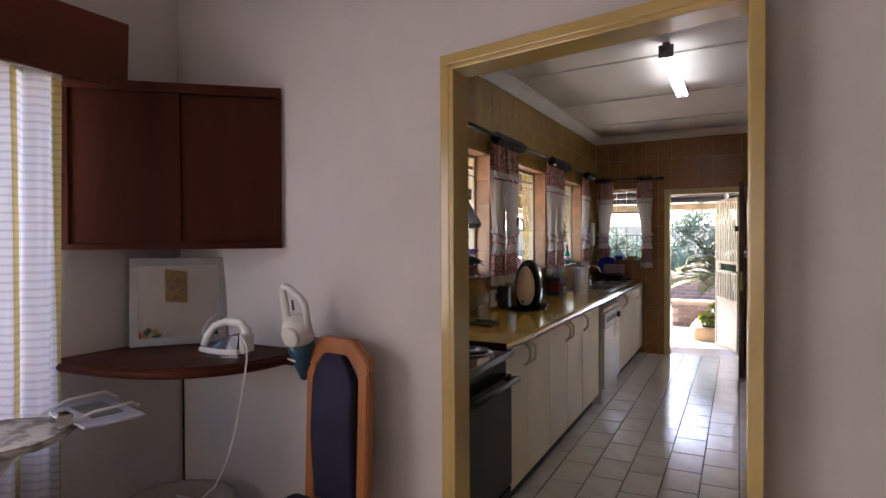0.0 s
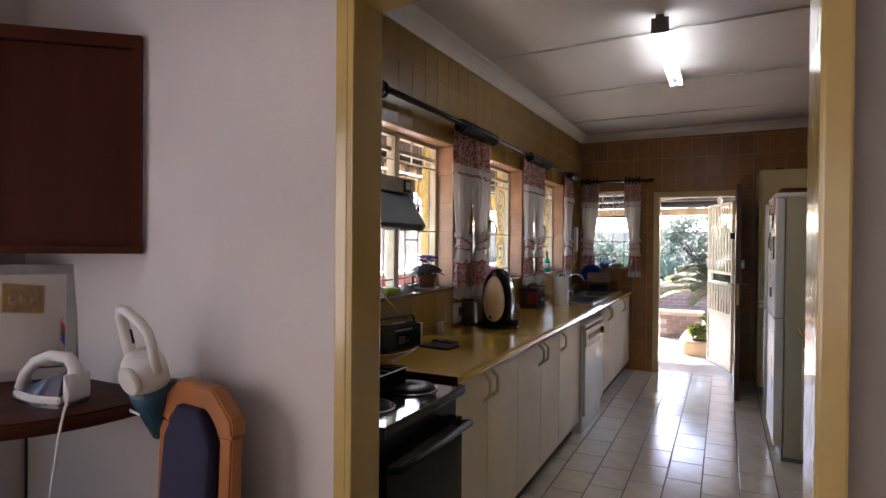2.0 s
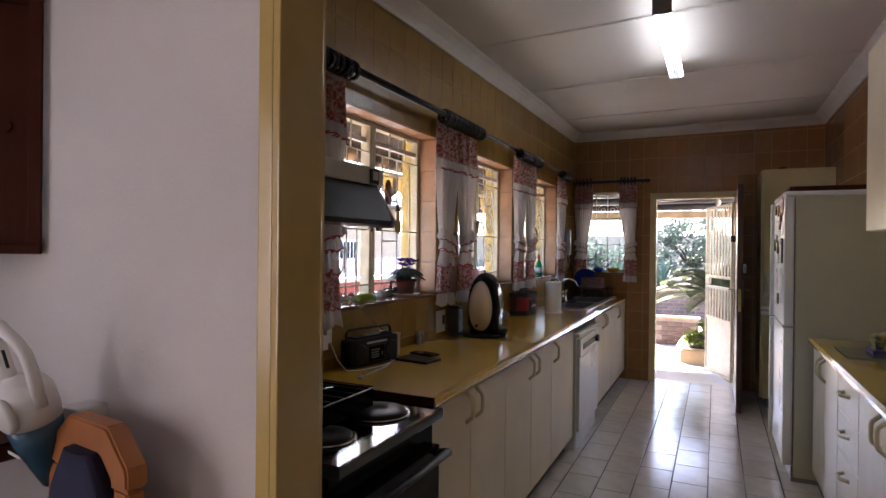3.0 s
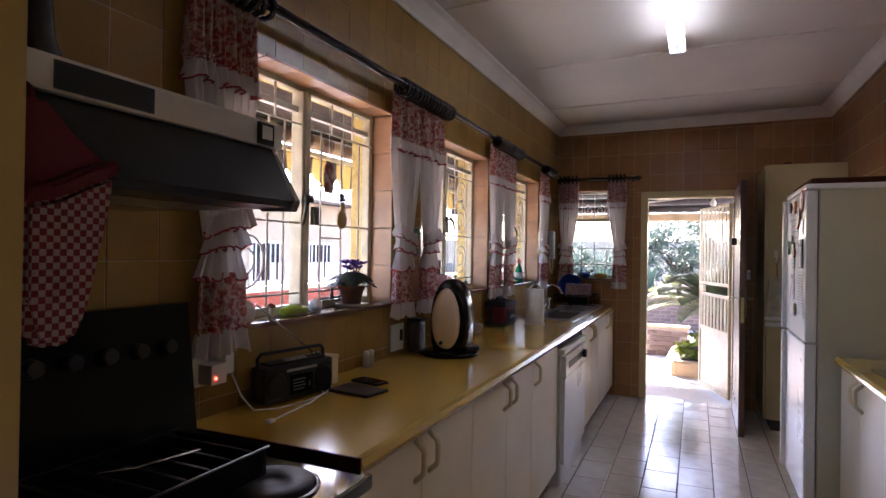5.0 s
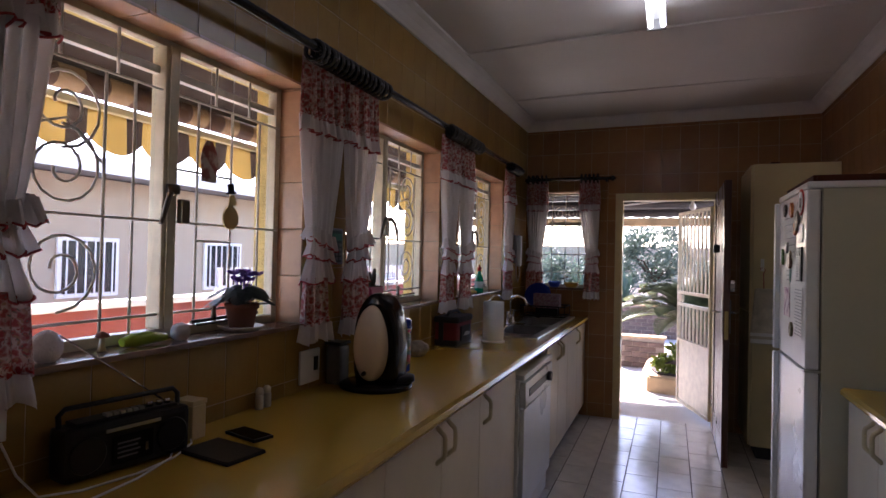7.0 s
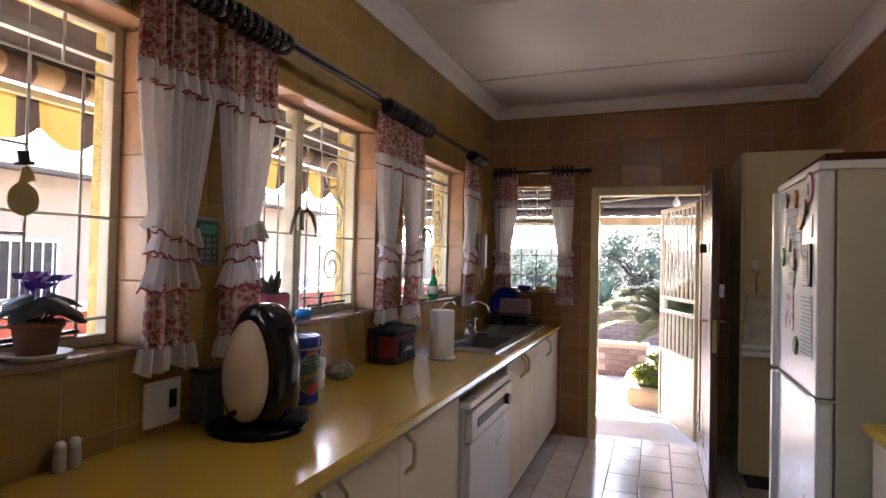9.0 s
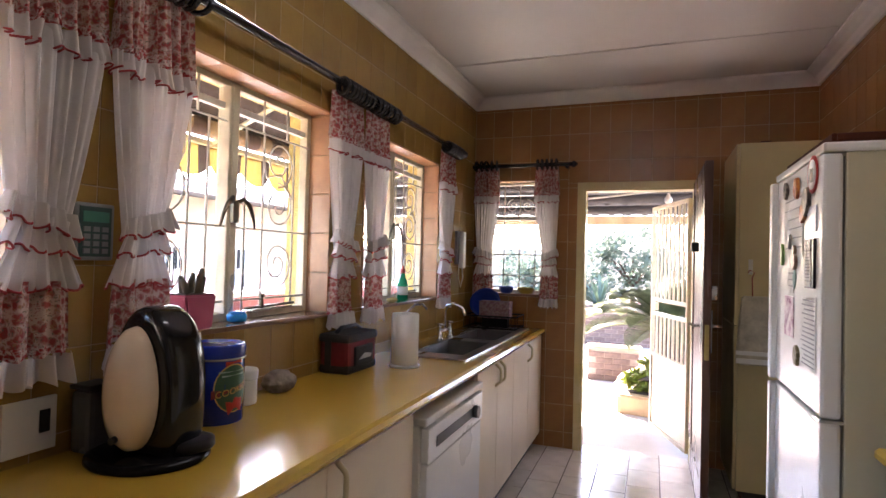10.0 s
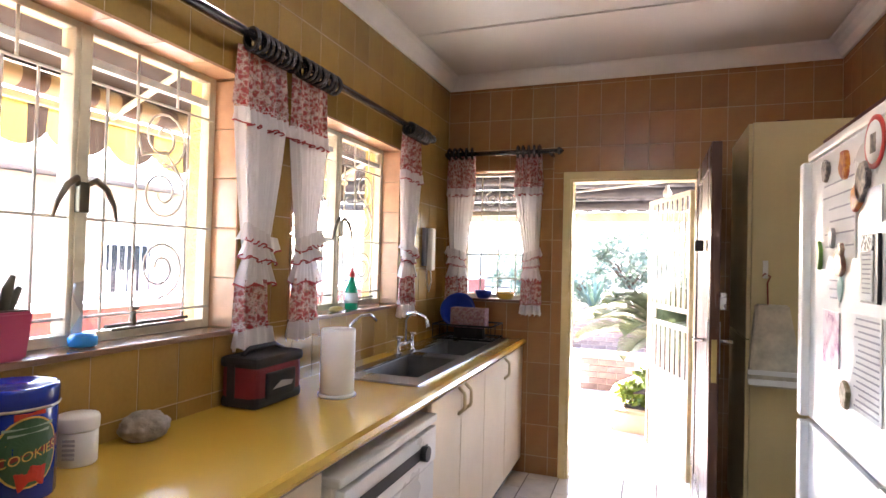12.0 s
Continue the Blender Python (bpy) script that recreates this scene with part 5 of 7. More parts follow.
for k, (y0, W_, ln) in enumerate(((1.06, 0.28, 0.50), (2.24, 0.285, 0.46), (2.54, 0.285, 0.42), (3.655, 0.275, 0.44), (3.965, 0.275, 0.48), (5.05, 0.29, 0.40))):
    curtain((0.048, y0, 1.115), W_, 0, 10 + k * 9, ln, slant=0.05 if k % 2 else -0.04)
curtain((0.02, BACK - 0.068, 1.09), 0.21, -90, 81, 0.42, 1.09, 5, 0.50, 0.022, 0.03)
curtain((0.52, BACK - 0.068, 1.09), 0.185, -90, 92, 0.66, 1.09, 5, 0.50, 0.022, -0.04)
rd = thing("curtain_rod", "long black wooden curtain rod on brackets", "curtain rod", (0, 0, 0))
part("pole", bar([(0.088, 0.93, 2.217), (0.088, 5.41, 2.217)], 0.017, 12), BLACKWOOD, rd)
for y in (0.96, 2.48, 3.92, 5.385):
    part("bracket", bar([(0.001, y, 2.20), (0.06, y, 2.20), (0.088, y, 2.197)], 0.012, 8), BLACKWOOD, rd)
part("finial", bar([(0.088, 5.41, 2.217), (0.088, 5.43, 2.217), (0.088, 5.45, 2.217), (0.088, 5.47, 2.217)], [0.017, 0.028, 0.024, 0.004], 12), BLACKWOOD, rd)
rd = thing("curtain_rod", "short black wooden curtain rod over the small window", "curtain rod", (0, 0, 0))
part("pole", bar([(0.01, BACK - 0.09, 2.205), (0.80, BACK - 0.09, 2.205)], 0.016, 12), BLACKWOOD, rd)
for x in (0.03, 0.765):
    part("bracket", bar([(x, BACK - 0.001, 2.19), (x, BACK - 0.06, 2.19), (x, BACK - 0.09, 2.187)], 0.014, 8), BLACKWOOD, rd)
part("finial", bar([(0.80, BACK - 0.09, 2.205), (0.815, BACK - 0.09, 2.205), (0.83, BACK - 0.09, 2.205), (0.85, BACK - 0.09, 2.205)], [0.016, 0.027, 0.022, 0.003], 12), BLACKWOOD, rd)

# ---- things on the worktop ----
cm = thing("coffee_machine", "black and cream egg-shaped coffee machine on the worktop", "coffee machine", (0.226, 2.53, TOP), 3)


def arch(w, h, n=22, sq=0.9):
    pts = []
    for i in range(n + 1):
        a = math.pi * i / n
        pts.append((w * math.cos(a), h * (0.42 + 0.58 * math.sin(a) ** sq)))
    return [(w * 0.82, 0.0)] + [(w * 0.96, h * 0.15)] + pts + [(-w * 0.96, h * 0.15), (-w * 0.82, 0.0)]


b_ = bmesh.new()
rows = []
for f_, yo in ((0.80, -0.036), (0.93, -0.034), (0.985, -0.026), (1.0, -0.012), (1.0, 0.055), (0.985, 0.075), (0.94, 0.090), (0.82, 0.098)):
    rows.append([b_.verts.new((0.012 + x * f_, yo, 0.16 + (z - 0.16) * f_ + 0.014)) for x, z in arch(0.106, 0.380)])
for r0, r1 in zip(rows, rows[1:]):
    for k in range(len(r0)):
        f = b_.faces.new((r0[k], r0[(k + 1) % len(r0)], r1[(k + 1) % len(r0)], r1[k]))
        f.smooth = True
b_.faces.new(rows[0])
b_.faces.new(rows[-1])
part("shell", b_, GLOSSBLACK, cm, "glossy black shell")
egg = []
for i in range(33):
    a = 2 * math.pi * i / 32
    egg.append((0.076 * math.cos(a) * (1 - 0.10 * math.sin(a)), 0.19 + 0.155 * math.sin(a)))
b_ = bmesh.new()
rows = []
for f_, yo in ((1.0, -0.040), (0.97, -0.062), (0.86, -0.080), (0.60, -0.094), (0.25, -0.100)):
    rows.append([b_.verts.new((x * f_, yo, 0.19 + (z - 0.19) * f_)) for x, z in egg[:-1]])
for r0, r1 in zip(rows, rows[1:]):
    for k in range(32):
        f = b_.faces.new((r0[k], r0[(k + 1) % 32], r1[(k + 1) % 32], r1[k]))
        f.smooth = True
b_.faces.new(rows[-1])
fp = part("front_panel", b_, CREAMPL, cm, "glossy cream egg-shaped front")
part("button", bar([(-0.008, -0.088, 0.075), (-0.008, -0.102, 0.073)], 0.009, 14), BLACKP, fp)
part("base", lathe([(0.155, 0), (0.160, 0.006), (0.158, 0.016), (0.14, 0.024), (0.001, 0.024)], 36, -0.005, 0.02, 1.0, 0.92), BLACK, cm)
part("drip_tray", lathe([(0.065, 0.024), (0.07, 0.03), (0.068, 0.048), (0.055, 0.052), (0.001, 0.052)], 24, 0.085, 0.06), BLACKP, cm)
part("side_trim", bar([(0.100, 0.090, 0.06), (0.104, 0.090, 0.2), (0.085, 0.090, 0.32)], 0.004, 6), WHITEPL, cm)
cm.scale = (0.94, 0.94, 0.97)
wt = thing("water_tank", "clear grey plastic water tank behind the coffee machine", "container", (0.05, 2.53, TOP))
part("body", cube(-0.035, 0.035, -0.04, 0.04, 0.0, 0.16, bevel=0.015), mat("frosted_grey_plastic", (0.12, 0.12, 0.13), 0.25), wt)
part("lid", cube(-0.038, 0.038, -0.043, 0.043, 0.161, 0.175, bevel=0.006), BLACKP, wt)

tn = thing("biscuit_tin", "round blue biscuit tin with a green emblem", "tin", (0.122, 2.888, TOP), 0)
part("body", lathe([(0.084, 0.0), (0.086, 0.003), (0.086, 0.205), (0.084, 0.208)], 48), BLUE, tn)
part("lid", lathe([(0.0875, 0.195), (0.0890, 0.197), (0.0890, 0.232), (0.086, 0.238), (0.078, 0.239), (0.074, 0.236), (0.001, 0.236)], 48), BLUE, tn)
part("rim", lathe([(0.0893, 0.193), (0.0905, 0.196), (0.0893, 0.199)], 48), STEEL, tn)


def on_tin(outline, r, a0, name, material):
    """A flat outline in (arc, height) metres, curved round the tin, built as a fan of small quads."""
    b = bmesh.new()
    n = len(outline)
    cz = sum(p[1] for p in outline) / n
    cu = sum(p[0] for p in outline) / n
    prev = None
    for f in (0.0, 0.35, 0.7, 1.0):
        ring = []
        for u, z in outline:
            uu, zz = cu + (u - cu) * f, cz + (z - cz) * f
            a = a0 + uu / r
            ring.append(b.verts.new((r * math.cos(a), r * math.sin(a), zz)))
        if prev:
            for k in range(n):
                b.faces.new((prev[k], prev[(k + 1) % n], ring[(k + 1) % n], ring[k]))
        prev = ring
    bmesh.ops.remove_doubles(b, verts=b.verts, dist=1e-6)
    return part(name, b, material, tn)


A0 = radians(-10)
oval = lambda w, h, cu, cz, n=28: [(cu + w * math.cos(2 * math.pi * i / n), cz + h * math.sin(2 * math.pi * i / n)) for i in range(n)]
on_tin(oval(0.064, 0.074, 0, 0.108), 0.0863, A0, "emblem_border", GOLD)
on_tin(oval(0.060, 0.070, 0, 0.108), 0.0866, A0, "emblem", GREEN)
on_tin([(-0.070, 0.078), (0.070, 0.103), (0.070, 0.130), (-0.070, 0.105)], 0.0870, A0, "ribbon", mat("dark_red_print", (0.22, 0.03, 0.03), 0.4))
on_tin([(-0.03, 0.175), (0.03, 0.183), (0.03, 0.197), (-0.03, 0.19)], 0.0870, A0, "seal", RED)
on_tin([(-0.02, 0.03), (0.03, 0.035), (0.035, 0.075), (0.005, 0.08), (-0.028, 0.068)], 0.0872, A0, "seal", RED)
for z, w in ((0.158, 0.05), (0.146, 0.04)):
    on_tin([(-w, z - 0.003), (w, z), (w, z + 0.006), (-w, z + 0.003)], 0.0870, A0, "print_line", mat("pale_print", (0.3, 0.42, 0.34), 0.5))
cv = bpy.data.curves.new("lettering", "FONT")
cv.body, cv.size, cv.align_x, cv.extrude = "COOKIES", 0.028, "CENTER", 0.0
tmp = new("lettering", cv)
bpy.context.view_layer.update()
me = bpy.data.meshes.new_from_object(tmp)
bpy.data.objects.remove(tmp)
for v in me.vertices:
    u, z = v.co.x, v.co.y + 0.092 + v.co.x * 0.18
    a = A0 + u / 0.0876
    v.co = (0.0878 * math.cos(a), 0.0878 * math.sin(a), z)
me.materials.append(GOLD)
lt = new("lettering", me)
lt.parent = tn

tb = thing("white_tub", "white plastic tub with a ribbed lid beside the tin", "tub", (0.072, 3.085, TOP))
part("body", lathe([(0.042, 0), (0.045, 0.004), (0.045, 0.08), (0.041, 0.084)], 28), WHITEPL, tb)
part("lid", lathe([(0.047, 0.085), (0.048, 0.088), (0.048, 0.115), (0.044, 0.121), (0.001, 0.122)], 28), WHITEPL, tb)
for k in range(5):
    a = radians(-62)
    part("print_line", cube(-0.014, 0.014, -0.0015, 0.0, 0.020 + 0.011 * k, 0.026 + 0.011 * k), PRINTINK, tb, m=Matrix.Rotation(a + math.pi / 2, 4, "Z") @ Matrix.Translation((0, -0.0452, 0)))


def lump(name, size, material, label, category, at, rz=0, rough_=0.12, seed=1):
    b = bmesh.new()
    bmesh.ops.create_icosphere(b, subdivisions=4, radius=1)
    for v in b.verts:
        n_ = noise.noise(v.co * 2.3 + Vector((seed, 0, 0))) * rough_ * 2 + noise.noise(v.co * 6 + Vector((0, seed, 0))) * rough_
        v.co = Vector((v.co.x * size[0], v.co.y * size[1], v.co.z * size[2])) * (1 + n_)
        v.co.z = max(v.co.z, -size[2] * 0.86)
    zmin = min(v.co.z for v in b.verts)
    for v in b.verts:
        v.co.z -= zmin
    for f in b.faces:
        f.smooth = True
    o = solid(name, b, material, label, category)
    o.matrix_basis = pose(*at, 0, 0, rz)
    return o


lump("wrapped_parcel", (0.066, 0.046, 0.044), CLOTH, "small parcel wrapped in crumpled grey cloth", "parcel", (0.075, 3.285, TOP), 60, 0.08, 3)
bg = thing("lunch_bag", "black and dark red insulated lunch bag on the worktop", "bag", (0.015, 3.66, TOP))
part("body", cube(0, 0.145, 0, 0.27, 0.0, 0.15, bevel=0.02), BAGRED, bg)
part("base_band", cube(-0.003, 0.148, -0.003, 0.273, 0.0, 0.045, bevel=0.018), BAGBLACK, bg)
part("flap", cube(-0.006, 0.152, -0.006, 0.276, 0.138, 0.178, bevel=0.016), BAGBLACK, bg)
part("pocket", cube(0.140, 0.155, 0.05, 0.22, 0.03, 0.12, bevel=0.008), BAGBLACK, bg)
part("strap", bar([(0.07, 0.02, 0.178), (0.07, 0.06, 0.20), (0.07, 0.2, 0.20), (0.07, 0.25, 0.178)], 0.009, 8), BAGBLACK, bg)
part("strap", cube(0.03, 0.06, -0.008, -0.002, 0.03, 0.15), BAGBLACK, bg)
part("patch", prism([(0.08, 0.06), (0.13, 0.085), (0.20, 0.075), (0.19, 0.06)], 0, 0.1555, 0.157), SILVERFR, bg)
pt_ = thing("paper_towel", "upright white paper towel roll on a stand", "paper towel", (0.285, 3.985, TOP))
part("stand", lathe([(0.072, 0), (0.074, 0.006), (0.07, 0.012), (0.001, 0.012)], 28), WHITEPL, pt_)
part("roll", lathe([(0.062, 0.013), (0.0655, 0.02), (0.0655, 0.25), (0.063, 0.256), (0.024, 0.256), (0.022, 0.20)], 32), PAPER, pt_)
rc = thing("dish_rack", "black wire dish rack with washing-up bowls", "dish rack", (0.05, 5.63, TOP + 0.009))
for z in (0.0, 0.09):
    part("rim", bar([(0, 0, z + 0.006), (0.40, 0, z + 0.006), (0.40, 0.30, z + 0.006), (0, 0.30, z + 0.006), (0, 0, z + 0.006)], 0.006, 6), BLACKP, rc)
for k in range(9):
    x = 0.4 * k / 8
    part("wire", bar([(x, 0, 0.094), (x, 0, 0.006), (x, 0.30, 0.006), (x, 0.30, 0.094)], 0.003, 5), BLACKP, rc)


def bowl(name, r, h, material, label, at, tilt=0):
    o = solid(name, lathe([(r * 0.5, 0), (r * 0.75, h * 0.15), (r * 0.95, h * 0.6), (r, h), (r * 0.97, h), (r * 0.90, h * 0.6), (r * 0.7, h * 0.2), (0.001, h * 0.1)], 32), material, label, "bowl")
    o.matrix_basis = pose(*at, tilt, 0, 0)
    return o


bowl("bowl", 0.12, 0.12, BLUEPL, "deep blue plastic bowl stacked in the dish rack", (0.19, 5.82, TOP + 0.15), 62)
bowl("bowl", 0.06, 0.055, BLUEPL, "small blue plastic bowl on the window sill", (0.285, BACK + 0.02, SILL))
bowl("bowl", 0.068, 0.05, YELLOWPL, "small amber plastic bowl on the window sill", (0.445, BACK + 0.02, SILL))
BOXM = print_cloth("patterned_box_card", (0.30, 0.22, 0.25), (0.22, 0.10, 0.12), (0.36, 0.28, 0.20), 0.0, 60)
bx = thing("patterned_box", "patterned storage box standing in the dish rack", "box", (0.16, 5.66, TOP + 0.018))
part("body", cube(0, 0.24, 0.0, 0.10, 0.07, 0.20, bevel=0.008), BOXM, bx)
part("foot", cube(0.02, 0.22, 0.02, 0.08, 0.0, 0.07), BLACKP, bx)

# radio, tablet, phone, shakers by the cooker
ra = thing("portable_radio", "black portable radio cassette with a carrying handle", "radio", (0.010, 1.366, TOP), -10)
part("body", cube(0, 0.078, 0, 0.31, 0.004, 0.126, bevel=0.016), BLACKP, ra)
part("top_strip", cube(0.014, 0.066, 0.03, 0.28, 0.1262, 0.134, bevel=0.003), BLACKP, ra)
part("cassette_door", cube(0.0785, 0.083, 0.105, 0.205, 0.022, 0.088, bevel=0.003), BLACK, ra)
for yy in (0.05, 0.258):
    part("speaker_grille", bar([(0.0785, yy, 0.060), (0.083, yy, 0.060)], [0.043, 0.039], 24), BLACKP, ra)
part("tuning_scale", cube(0.0785, 0.0805, 0.09, 0.225, 0.101, 0.109), STEEL, ra)
for k in range(6):
    part("key", cube(0.040, 0.062, 0.10 + 0.016 * k, 0.113 + 0.016 * k, 0.1342, 0.142, bevel=0.002), STEEL, ra)
for yy in (0.215, 0.24, 0.262):
    part("knob", bar([(0.045, yy, 0.134), (0.045, yy, 0.146)], 0.008, 10), CHROME, ra)
for k in range(4):
    part("print_line", cube(0.0832, 0.0838, 0.115, 0.165 + 0.006 * (k % 2), 0.036 + 0.011 * k, 0.040 + 0.011 * k), GREYPL, ra)
part("slider", cube(0.0832, 0.087, 0.182, 0.190, 0.040, 0.060, bevel=0.001), STEEL, ra)
part("handle", bar([(0.034, 0.010, 0.10), (0.030, 0.008, 0.150), (0.029, 0.022, 0.164), (0.029, 0.288, 0.164), (0.030, 0.302, 0.150), (0.034, 0.300, 0.10)], 0.0065, 8), BLACKP, ra)
part("aerial", bar([(0.016, 0.28, 0.128), (-0.002, 0.02, 0.33)], 0.0025, 6), CHROME, ra)
part("label_plate", cube(0.020, 0.056, 0.3102, 0.3115, 0.050, 0.085), PAPER, ra)
tk = thing("tin_box", "small beige tin box beside the radio", "tin", (0.015, 1.722, TOP))
part("body", cube(0, 0.07, 0, 0.05, 0, 0.095, bevel=0.004), HANDLE, tk)
part("lid", cube(-0.002, 0.072, -0.002, 0.052, 0.0955, 0.11, bevel=0.003), HANDLE, tk)
cl = thing("power_cable", "thin pale cable lying along the worktop", "cable", (0, 0, TOP))
part("cable", bar([(0.055, 1.24, 0.13), (0.075, 1.26, 0.06), (0.10, 1.29, 0.010), (0.135, 1.36, 0.004), (0.160, 1.48, 0.004), (0.150, 1.60, 0.004), (0.105, 1.70, 0.004), (0.06, 1.74, 0.004)], 0.0028, 6), WHITEPL, cl)
part("cable", bar([(0.205, 1.255, 0.004), (0.195, 1.34, 0.004), (0.185, 1.46, 0.004), (0.155, 1.58, 0.008), (0.11, 1.63, 0.004)], 0.0028, 6), WHITEPL, cl)
part("plug", cube(0.196, 0.216, 1.228, 1.256, 0.0, 0.010, bevel=0.003), WHITEPL, cl)
tbm = thing("tablet", "black tablet in a dark leather case lying on the worktop", "tablet", (0.128, 1.633, TOP), -8)
part("case", cube(0, 0.188, 0, 0.125, 0.0, 0.007, bevel=0.0025), BAGBLACK, tbm)
part("cover", cube(0.002, 0.186, 0.002, 0.123, 0.0072, 0.010, bevel=0.001), mat("dark_brown_leather", (0.022, 0.015, 0.013), 0.5, vary=0.2, fine=220, bump=0.2), tbm)
ph = thing("mobile_phone", "black mobile phone lying beside the tablet", "phone", (0.119, 1.812, TOP), -14)
part("body", cube(0, 0.138, 0, 0.066, 0.0, 0.009, bevel=0.003), BLACKP, ph)
part("screen", cube(0.008, 0.130, 0.004, 0.062, 0.0092, 0.0100), BLACK, ph)
for dy in (0.0, 0.038):
    sh = thing("shaker", "small clear shaker with a pale cap against the tiles", "shaker", (0.030, 2.072 + dy, TOP), group="shakers")
    part("jar", lathe([(0.013, 0), (0.015, 0.004), (0.015, 0.045), (0.012, 0.05)], 16), mat("salt_glass", (0.5, 0.48, 0.44), 0.2), sh)
    part("cap", lathe([(0.013, 0.0505), (0.013, 0.065), (0.008, 0.072), (0.001, 0.073)], 16), OFFWHITE, sh)

# wall fittings
so = thing("wall_socket", "cream double wall socket with a dark switch", "socket", (0.0005, 2.33, 0.945))
part("plate", cube(0, 0.010, 0, 0.13, 0, 0.13, bevel=0.003), OFFWHITE, so)
part("switch", cube(0.0105, 0.016, 0.085, 0.11, 0.045, 0.10, bevel=0.002), BLACKP, so)
so = thing("wall_socket", "white wall socket with adapters plugged in", "socket", (0.0005, 1.13, 1.02))
part("plate", cube(0, 0.010, 0, 0.13, 0, 0.10, bevel=0.003), OFFWHITE, so)
ad = part("adapter", cube(0.0105, 0.065, 0.02, 0.08, 0.01, 0.07, bevel=0.004), WHITEPL, so)
part("adapter", cube(0.0105, 0.05, 0.09, 0.125, 0.03, 0.10, bevel=0.004), WHITEPL, so)
part("pilot_light", bar([(0.0655, 0.035, 0.03), (0.068, 0.035, 0.03)], 0.004, 8), glow("red_pilot", (1.0, 0.05, 0.02), 2.0), ad)
kp = thing("alarm_keypad", "dark green alarm keypad on the tiles between two windows", "keypad", (0.0005, 2.475, 1.41))
part("case", cube(0, 0.025, 0, 0.115, 0, 0.15, bevel=0.006), GREYPL, kp)
part("face", cube(0.0255, 0.028, 0.012, 0.103, 0.01, 0.14), KEYPAD, kp)
part("display", cube(0.0285, 0.030, 0.02, 0.095, 0.10, 0.128), mat("green_display", (0.05, 0.22, 0.15), 0.3), kp)
for i in range(3):
    for j in range(4):
        part("key", cube(0.0285, 0.032, 0.022 + 0.026 * i, 0.040 + 0.026 * i, 0.018 + 0.019 * j, 0.031 + 0.019 * j), GREYPL, kp)
tp_ = thing("wall_telephone", "white wall telephone handset with a hanging cord", "telephone", (0.0005, 5.58, 1.36))
part("base", cube(0, 0.02, -0.06, 0.05, 0.05, 0.30, bevel=0.004), GREYPL, tp_)
part("handset", cube(0.0205, 0.06, -0.02, 0.04, 0.02, 0.30, bevel=0.014), WHITEPL, tp_)
part("cord", bar([(0.04, 0.01, 0.02), (0.05, 0.0, -0.05), (0.04, -0.02, -0.12), (0.02, -0.01, -0.05), (0.015, 0.0, 0.05)], 0.004, 6), WHITEPL, tp_)

# ---- window sill things ----
pv = thing("african_violet", "african violet with purple flowers in a terracotta pot", "potted plant", (-0.045, 2.06, SILL))
part("saucer", lathe([(0.055, 0), (0.075, 0.012), (0.078, 0.016), (0.07, 0.016), (0.05, 0.006), (0.001, 0.006)], 24), OFFWHITE, pv)
part("pot", lathe([(0.040, 0.007), (0.052, 0.075), (0.058, 0.075), (0.058, 0.092), (0.053, 0.092), (0.05, 0.08), (0.001, 0.08)], 24), TERRA, pv)
rng = random.Random(11)
for k in range(20):
    a = 2 * math.pi * k / 20 + rng.uniform(-0.2, 0.2)
    R_ = rng.uniform(0.050, 0.092)
    zc = 0.135 - R_ * 0.42 + rng.uniform(0, 0.03)
    b_ = bmesh.new()
    vs = []
    for i in range(10):
        t = 2 * math.pi * i / 10
        lx, ly = 0.035 * math.cos(t), 0.027 * math.sin(t)
        vs.append(b_.verts.new((math.cos(a) * (R_ + lx) - math.sin(a) * ly, math.sin(a) * (R_ + lx) + math.cos(a) * ly, zc - lx * 0.55 + rng.uniform(-0.002, 0.002))))
    cvv = b_.verts.new((math.cos(a) * R_, math.sin(a) * R_, zc + 0.006))
    for i in range(10):
        b_.faces.new((vs[i], vs[(i + 1) % 10], cvv))
    tube(b_, [(0.01 * math.cos(a), 0.01 * math.sin(a), 0.08), (math.cos(a) * R_ * 0.8, math.sin(a) * R_ * 0.8, zc)], 0.002, 4)
    part("leaf", b_, LEAF, pv)
for k in range(12):
    a, R_ = rng.uniform(0, 6.28), rng.uniform(0.005, 0.05)
    p = Vector((R_ * math.cos(a), R_ * math.sin(a), rng.uniform(0.170, 0.205)))
    b_ = bmesh.new()
    for i in range(5):
        t = 2 * math.pi * i / 5
        c_ = p + Vector((0.014 * math.cos(t), 0.014 * math.sin(t), 0))
        b_.faces.new([b_.verts.new(c_ + Vector((0.012 * math.cos(q), 0.012 * math.sin(q), 0.008 * math.sin(q + t)))) for q in (2 * math.pi * j / 6 for j in range(6))])
    tube(b_, [(0, 0, 0.09), tuple(p)], 0.0015, 4)
    part("flower", b_, VIOLET, pv)
lump("white_ball", (0.028, 0.028, 0.028), mat("white_wool", (0.70, 0.66, 0.66), 0.9, fine=200, bump=0.5), "fluffy white ball on the window sill", "ball", (-0.04, 1.79, SILL), 0, 0.03, 2)
lump("white_ball", (0.034, 0.034, 0.040), mat("white_wool_2", (0.66, 0.63, 0.64), 0.9, fine=200, bump=0.5), "round white jar on the window sill", "jar", (-0.03, 1.385, SILL), 0, 0.02, 5)
solid("lime_squeezer", bar([(-0.05, 1.60, SILL + 0.016), (-0.05, 1.64, SILL + 0.018), (-0.045, 1.68, SILL + 0.020), (-0.045, 1.74, SILL + 0.016)], [0.012, 0.020, 0.018, 0.011], 14), LIME, "lime green plastic squeezer on the window sill", "squeezer")
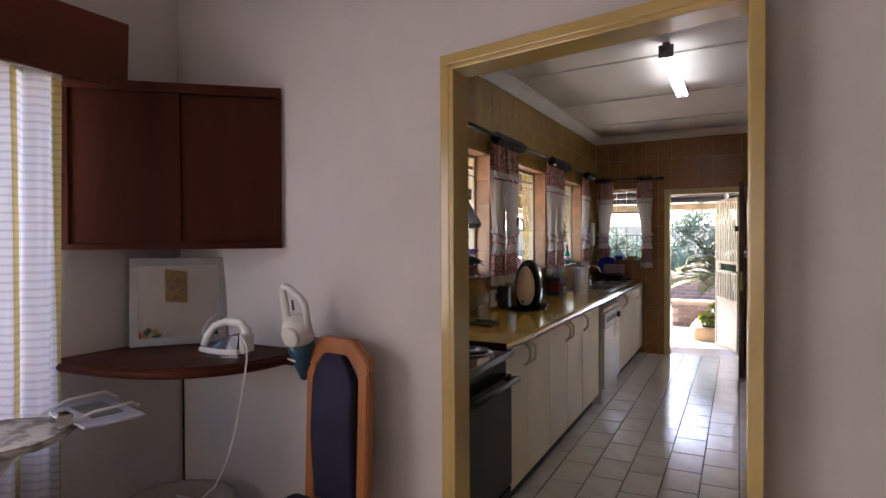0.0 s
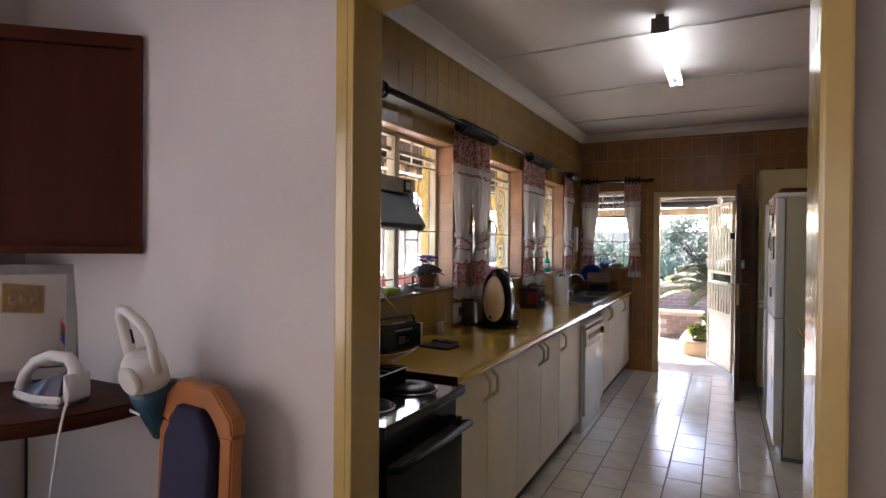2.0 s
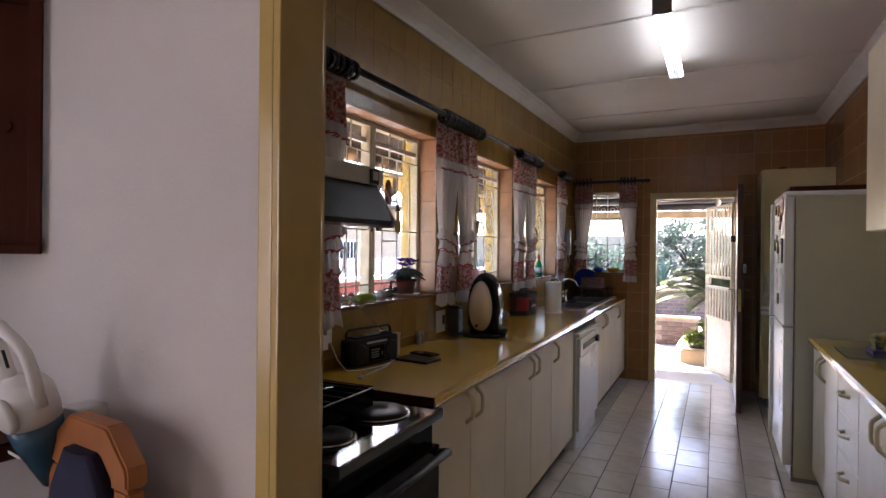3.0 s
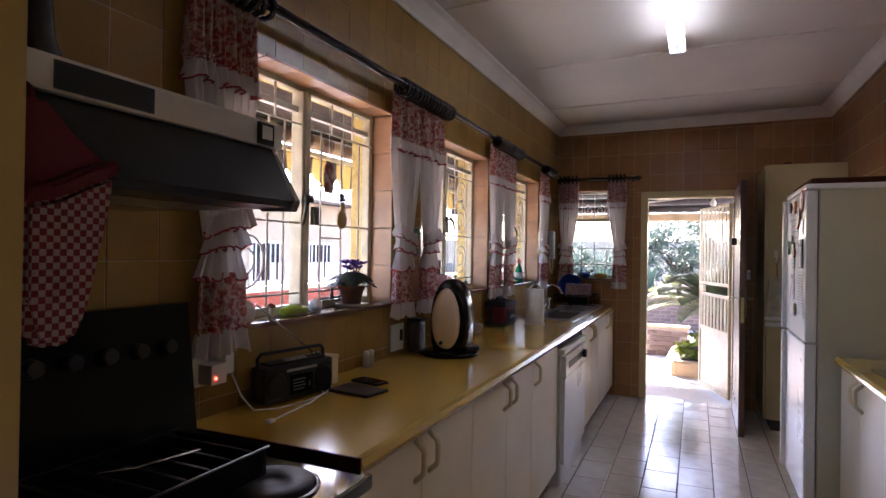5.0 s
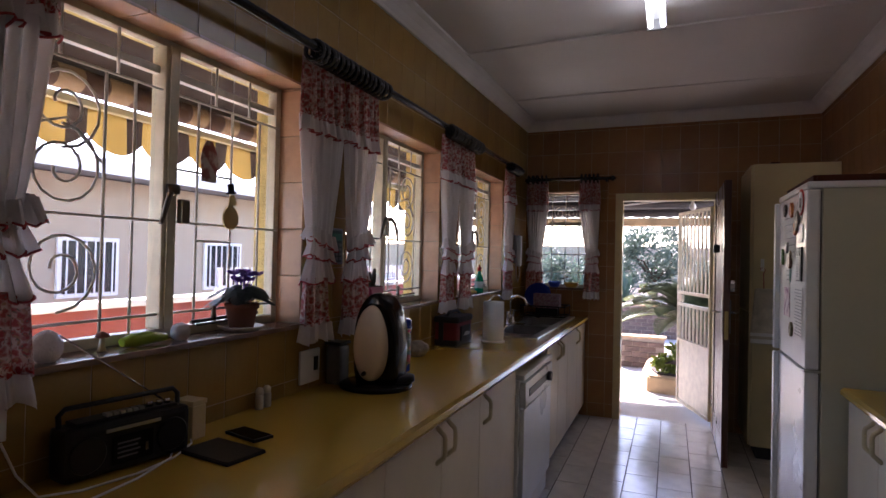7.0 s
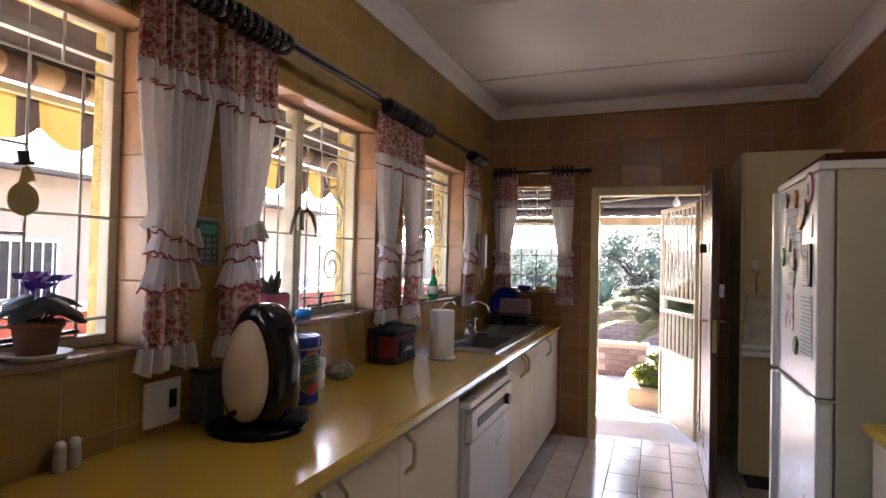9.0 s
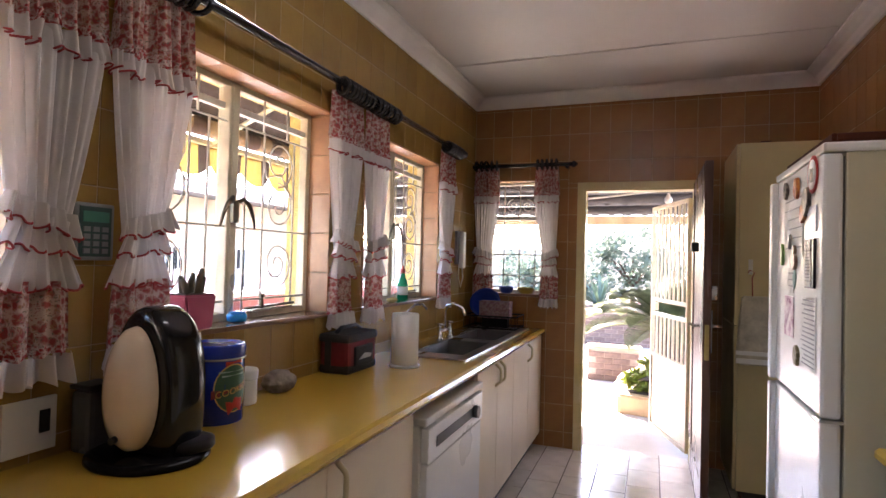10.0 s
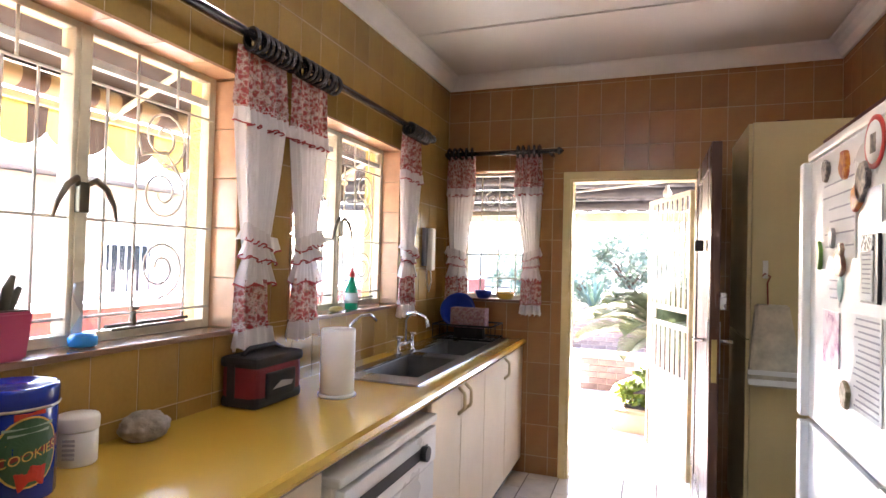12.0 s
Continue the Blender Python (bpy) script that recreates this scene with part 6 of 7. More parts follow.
so_ = thing("toadstool_ornament", "tiny toadstool ornament on the window sill", "ornament", (-0.06, 1.55, SILL))
part("stem", lathe([(0.012, 0), (0.008, 0.01), (0.006, 0.035)], 12), HANDLE, so_)
part("cap", lathe([(0.001, 0.033), (0.018, 0.036), (0.014, 0.046), (0.001, 0.052)], 14), TERRA, so_)
# two flat window ornaments, plain shapes
b_ = prism([(-0.03, -0.06), (0.03, -0.06), (0.035, -0.01), (0.04, 0.02), (0.025, 0.05), (0.012, 0.075), (-0.015, 0.075), (-0.028, 0.05), (-0.04, 0.015), (-0.033, -0.02)], 0, -0.002, 0.002)
o = solid("window_ornament", b_, mat("dull_red_felt", (0.25, 0.07, 0.055), 0.9, second=(0.45, 0.36, 0.30), mix=0.15, scale=28), "flat red and cream hanging ornament in the window", "ornament", "window ornaments")
o.matrix_basis = pose(-0.096, 1.945, 1.74)
b_ = prism([(0.038 * math.cos(a), -0.022 + 0.040 * math.sin(a)) for a in (math.pi * (0.72 + 1.56 * i / 14) for i in range(15))] + [(0.006, 0.02), (0.03, 0.028), (0.012, 0.06), (-0.006, 0.055), (-0.012, 0.02)], 0, -0.002, 0.002)
o = solid("window_ornament", b_, mat("ochre_felt", (0.50, 0.36, 0.14), 0.9), "flat rounded ochre hanging ornament in the window", "ornament", "window ornaments")
o.matrix_basis = pose(-0.096, 2.05, 1.59)
hat = prism([(-0.024, 0.058), (0.024, 0.066), (0.022, 0.074), (0.012, 0.073), (0.008, 0.098), (-0.018, 0.094), (-0.013, 0.068), (-0.025, 0.065)], 0, -0.0025, 0.0025)
part("hat", hat, BLACKP, o, "black felt hat shape")
for y, zt in ((1.945, 1.812), (2.05, 1.645)):
    solid("hanging_thread", bar([(-0.0962, y, zt), (-0.0965, y, 2.05)], 0.0008, 4), PAPER, "thin thread that holds a window ornament", "thread")
pp = thing("cactus_pot", "small cactus in a square raspberry plastic pot", "potted plant", (-0.04, 2.94, SILL))
part("pot", prism([(-0.055, 0.0), (0.055, 0.0), (0.07, 0.115), (-0.07, 0.115)], 0, -0.05, 0.05, bevel=0.006), PINKPOT, pp)
part("soil", cube(-0.04, 0.04, -0.06, 0.06, 0.112, 0.118), SOIL, pp)
for dx, dy, hh, ln in ((0.0, 0.0, 0.07, 0.012), (0.01, 0.022, 0.085, 0.02), (-0.012, -0.02, 0.06, -0.012), (0.012, -0.028, 0.05, -0.02), (0.0, 0.04, 0.055, 0.025)):
    part("stem", bar([(dx, dy, 0.115), (dx, dy + ln * 0.4, 0.115 + hh * 0.6), (dx, dy + ln, 0.115 + hh)], [0.011, 0.012, 0.006], 8), mat("grey_cactus", (0.09, 0.08, 0.06), 0.8), pp)
hg = thing("hourglass_timer", "glass egg timer with blue liquid on the window sill", "egg timer", (-0.05, 3.185, SILL))
GLASSY = clear_glass("timer_glass", (0.80, 0.83, 0.88))
part("glass_bulb", lathe([(0.030, 0.0), (0.034, 0.03), (0.02, 0.065), (0.006, 0.09), (0.018, 0.115), (0.030, 0.145), (0.026, 0.175), (0.001, 0.182)], 20), GLASSY, hg)
part("liquid", lathe([(0.028, 0.002), (0.036, 0.006), (0.037, 0.026), (0.028, 0.038), (0.001, 0.04)], 20), mat("bright_blue_liquid", (0.02, 0.30, 0.75), 0.1), hg)
sb = thing("soap_bottle", "clear bottle of green washing-up liquid with a red cap", "bottle", (-0.035, 4.66, SILL))
part("bottle", lathe([(0.030, 0), (0.034, 0.006), (0.034, 0.09), (0.026, 0.12), (0.012, 0.15), (0.012, 0.165)], 20), TEALGEL, sb)
part("cap", lathe([(0.014, 0.1655), (0.014, 0.19), (0.006, 0.198), (0.006, 0.21), (0.001, 0.211)], 14), RED, sb)
part("label", lathe([(0.0345, 0.035), (0.0347, 0.05), (0.0345, 0.085)], 20), mat("pale_label", (0.55, 0.62, 0.6), 0.5), sb)
lump("sponge", (0.030, 0.045, 0.014), mat("yellow_sponge", (0.55, 0.42, 0.16), 0.9, fine=200, bump=0.5), "pale yellow sponge on the window sill", "sponge", (-0.03, 4.50, SILL), 0, 0.05, 6)

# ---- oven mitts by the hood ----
MITT = mat("shaded_red_gingham", (0.6, 0.5, 0.48), 0.9, fine=220, bump=0.3)
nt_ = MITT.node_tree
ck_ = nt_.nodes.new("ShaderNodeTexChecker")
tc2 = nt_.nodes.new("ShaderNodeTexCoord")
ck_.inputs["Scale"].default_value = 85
# both check colours are darkened to hold the shade the mitt hangs in
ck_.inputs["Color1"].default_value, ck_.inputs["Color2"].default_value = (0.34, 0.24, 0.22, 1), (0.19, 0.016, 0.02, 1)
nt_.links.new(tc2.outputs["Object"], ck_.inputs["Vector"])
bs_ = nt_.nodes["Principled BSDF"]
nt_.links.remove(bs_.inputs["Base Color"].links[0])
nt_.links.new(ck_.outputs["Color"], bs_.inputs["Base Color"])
MITT2 = mat("dark_red_cotton", (0.15, 0.013, 0.016), 0.9, fine=200, bump=0.3)
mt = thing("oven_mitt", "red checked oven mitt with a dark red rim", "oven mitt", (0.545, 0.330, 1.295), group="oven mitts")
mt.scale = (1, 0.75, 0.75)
part("mitt", prism([(0.168, 0.325), (0.163, 0.27), (0.140, 0.16), (0.118, 0.06), (0.095, 0.012), (0.055, 0.0), (0.018, 0.014), (0.0, 0.08), (-0.004, 0.255), (0.05, 0.268), (0.11, 0.30)], 0, 0.0, 0.040, bevel=0.012), MITT, mt, "red and white checked cotton, darkened for shade")
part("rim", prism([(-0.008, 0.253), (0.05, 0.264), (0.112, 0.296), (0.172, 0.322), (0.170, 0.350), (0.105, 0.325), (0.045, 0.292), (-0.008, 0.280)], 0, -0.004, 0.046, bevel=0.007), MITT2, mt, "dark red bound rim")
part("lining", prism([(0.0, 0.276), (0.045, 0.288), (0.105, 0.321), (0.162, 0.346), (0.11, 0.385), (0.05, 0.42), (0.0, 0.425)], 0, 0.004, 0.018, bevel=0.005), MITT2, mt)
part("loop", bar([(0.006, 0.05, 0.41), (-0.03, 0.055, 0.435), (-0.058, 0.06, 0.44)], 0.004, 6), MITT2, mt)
mt = thing("oven_mitt", "dark red oven mitt hanging behind the checked one", "oven mitt", (0.505, 0.325, 1.33), group="oven mitts")
part("mitt", prism([(0.12, 0.25), (0.115, 0.16), (0.09, 0.05), (0.05, 0.0), (0.01, 0.02), (0.0, 0.10), (0.0, 0.28), (0.06, 0.31)], 0, 0.0, 0.026, bevel=0.009), MITT2, mt)
part("loop", bar([(0.01, 0.05, 0.29), (-0.005, 0.06, 0.32), (-0.018, 0.06, 0.33)], 0.004, 6), MITT2, mt)

# ---- things on the refrigerator door and the tall cupboard ----
FX = 1.8885


def fridge_item(name, y, z, w, h, material, label, category, bm=None, t=0.004):
    o = solid(name, bm or cube(-t, 0.0, -w / 2, w / 2, -h / 2, h / 2, bevel=min(0.001, t / 3)), material, label, category, "things on the refrigerator door")
    o.matrix_basis = pose(FX, y, z)
    return o


BROWNMAG = mat("brown_ceramic_magnet", (0.14, 0.06, 0.035), 0.4, second=(0.4, 0.3, 0.2), mix=0.2, scale=40)
ORANGEMAG = mat("orange_magnet", (0.55, 0.20, 0.02), 0.4, second=(0.3, 0.05, 0.02), mix=0.2, scale=50)
DARKMAG = mat("dark_magnet", (0.05, 0.04, 0.04), 0.4, second=(0.3, 0.25, 0.2), mix=0.2, scale=50)
PHOTO = mat("pink_photograph", (0.42, 0.18, 0.30), 0.3, second=(0.75, 0.62, 0.66), mix=0.15, scale=24)


def blob(rx, rz, n=14, seed=0, t=0.012):
    r_ = random.Random(seed)
    return prism([(rx * math.cos(2 * math.pi * i / n) * r_.uniform(0.75, 1.1), rz * math.sin(2 * math.pi * i / n) * r_.uniform(0.75, 1.1)) for i in range(n)], 0, -t, 0.0, bevel=0.002)


fridge_item("magnet", 3.97, 1.735, 0.05, 0.07, DARKMAG, "dark oval picture magnet on the refrigerator", "magnet", blob(0.030, 0.036, 14, 1))
fridge_item("magnet", 3.80, 1.725, 0.05, 0.07, ORANGEMAG, "orange and brown shaped magnet", "magnet", blob(0.032, 0.045, 12, 2))
fridge_item("magnet", 3.70, 1.63, 0.05, 0.07, ORANGEMAG, "rust orange shaped magnet on the refrigerator", "magnet", blob(0.036, 0.036, 10, 3))
fridge_item("magnet", 3.66, 1.665, 0.05, 0.07, DARKMAG, "dark shaped magnet on the refrigerator door", "magnet", blob(0.045, 0.050, 9, 4))
o = fridge_item("round_sign", 3.595, 1.745, 0.1, 0.1, RED, "round red-rimmed sign magnet", "magnet", lathe([(0.001, 0.0), (0.062, 0.0), (0.062, 0.004), (0.052, 0.0045), (0.001, 0.0045)], 28))
o.matrix_basis = pose(FX, 3.595, 1.745, 0, -90, 0)
ps = part("sign_face", lathe([(0.001, 0.0046), (0.050, 0.0047), (0.050, 0.0055), (0.001, 0.0055)], 28), PAPER, o)
ps = part("sign_mark", cube(-0.025, 0.02, -0.018, 0.018, 0.0056, 0.0062), DARKMAG, o)
fridge_item("magnet", 4.025, 1.49, 0.03, 0.08, mat("green_magnet", (0.10, 0.26, 0.04), 0.4), "green leaf-shaped magnet on the refrigerator", "magnet", blob(0.018, 0.045, 10, 5))
fridge_item("magnet", 3.83, 1.465, 0.05, 0.06, BROWNMAG, "brown heart-shaped magnet on the refrigerator", "magnet", blob(0.040, 0.034, 10, 6))
fridge_item("magnet", 3.82, 1.505, 0.03, 0.03, BROWNMAG, "small brown round magnet", "magnet", blob(0.02, 0.02, 12, 7))
fridge_item("magnet", 3.90, 1.54, 0.03, 0.06, GREYPL, "small grey figure-shaped magnet", "magnet", blob(0.020, 0.034, 9, 8))
fridge_item("magnet", 3.775, 1.13, 0.06, 0.08, mat("khaki_magnet", (0.16, 0.13, 0.05), 0.5, second=(0.35, 0.3, 0.2), mix=0.2, scale=50), "khaki pear-shaped magnet on the refrigerator", "magnet", blob(0.034, 0.042, 9, 9))


def sheet_of_paper(y, z, w, h, lines, label, cols=1):
    o = solid("paper_note", cube(-0.0012, 0.0, -w / 2, w / 2, -h / 2, h / 2), PAPER, label, "paper", "things on the refrigerator door")
    o.matrix_basis = pose(FX - 0.0006, y, z)
    r_ = random.Random(int(y * 1000))
    for k in range(lines):
        zz = h / 2 - h * (k + 0.8) / (lines + 0.8)
        a = -w / 2 + 0.012
        b = w / 2 - 0.012 - r_.uniform(0, w * 0.25)
        part("print_line", cube(-0.0020, -0.0013, a, b, zz - 0.0022, zz + 0.0022), PRINTINK, o)
    return o


sheet_of_paper(3.87, 1.60, 0.30, 0.24, 6, "white calendar page held by magnets")
sheet_of_paper(3.64, 1.225, 0.20, 0.24, 15, "white printed letter held by a magnet")
sheet_of_paper(3.90, 1.395, 0.10, 0.09, 3, "small white note held by a magnet")
fridge_item("photograph", 3.92, 1.26, 0.15, 0.15, PHOTO, "pink photograph on the refrigerator door", "photograph", t=0.002)
fridge_item("blue_card", 3.60, 1.60, 0.11, 0.085, LILAC, "pale blue card on the refrigerator door", "card", t=0.003)
nb_ = fridge_item("note_pad", 3.605, 1.455, 0.11, 0.16, BLACKP, "note pad clipped on a black magnetic board", "note pad", t=0.008)
part("page", cube(-0.0105, -0.0082, -0.03, 0.05, -0.075, 0.04), PAPER, nb_)
part("header", cube(-0.0105, -0.0082, -0.03, 0.05, 0.042, 0.076), mat("patterned_header", (0.5, 0.5, 0.5), 0.5, second=(0.02, 0.02, 0.02), mix=0.1, scale=90), nb_)
for k in range(9):
    part("print_line", cube(-0.0112, -0.0106, -0.02, 0.035, 0.030 - 0.011 * k, 0.033 - 0.011 * k), PRINTINK, nb_)
fridge_item("teal_note", 3.84, 1.40, 0.05, 0.07, mat("teal_paper", (0.35, 0.55, 0.52), 0.6), "teal tassel-shaped note on the refrigerator", "note", blob(0.026, 0.036, 10, 12, 0.003))

# packet in a clear bag that hangs beside the tall cupboard
hb = thing("hanging_bag", "clear bag of folded linen hanging on a hook", "bag", (1.995, 5.315, 0.86))
LINEN = mat("folded_linen", (0.58, 0.53, 0.42), 0.7, vary=0.2, scale=12, bump=0.2)
part("bag", prism([(-0.115, 0.02), (-0.10, 0.0), (0.10, 0.0), (0.115, 0.02), (0.09, 0.25), (0.06, 0.41), (-0.085, 0.41), (-0.10, 0.25)], 1, -0.045, 0.018, bevel=0.008), LINEN, hb)
part("fold", cube(-0.12, 0.12, -0.052, -0.046, 0.06, 0.085, bevel=0.002), PAPER, hb)
part("fold", cube(-0.118, 0.118, -0.053, -0.046, 0.01, 0.04, bevel=0.002), PAPER, hb)
part("hook", bar([(-0.03, -0.02, 0.40), (-0.034, -0.02, 0.52), (-0.02, -0.02, 0.55), (-0.045, -0.012, 0.565), (-0.055, -0.01, 0.55)], 0.004, 6), mat("red_wire", (0.30, 0.05, 0.03), 0.4), hb)
sm = thing("small_box", "small dark box lying on the tall cupboard", "box", (2.02, 5.45, 2.201))
part("body", cube(0, 0.06, 0, 0.12, 0, 0.03, bevel=0.004), DARKWOOD, sm)

# right-hand worktop
pk = thing("food_packet", "open yellow food packet on the worktop", "packet", (2.30, 2.95, TOP))
part("packet", prism([(-0.05, 0), (0.06, 0), (0.075, 0.11), (0.03, 0.12), (-0.06, 0.10)], 1, -0.06, 0.06, bevel=0.006), mat("yellow_packet", (0.55, 0.48, 0.03), 0.3, second=(0.05, 0.06, 0.15), mix=0.15, scale=25), pk)
part("tray", cube(-0.07, 0.08, -0.08, 0.08, 0.0, 0.03, bevel=0.006), mat("purple_tray", (0.06, 0.03, 0.18), 0.3), pk)
solid("glass_board", cube(2.10, 2.40, 2.75, 3.12, TOP + 0.0005, TOP + 0.006, bevel=0.002), mat("grey_glass_board", (0.16, 0.20, 0.19), 0.1), "grey glass chopping board on the worktop", "chopping board")

# ---- dining corner ----
# cabinet fixed across the corner, two sliding doors
CA, CB = Vector((-0.022, 0.145, 0)), Vector((-0.645, -0.385, 0))
ex = (CA - CB).normalized()
ang = math.degrees(math.atan2(ex.y, ex.x))
cw = (CA - CB).length
cc = thing("corner_cabinet", "dark reddish wooden corner wall cabinet with sliding doors", "cabinet", (CB.x, CB.y, 1.43), ang)
Z1 = 0.655
for zz, nm in ((0.0, "bottom_board"), (Z1 - 0.03, "top_board")):
    part(nm, prism([(0.0, 0.004), (cw, 0.004), (cw * 0.5, cw * 0.46)], 2, zz, zz + 0.03), DARKWOOD, cc)
part("top_rail", cube(0.0, cw, -0.014, 0.004, Z1 - 0.035, Z1 + 0.004, bevel=0.003), DARKWOOD, cc)
part("bottom_rail", cube(0.0, cw, -0.012, 0.004, -0.002, 0.022, bevel=0.003), DARKWOOD, cc)
part("side_rail", cube(cw - 0.028, cw, -0.012, 0.004, 0.022, Z1 - 0.035, bevel=0.002), DARKWOOD, cc)
part("side_rail", cube(0.0, 0.028, -0.012, 0.004, 0.022, Z1 - 0.035, bevel=0.002), DARKWOOD, cc)
for x0, x1, y0 in ((0.028, cw * 0.52, 0.002), (cw * 0.49, cw - 0.028, 0.016)):
    d = part("sliding_door", cube(x0, x1, y0, y0 + 0.012, 0.022, Z1 - 0.035), DARKWOOD, cc)
    hx = x0 + 0.05 if x0 < 0.1 else x1 - 0.06
    part("finger_pull", bar([(hx, y0 - 0.004, Z1 * 0.48), (hx, y0 + 0.001, Z1 * 0.48)], 0.016, 14), DARKWOOD, d)

# quarter-round corner shelf
pts = [(-0.658, 0.158)]
for i in range(21):
    a = -math.pi / 2 + (math.pi / 2) * i / 20
    pts.append((-0.658 + 0.75 * max(0.0, math.cos(a)) ** 0.7, 0.158 - 0.585 * max(0.0, -math.sin(a)) ** 0.7))
csh = thing("corner_shelf", "dark wooden quarter-round corner shelf", "shelf", (0, 0, 0))
part("board", prism(pts, 2, 0.976, 1.012, bevel=0.004), DARKWOOD, csh)
part("edge_lip", bar([(x, y, 0.990) for x, y in pts[1:]], 0.017, 10), DARKWOOD, csh, "rounded dark front lip")
part("wall_batten", cube(-0.63, 0.05, 0.130, 0.1535, 0.945, 0.9755, bevel=0.003), DARKWOOD, csh)
sk_ = thing("corner_cable", "dark cable running down the corner of the wall", "cable", (0, 0, 0))
part("cable", bar([(-0.645, 0.150, 0.97), (-0.65, 0.152, 0.5), (-0.645, 0.148, 0.02)], 0.005, 6), BLACKP, sk_)

# mirror in a silver frame, leaning in the corner
mr = thing("framed_mirror", "square mirror in a silver grey frame leaning on the shelf", "mirror", (-0.48, 0.005, 1.0135), 50)
MW, MH = 0.385, 0.375
Mt = pose(0, 0, 0, -5, 0, 0)
for nm, a in (("frame", (-MW / 2, MW / 2, -0.012, 0.012, 0.0, 0.035)), ("frame", (-MW / 2, MW / 2, -0.012, 0.012, MH - 0.035, MH)), ("frame", (-MW / 2, -MW / 2 + 0.035, -0.012, 0.012, 0.035, MH - 0.035)), ("frame", (MW / 2 - 0.035, MW / 2, -0.012, 0.012, 0.035, MH - 0.035))):
    part(nm, cube(*a, bevel=0.004), SILVERFR, mr, m=Mt)
part("mirror_glass", cube(-MW / 2 + 0.03, MW / 2 - 0.03, -0.006, -0.002, 0.03, MH - 0.03), MIRROR, mr, m=Mt)
part("backing", cube(-MW / 2 + 0.004, MW / 2 - 0.004, 0.012, 0.018, 0.004, MH - 0.004), BLACKWOOD, mr, m=Mt)

# steam iron
ir = thing("steam_iron", "white and slate-blue steam iron standing on the shelf", "iron", (-0.115, -0.07, 1.013), 195)
sole = [(0.13, 0.0)] + [(0.13 - 0.21 * t, 0.052 * math.sin(min(1.0, t * 1.25) * math.pi / 2)) for t in (i / 8 for i in range(1, 9))]
outline = sole + [(x, -y) for x, y in reversed(sole[1:])]
part("soleplate", prism(outline, 2, 0.0, 0.010), STEEL, ir)
b_ = prism([(x * 0.97, y * 0.97) for x, y in outline], 2, 0.0105, 0.030, bevel=0.004)
part("skirt", b_, WHITEPL, ir)
b_ = bmesh.new()
lo = [b_.verts.new((x * 0.90, y * 0.88, 0.0305)) for x, y in outline]
hi = [b_.verts.new((x * 0.55 - 0.028, y * 0.62, 0.082 - max(0, x) * 0.22)) for x, y in outline]
b_.faces.new(lo)
b_.faces.new(list(reversed(hi)))
for k in range(len(outline)):
    b_.faces.new((lo[k], lo[(k + 1) % len(outline)], hi[(k + 1) % len(outline)], hi[k]))
part("water_tank", b_, mat("slate_blue_plastic", (0.05, 0.055, 0.095), 0.2), ir)
part("handle", bar([(-0.075, 0, 0.03), (-0.085, 0, 0.10), (-0.06, 0, 0.128), (0.0, 0, 0.132), (0.05, 0, 0.112), (0.082, 0, 0.075), (0.092, 0, 0.036)], [0.022, 0.020, 0.017, 0.015, 0.015, 0.016, 0.020], 12), WHITEPL, ir)
part("heel", cube(-0.10, -0.075, -0.038, 0.038, 0.012, 0.09, bevel=0.01), WHITEPL, ir)
cd = thing("iron_cord", "white iron cord hanging over the edge of the shelf", "cord", (0, 0, 0))
part("cord", bar([(-0.02, -0.085, 1.10), (0.03, -0.105, 1.06), (0.065, -0.14, 1.025), (0.070, -0.155, 0.97), (0.050, -0.155, 0.88), (0.005, -0.145, 0.75), (-0.06, -0.13, 0.62), (-0.13, -0.12, 0.51), (-0.22, -0.12, 0.437), (-0.34, -0.13, 0.436)], 0.0036, 6), WHITEPL, cd)
# low stool with a white cloth under the shelf
stl = thing("laundry_basket", "pale wicker laundry basket on the floor under the shelf", "basket", (-0.30, -0.16, 0.0))
part("basket", lathe([(0.17, 0.0), (0.18, 0.02), (0.21, 0.41), (0.22, 0.43), (0.20, 0.43), (0.19, 0.40), (0.17, 0.03), (0.001, 0.02)], 28), mat("pale_wicker", (0.42, 0.37, 0.30), 0.8, fine=90, bump=0.6), stl)

# hand vacuum cleaner in its wall holder
vc = thing("hand_vacuum", "white hand vacuum cleaner with a blue bowl in a wall holder", "vacuum cleaner", (0.205, 0.158, 0.925), 0)
part("holder", cube(-0.055, 0.015, -0.075, -0.001, 0.09, 0.16, bevel=0.005), WHITEPL, vc)
tilt = pose(-0.045, -0.088, 0.0, 19, 9, 0)
part("dust_bowl", bar([(0.0, 0, 0.0), (0.0, 0, 0.05), (-0.004, 0, 0.12), (-0.006, 0, 0.165)], [0.022, 0.034, 0.050, 0.054], 20), mat("petrol_blue_plastic", (0.035, 0.10, 0.16), 0.25), vc, m=tilt)
part("body", bar([(-0.006, 0, 0.166), (-0.008, 0, 0.20), (-0.008, 0, 0.235), (-0.006, 0, 0.252), (-0.005, 0, 0.258)], [0.056, 0.057, 0.054, 0.044, 0.020], 24), WHITEPL, vc, m=tilt)
part("filter_lid", bar([(0.0, -0.044, 0.205), (0.0, -0.056, 0.205), (0.0, -0.060, 0.205)], [0.040, 0.040, 0.034], 24), OFFWHITE, vc, "pale round filter lid", m=tilt)
b_ = bar([(0.044, 0, 0.215), (0.046, 0, 0.300), (0.042, 0, 0.335), (0.022, 0, 0.356), (-0.030, 0, 0.382), (-0.050, 0, 0.380), (-0.058, 0, 0.360), (-0.058, 0, 0.28), (-0.052, 0, 0.205)], [0.013, 0.013, 0.013, 0.013, 0.013, 0.014, 0.015, 0.016, 0.018], 12)
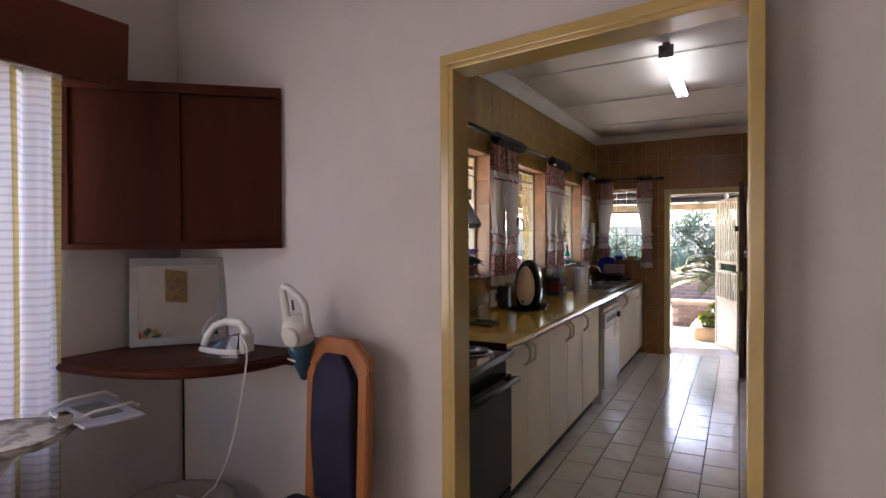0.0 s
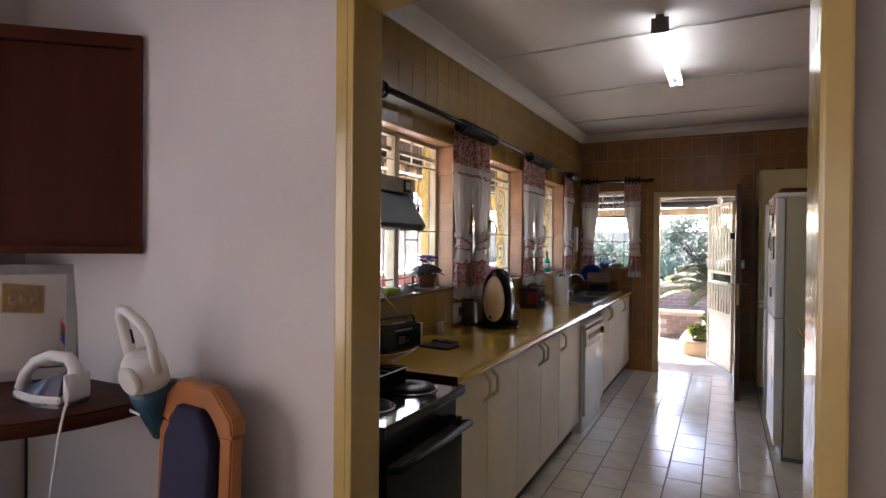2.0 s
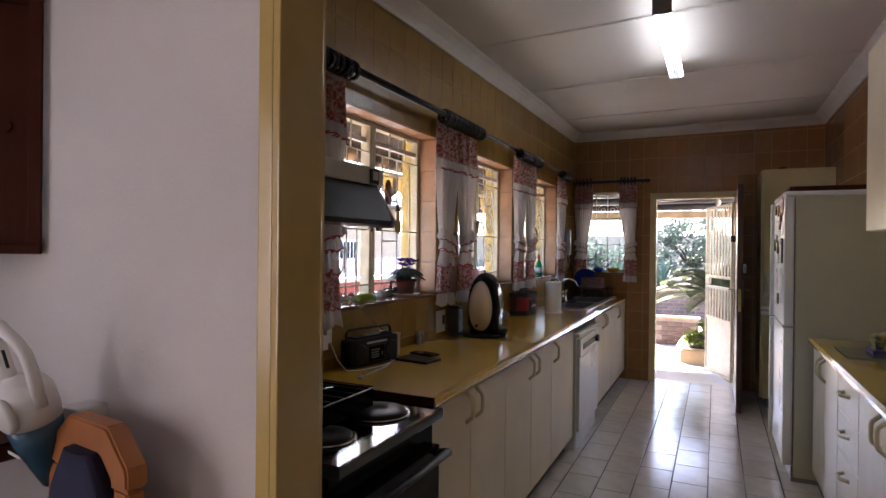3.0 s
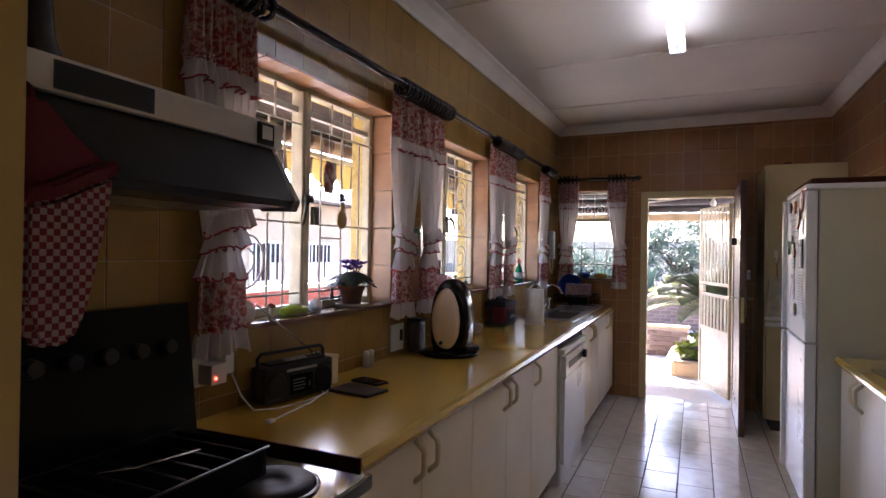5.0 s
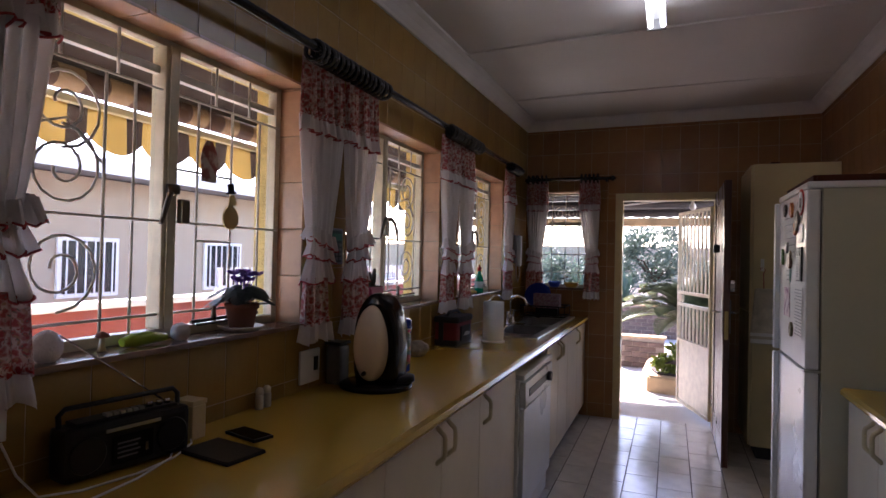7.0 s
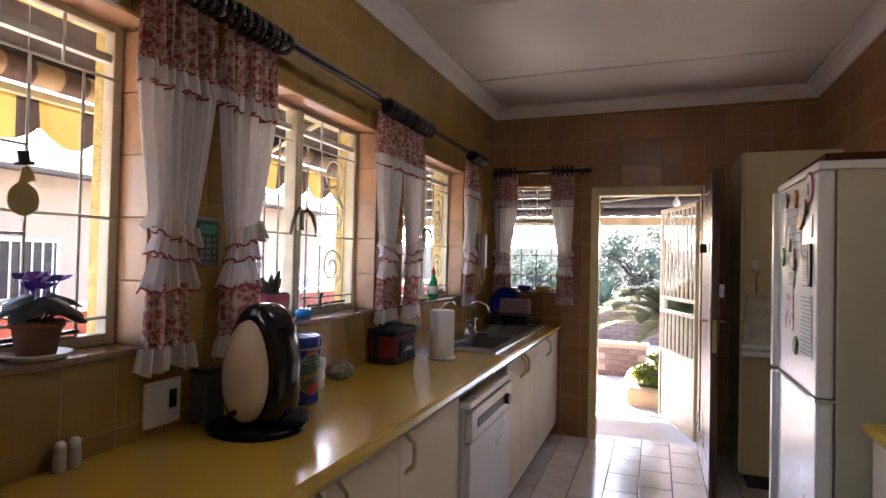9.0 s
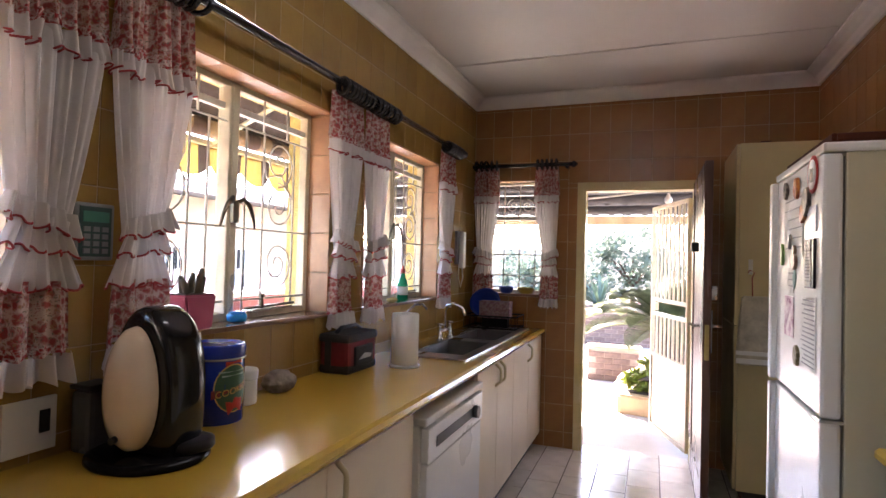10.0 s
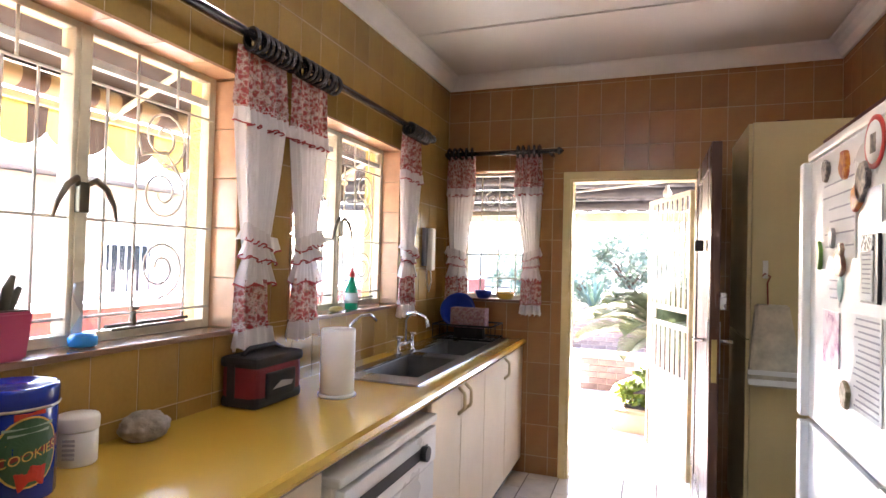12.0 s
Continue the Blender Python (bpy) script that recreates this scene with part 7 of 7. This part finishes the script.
part("handle", b_, WHITEPL, vc, "white loop handle", m=tilt)
part("power_switch", cube(-0.063, -0.048, -0.014, 0.014, 0.19, 0.24, bevel=0.004), BLUEPL, vc, m=tilt)
part("vent", cube(0.0, 0.006, -0.022, -0.018, 0.305, 0.345), BLACKP, vc, m=tilt)
part("print_line", cube(-0.03, 0.01, -0.0525, -0.0505, 0.10, 0.108), PAPER, vc, m=tilt)
part("lead", bar([(0.02, -0.03, 0.03), (-0.05, -0.015, -0.04), (-0.12, -0.006, 0.0), (-0.14, -0.004, 0.07)], 0.003, 6), WHITEPL, vc)

# dining chair
ch = thing("dining_chair", "orange pine dining chair with a navy upholstered back", "chair", (0.345, 0.02, 0.0), -8)


def slab(path, wx, wy):
    """A square-edged wooden member that follows a flat path in the plane of the back."""
    b = bmesh.new()
    P = [Vector(p) for p in path]
    rings = []
    for i, p in enumerate(P):
        d0 = (P[i] - P[i - 1]).normalized() if i else (P[1] - P[0]).normalized()
        d1 = (P[i + 1] - P[i]).normalized() if i < len(P) - 1 else d0
        d = (d0 + d1).normalized()
        s = Vector((d.z, 0, -d.x)).normalized()
        k = wx / max(0.6, abs(d0.dot(d)))
        rings.append([b.verts.new(p + s * a * k + Vector((0, c * wy, 0))) for a, c in ((-1, -1), (1, -1), (1, 1), (-1, 1))])
    for a, c in zip(rings, rings[1:]):
        for j in range(4):
            b.faces.new((a[j], a[(j + 1) % 4], c[(j + 1) % 4], c[j]))
    b.faces.new(rings[0])
    b.faces.new(list(reversed(rings[-1])))
    bmesh.ops.recalc_face_normals(b, faces=b.faces)
    bmesh.ops.bevel(b, geom=list(b.edges), offset=0.005, segments=2, affect="EDGES")
    return b


for sx in (-0.134, 0.134):
    part("back_post", slab([(sx, 0.0, 0.0), (sx, 0.0, 0.45), (sx, 0.012, 0.75), (sx, 0.02, 0.985)], 0.025, 0.018), CHAIRWOOD, ch)
part("top_rail", slab([(-0.134, 0.02, 0.985), (-0.130, 0.022, 1.012), (-0.066, 0.024, 1.066), (0.066, 0.024, 1.066), (0.130, 0.022, 1.012), (0.134, 0.02, 0.985)], 0.030, 0.022), CHAIRWOOD, ch)
# padded back that swells forwards towards the small of the back
b_ = bmesh.new()
rows = []
for i in range(13):
    f = i / 12
    z = 0.50 + 0.54 * f
    hw = 0.102 if z < 0.96 else 0.102 - 0.058 * (z - 0.96) / 0.08
    belly = -0.016 - 0.016 * math.sin(math.pi * min(1.0, max(0.0, (0.98 - z) / 0.48))) ** 1.3
    rows.append([b_.verts.new((hw * math.cos(math.pi * k / 8), (belly - 0.012 * math.sin(math.pi * k / 8)), z)) for k in range(9)] + [b_.verts.new((-hw, 0.014, z)), b_.verts.new((hw, 0.014, z))])
for r0, r1 in zip(rows, rows[1:]):
    for k in range(11):
        f_ = b_.faces.new((r0[k], r0[(k + 1) % 11], r1[(k + 1) % 11], r1[k]))
        f_.smooth = True
b_.faces.new(list(reversed(rows[0])))
b_.faces.new(rows[-1])
bmesh.ops.recalc_face_normals(b_, faces=b_.faces)
part("backrest", b_, NAVY, ch)
part("seat", cube(-0.20, 0.20, -0.44, -0.02, 0.43, 0.49, bevel=0.02), NAVY, ch)
for s in (-1, 1):
    part("leg", cube(s * 0.175 - 0.02, s * 0.175 + 0.02, -0.43, -0.39, 0.0, 0.43, bevel=0.004), CHAIRWOOD, ch)
    part("side_rail", cube(s * 0.15 - 0.012, s * 0.15 + 0.012, -0.39, -0.02, 0.37, 0.425, bevel=0.003), CHAIRWOOD, ch)
part("front_rail", cube(-0.155, 0.155, -0.425, -0.40, 0.37, 0.425, bevel=0.003), CHAIRWOOD, ch)

# ironing board with its rest
ib = thing("ironing_board", "ironing board with a printed grey cover", "ironing board", (-0.30, -0.37, 0.0), 258)
COVER = mat("printed_board_cover", (0.52, 0.49, 0.46), 0.85, second=(0.24, 0.22, 0.21), mix=0.12, scale=18, fine=200, bump=0.2)
pts = [(0.13, 0.0)]
for i in range(1, 9):
    t = i / 8
    pts.append((0.13 + 0.22 * t, -0.19 * math.sin(t * math.pi / 2)))
outl = pts + [(1.30, -0.19), (1.30, 0.19)] + [(x, -y) for x, y in reversed(pts[1:])]
part("board", prism(outl, 2, 0.835, 0.86, bevel=0.008), COVER, ib)
part("rest_plate", cube(0.0, 0.19, -0.17, 0.17, 0.862, 0.872, bevel=0.004), LILAC, ib, "pale blue iron rest")
part("rest_pad", cube(0.04, 0.14, -0.10, 0.09, 0.8725, 0.876), GREYPL, ib)
for s in (-1, 1):
    part("rest_wire", bar([(0.24, s * 0.10, 0.868), (0.14, s * 0.115, 0.90), (0.02, s * 0.115, 0.905), (-0.01, s * 0.09, 0.885)], 0.005, 6), WHITEPL, ib)
part("clip", cube(0.20, 0.25, 0.06, 0.12, 0.875, 0.91, bevel=0.006), CHROME, ib)
for s in (-1, 1):
    part("leg", bar([(0.35, s * 0.12, 0.835), (1.15, s * 0.16, 0.02)], 0.014, 8), WHITEPL, ib)
    part("leg", bar([(1.15, s * 0.10, 0.835), (0.35, s * 0.16, 0.02)], 0.014, 8), WHITEPL, ib)

# dining window: pelmet, curtain and frame
pm = thing("pelmet", "reddish varnished wooden curtain pelmet", "pelmet", (0, 0, 0))
part("front_board", prism([(-0.205, 2.065), (-0.195, 2.325), (-3.0, 2.325), (-3.0, 2.065)], 0, -0.52, -0.498, bevel=0.003), PELMET, pm)
part("end_board", cube(-0.658, -0.521, -0.225, -0.203, 2.065, 2.325, bevel=0.003), PELMET, pm)
part("top_board", cube(-0.658, -0.521, -3.0, -0.226, 2.305, 2.325), PELMET, pm)
DSHEER = stripes("yellow_striped_sheer", (0.76, 0.73, 0.74), (0.50, 0.37, 0.14), 0.16, axis=1, trans=0.42, duty=0.82)
weave(DSHEER, 0.030)
dc = thing("curtain", "white sheer curtain with narrow yellow stripes at the dining window", "curtain", (-0.575, -2.65, 0.30))
part("drape", ruffle(2.2, 1.78, 0.0, lambda u, v: 2.24 * u - 0.03 * v * u, 0.022, 0.030, 22, 55, 0.0, 10, 340), DSHEER, dc)
part("heading", ruffle(2.2, 1.82, 1.76, lambda u, v: 2.24 * u, 0.022, 0.022, 22, 55, 0.004, 2, 340), FRILL, dc)
dwn = thing("window_5", "cream steel dining-room window behind the sheer curtain", "window", (0, 0, 0), kind="structure")
for a in ((-0.80, -0.76, -2.6, -2.56, 0.75, 2.15), (-0.80, -0.76, -0.46, -0.42, 0.75, 2.15), (-0.80, -0.76, -2.56, -0.46, 0.75, 0.79), (-0.80, -0.76, -2.56, -0.46, 2.11, 2.15), (-0.80, -0.76, -1.54, -1.48, 0.79, 2.11)):
    part("window_frame", cube(*a, bevel=0.004), STEELPAINT, dwn)
for a in ((-2.56, -1.54), (-1.48, -0.46)):
    g = part("pane", cube(-0.782, -0.778, a[0], a[1], 0.79, 2.11), PANE, dwn)
    g.visible_shadow = False

# things seen in the mirror
CARVED = mat("tan_carved_wood", (0.36, 0.22, 0.09), 0.6, vary=0.2, scale=12, bump=0.1)
sbd = thing("sideboard", "low dark wooden sideboard against the dining-room wall", "sideboard", (2.7, -3.99, 0.0))
part("body", cube(0.0, 1.5, 0.0, 0.46, 0.08, 1.01, bevel=0.006), DARKWOOD, sbd)
part("plinth", cube(0.04, 1.46, 0.0, 0.42, 0.0, 0.08), KICK, sbd)
sp = thing("speaker_box", "low black box loudspeaker lying on the sideboard", "loudspeaker", (3.0, -3.90, 1.011))
part("cabinet", cube(0, 0.52, 0, 0.24, 0, 0.12, bevel=0.005), BLACKP, sp)
part("grille", cube(0.02, 0.50, 0.2405, 0.246, 0.015, 0.105), BAGBLACK, sp)
for px_, pz_, pw_x, ph_z in ((2.44, 1.57, 0.45, 0.30), (3.72, 1.66, 0.40, 0.44)):
    pc = thing("carved_picture", "carved wooden picture hanging on the dining-room wall", "picture", (px_, -3.998, pz_), group="carved pictures")
    part("board", cube(0, pw_x, 0.0, 0.02, 0, ph_z, bevel=0.004), CARVED, pc)
    for k in range(3):
        part("carving", cube(pw_x * (0.14 + 0.25 * k), pw_x * (0.27 + 0.25 * k), 0.0205, 0.03, ph_z * (0.3 + 0.1 * (k % 2)), ph_z * (0.6 + 0.08 * k), bevel=0.003), BROWNMAG, pc)
fgl = thing("table_flag", "small striped table flag on a stick beside the loudspeaker", "flag", (2.90, -3.78, 1.011))
part("stick", bar([(0, 0, 0), (0.03, 0, 0.50)], 0.005, 6), CHAIRWOOD, fgl)
for z, col in ((0.40, RED), (0.33, GREEN), (0.26, BLUEPL)):
    part("stripe", sheet(lambda u, v: (0.03 + 0.17 * u, 0.012 * math.sin(7 * u), z + 0.075 * v - 0.26 * u), 8, 2), col, fgl)
og = thing("bead_ornament", "green and yellow beaded ornament on the loudspeaker", "ornament", (3.30, -3.78, 1.1315))
rng = random.Random(5)
for k in range(9):
    b_ = bmesh.new()
    bmesh.ops.create_icosphere(b_, subdivisions=1, radius=rng.uniform(0.03, 0.05))
    a = rng.uniform(0, 6.28)
    bmesh.ops.translate(b_, verts=b_.verts, vec=(rng.uniform(-0.14, 0.10), 0.03 * math.sin(a), 0.045 + (0.03 if k < 4 else 0.09) * abs(math.cos(a))))
    part("bead", b_, (GREEN, YELLOWPL)[k % 3 == 0], og)


# ---- glazed tiles, one by one ----
def tile_mesh(w, h, axis):
    if axis == "x":
        return mesh_of("tile", cube(-0.008, 0.0, 0, w, 0, h, bevel=0.0012), TILE)
    if axis == "-x":
        return mesh_of("tile", cube(0.0, 0.008, 0, w, 0, h, bevel=0.0012), TILEBROWN)
    return mesh_of("tile", cube(0, w, 0.0, 0.008, 0, h, bevel=0.0012), TILEBROWN)


def tile_wall(parent, axis, at, lo, hi, z0, z1, holes, phase, tw=0.154, th=0.212, zref=2.456):
    shared = {}
    gap = 0.0016
    k0 = math.floor((lo - phase) / tw)
    r0 = math.floor((z0 - zref) / th)
    k = k0
    while phase + k * tw < hi:
        r = r0
        while zref + r * th < z1:
            a0, a1 = max(lo, phase + k * tw), min(hi, phase + (k + 1) * tw)
            b0, b1 = max(z0, zref + r * th), min(z1, zref + (r + 1) * th)
            for p0, p1, q0, q1 in cuts(a0, a1, b0, b1, holes):
                if p1 - p0 < 0.012 or q1 - q0 < 0.012:
                    continue
                key = (round(p1 - p0, 4), round(q1 - q0, 4))
                if key not in shared:
                    shared[key] = tile_mesh(key[0] - 2 * gap, key[1] - 2 * gap, axis)
                o = new("tile", shared[key])
                o.parent = parent
                if axis in ("x", "-x"):
                    o.location = (at, p0 + gap, q0 + gap)
                else:
                    o.location = (p0 + gap, at, q0 + gap)
            r += 1
        k += 1


tile_wall(wall_left, "x", 0.0, FRONT, BACK, 0.90, CEIL - 0.08, [(a + 0.0, b - 0.0, SILL - 0.02, HEAD) for a, b in WINDOWS], 3.48 - 0.154 * 30)
tile_wall(wall_back, "y", BACK, 0.0, RIGHT, 0.0, CEIL - 0.08, [(BWIN[0], BWIN[1], SILL - 0.02, HEAD), (DOOR[0] - 0.028, DOOR[1] + 0.028, -0.2, DOOR[2] + 0.03)], 0.154)
tile_wall(wall_right, "-x", RIGHT, 2.6, BACK, 1.70, CEIL - 0.08, [], BACK - 0.154 * 40)
for (a, b) in WINDOWS:
    reveal_tiles(wall_left, (a, b))
reveal_tiles(wall_back, BWIN, "y")
# floor tiles laid in half bond along the room
TW, TL_ = 0.2065, 0.322
ft = mesh_of("floor_tile", cube(0.0035, TW - 0.0035, 0.0035, TL_ - 0.0035, -0.007, 0.0, bevel=0.0015), FLOOR_TILE)
cut_mesh = {}
for c in range(-4, 10):
    x = 0.644 + TW * c
    off = 4.30 if c % 2 == 0 else 4.45
    for r in range(-14, 7):
        y = off + TL_ * r
        x0, x1, y0, y1 = max(x, 0.0), min(x + TW, RIGHT), max(y, DINE + 0.05), min(y + TL_, BACK + 0.15)
        if x1 - x0 < 0.02 or y1 - y0 < 0.02:
            continue
        if (x1 - x0 > TW - 1e-4) and (y1 - y0 > TL_ - 1e-4):
            me = ft
        else:
            key = (round(x1 - x0, 3), round(y1 - y0, 3))
            if key not in cut_mesh:
                cut_mesh[key] = mesh_of("floor_tile", cube(0.0035, key[0] - 0.0035, 0.0035, key[1] - 0.0035, -0.007, 0.0, bevel=0.0015), FLOOR_TILE)
            me = cut_mesh[key]
        o = new("floor_tile", me)
        o.parent = floor
        o.location = (x0, y0, 0)
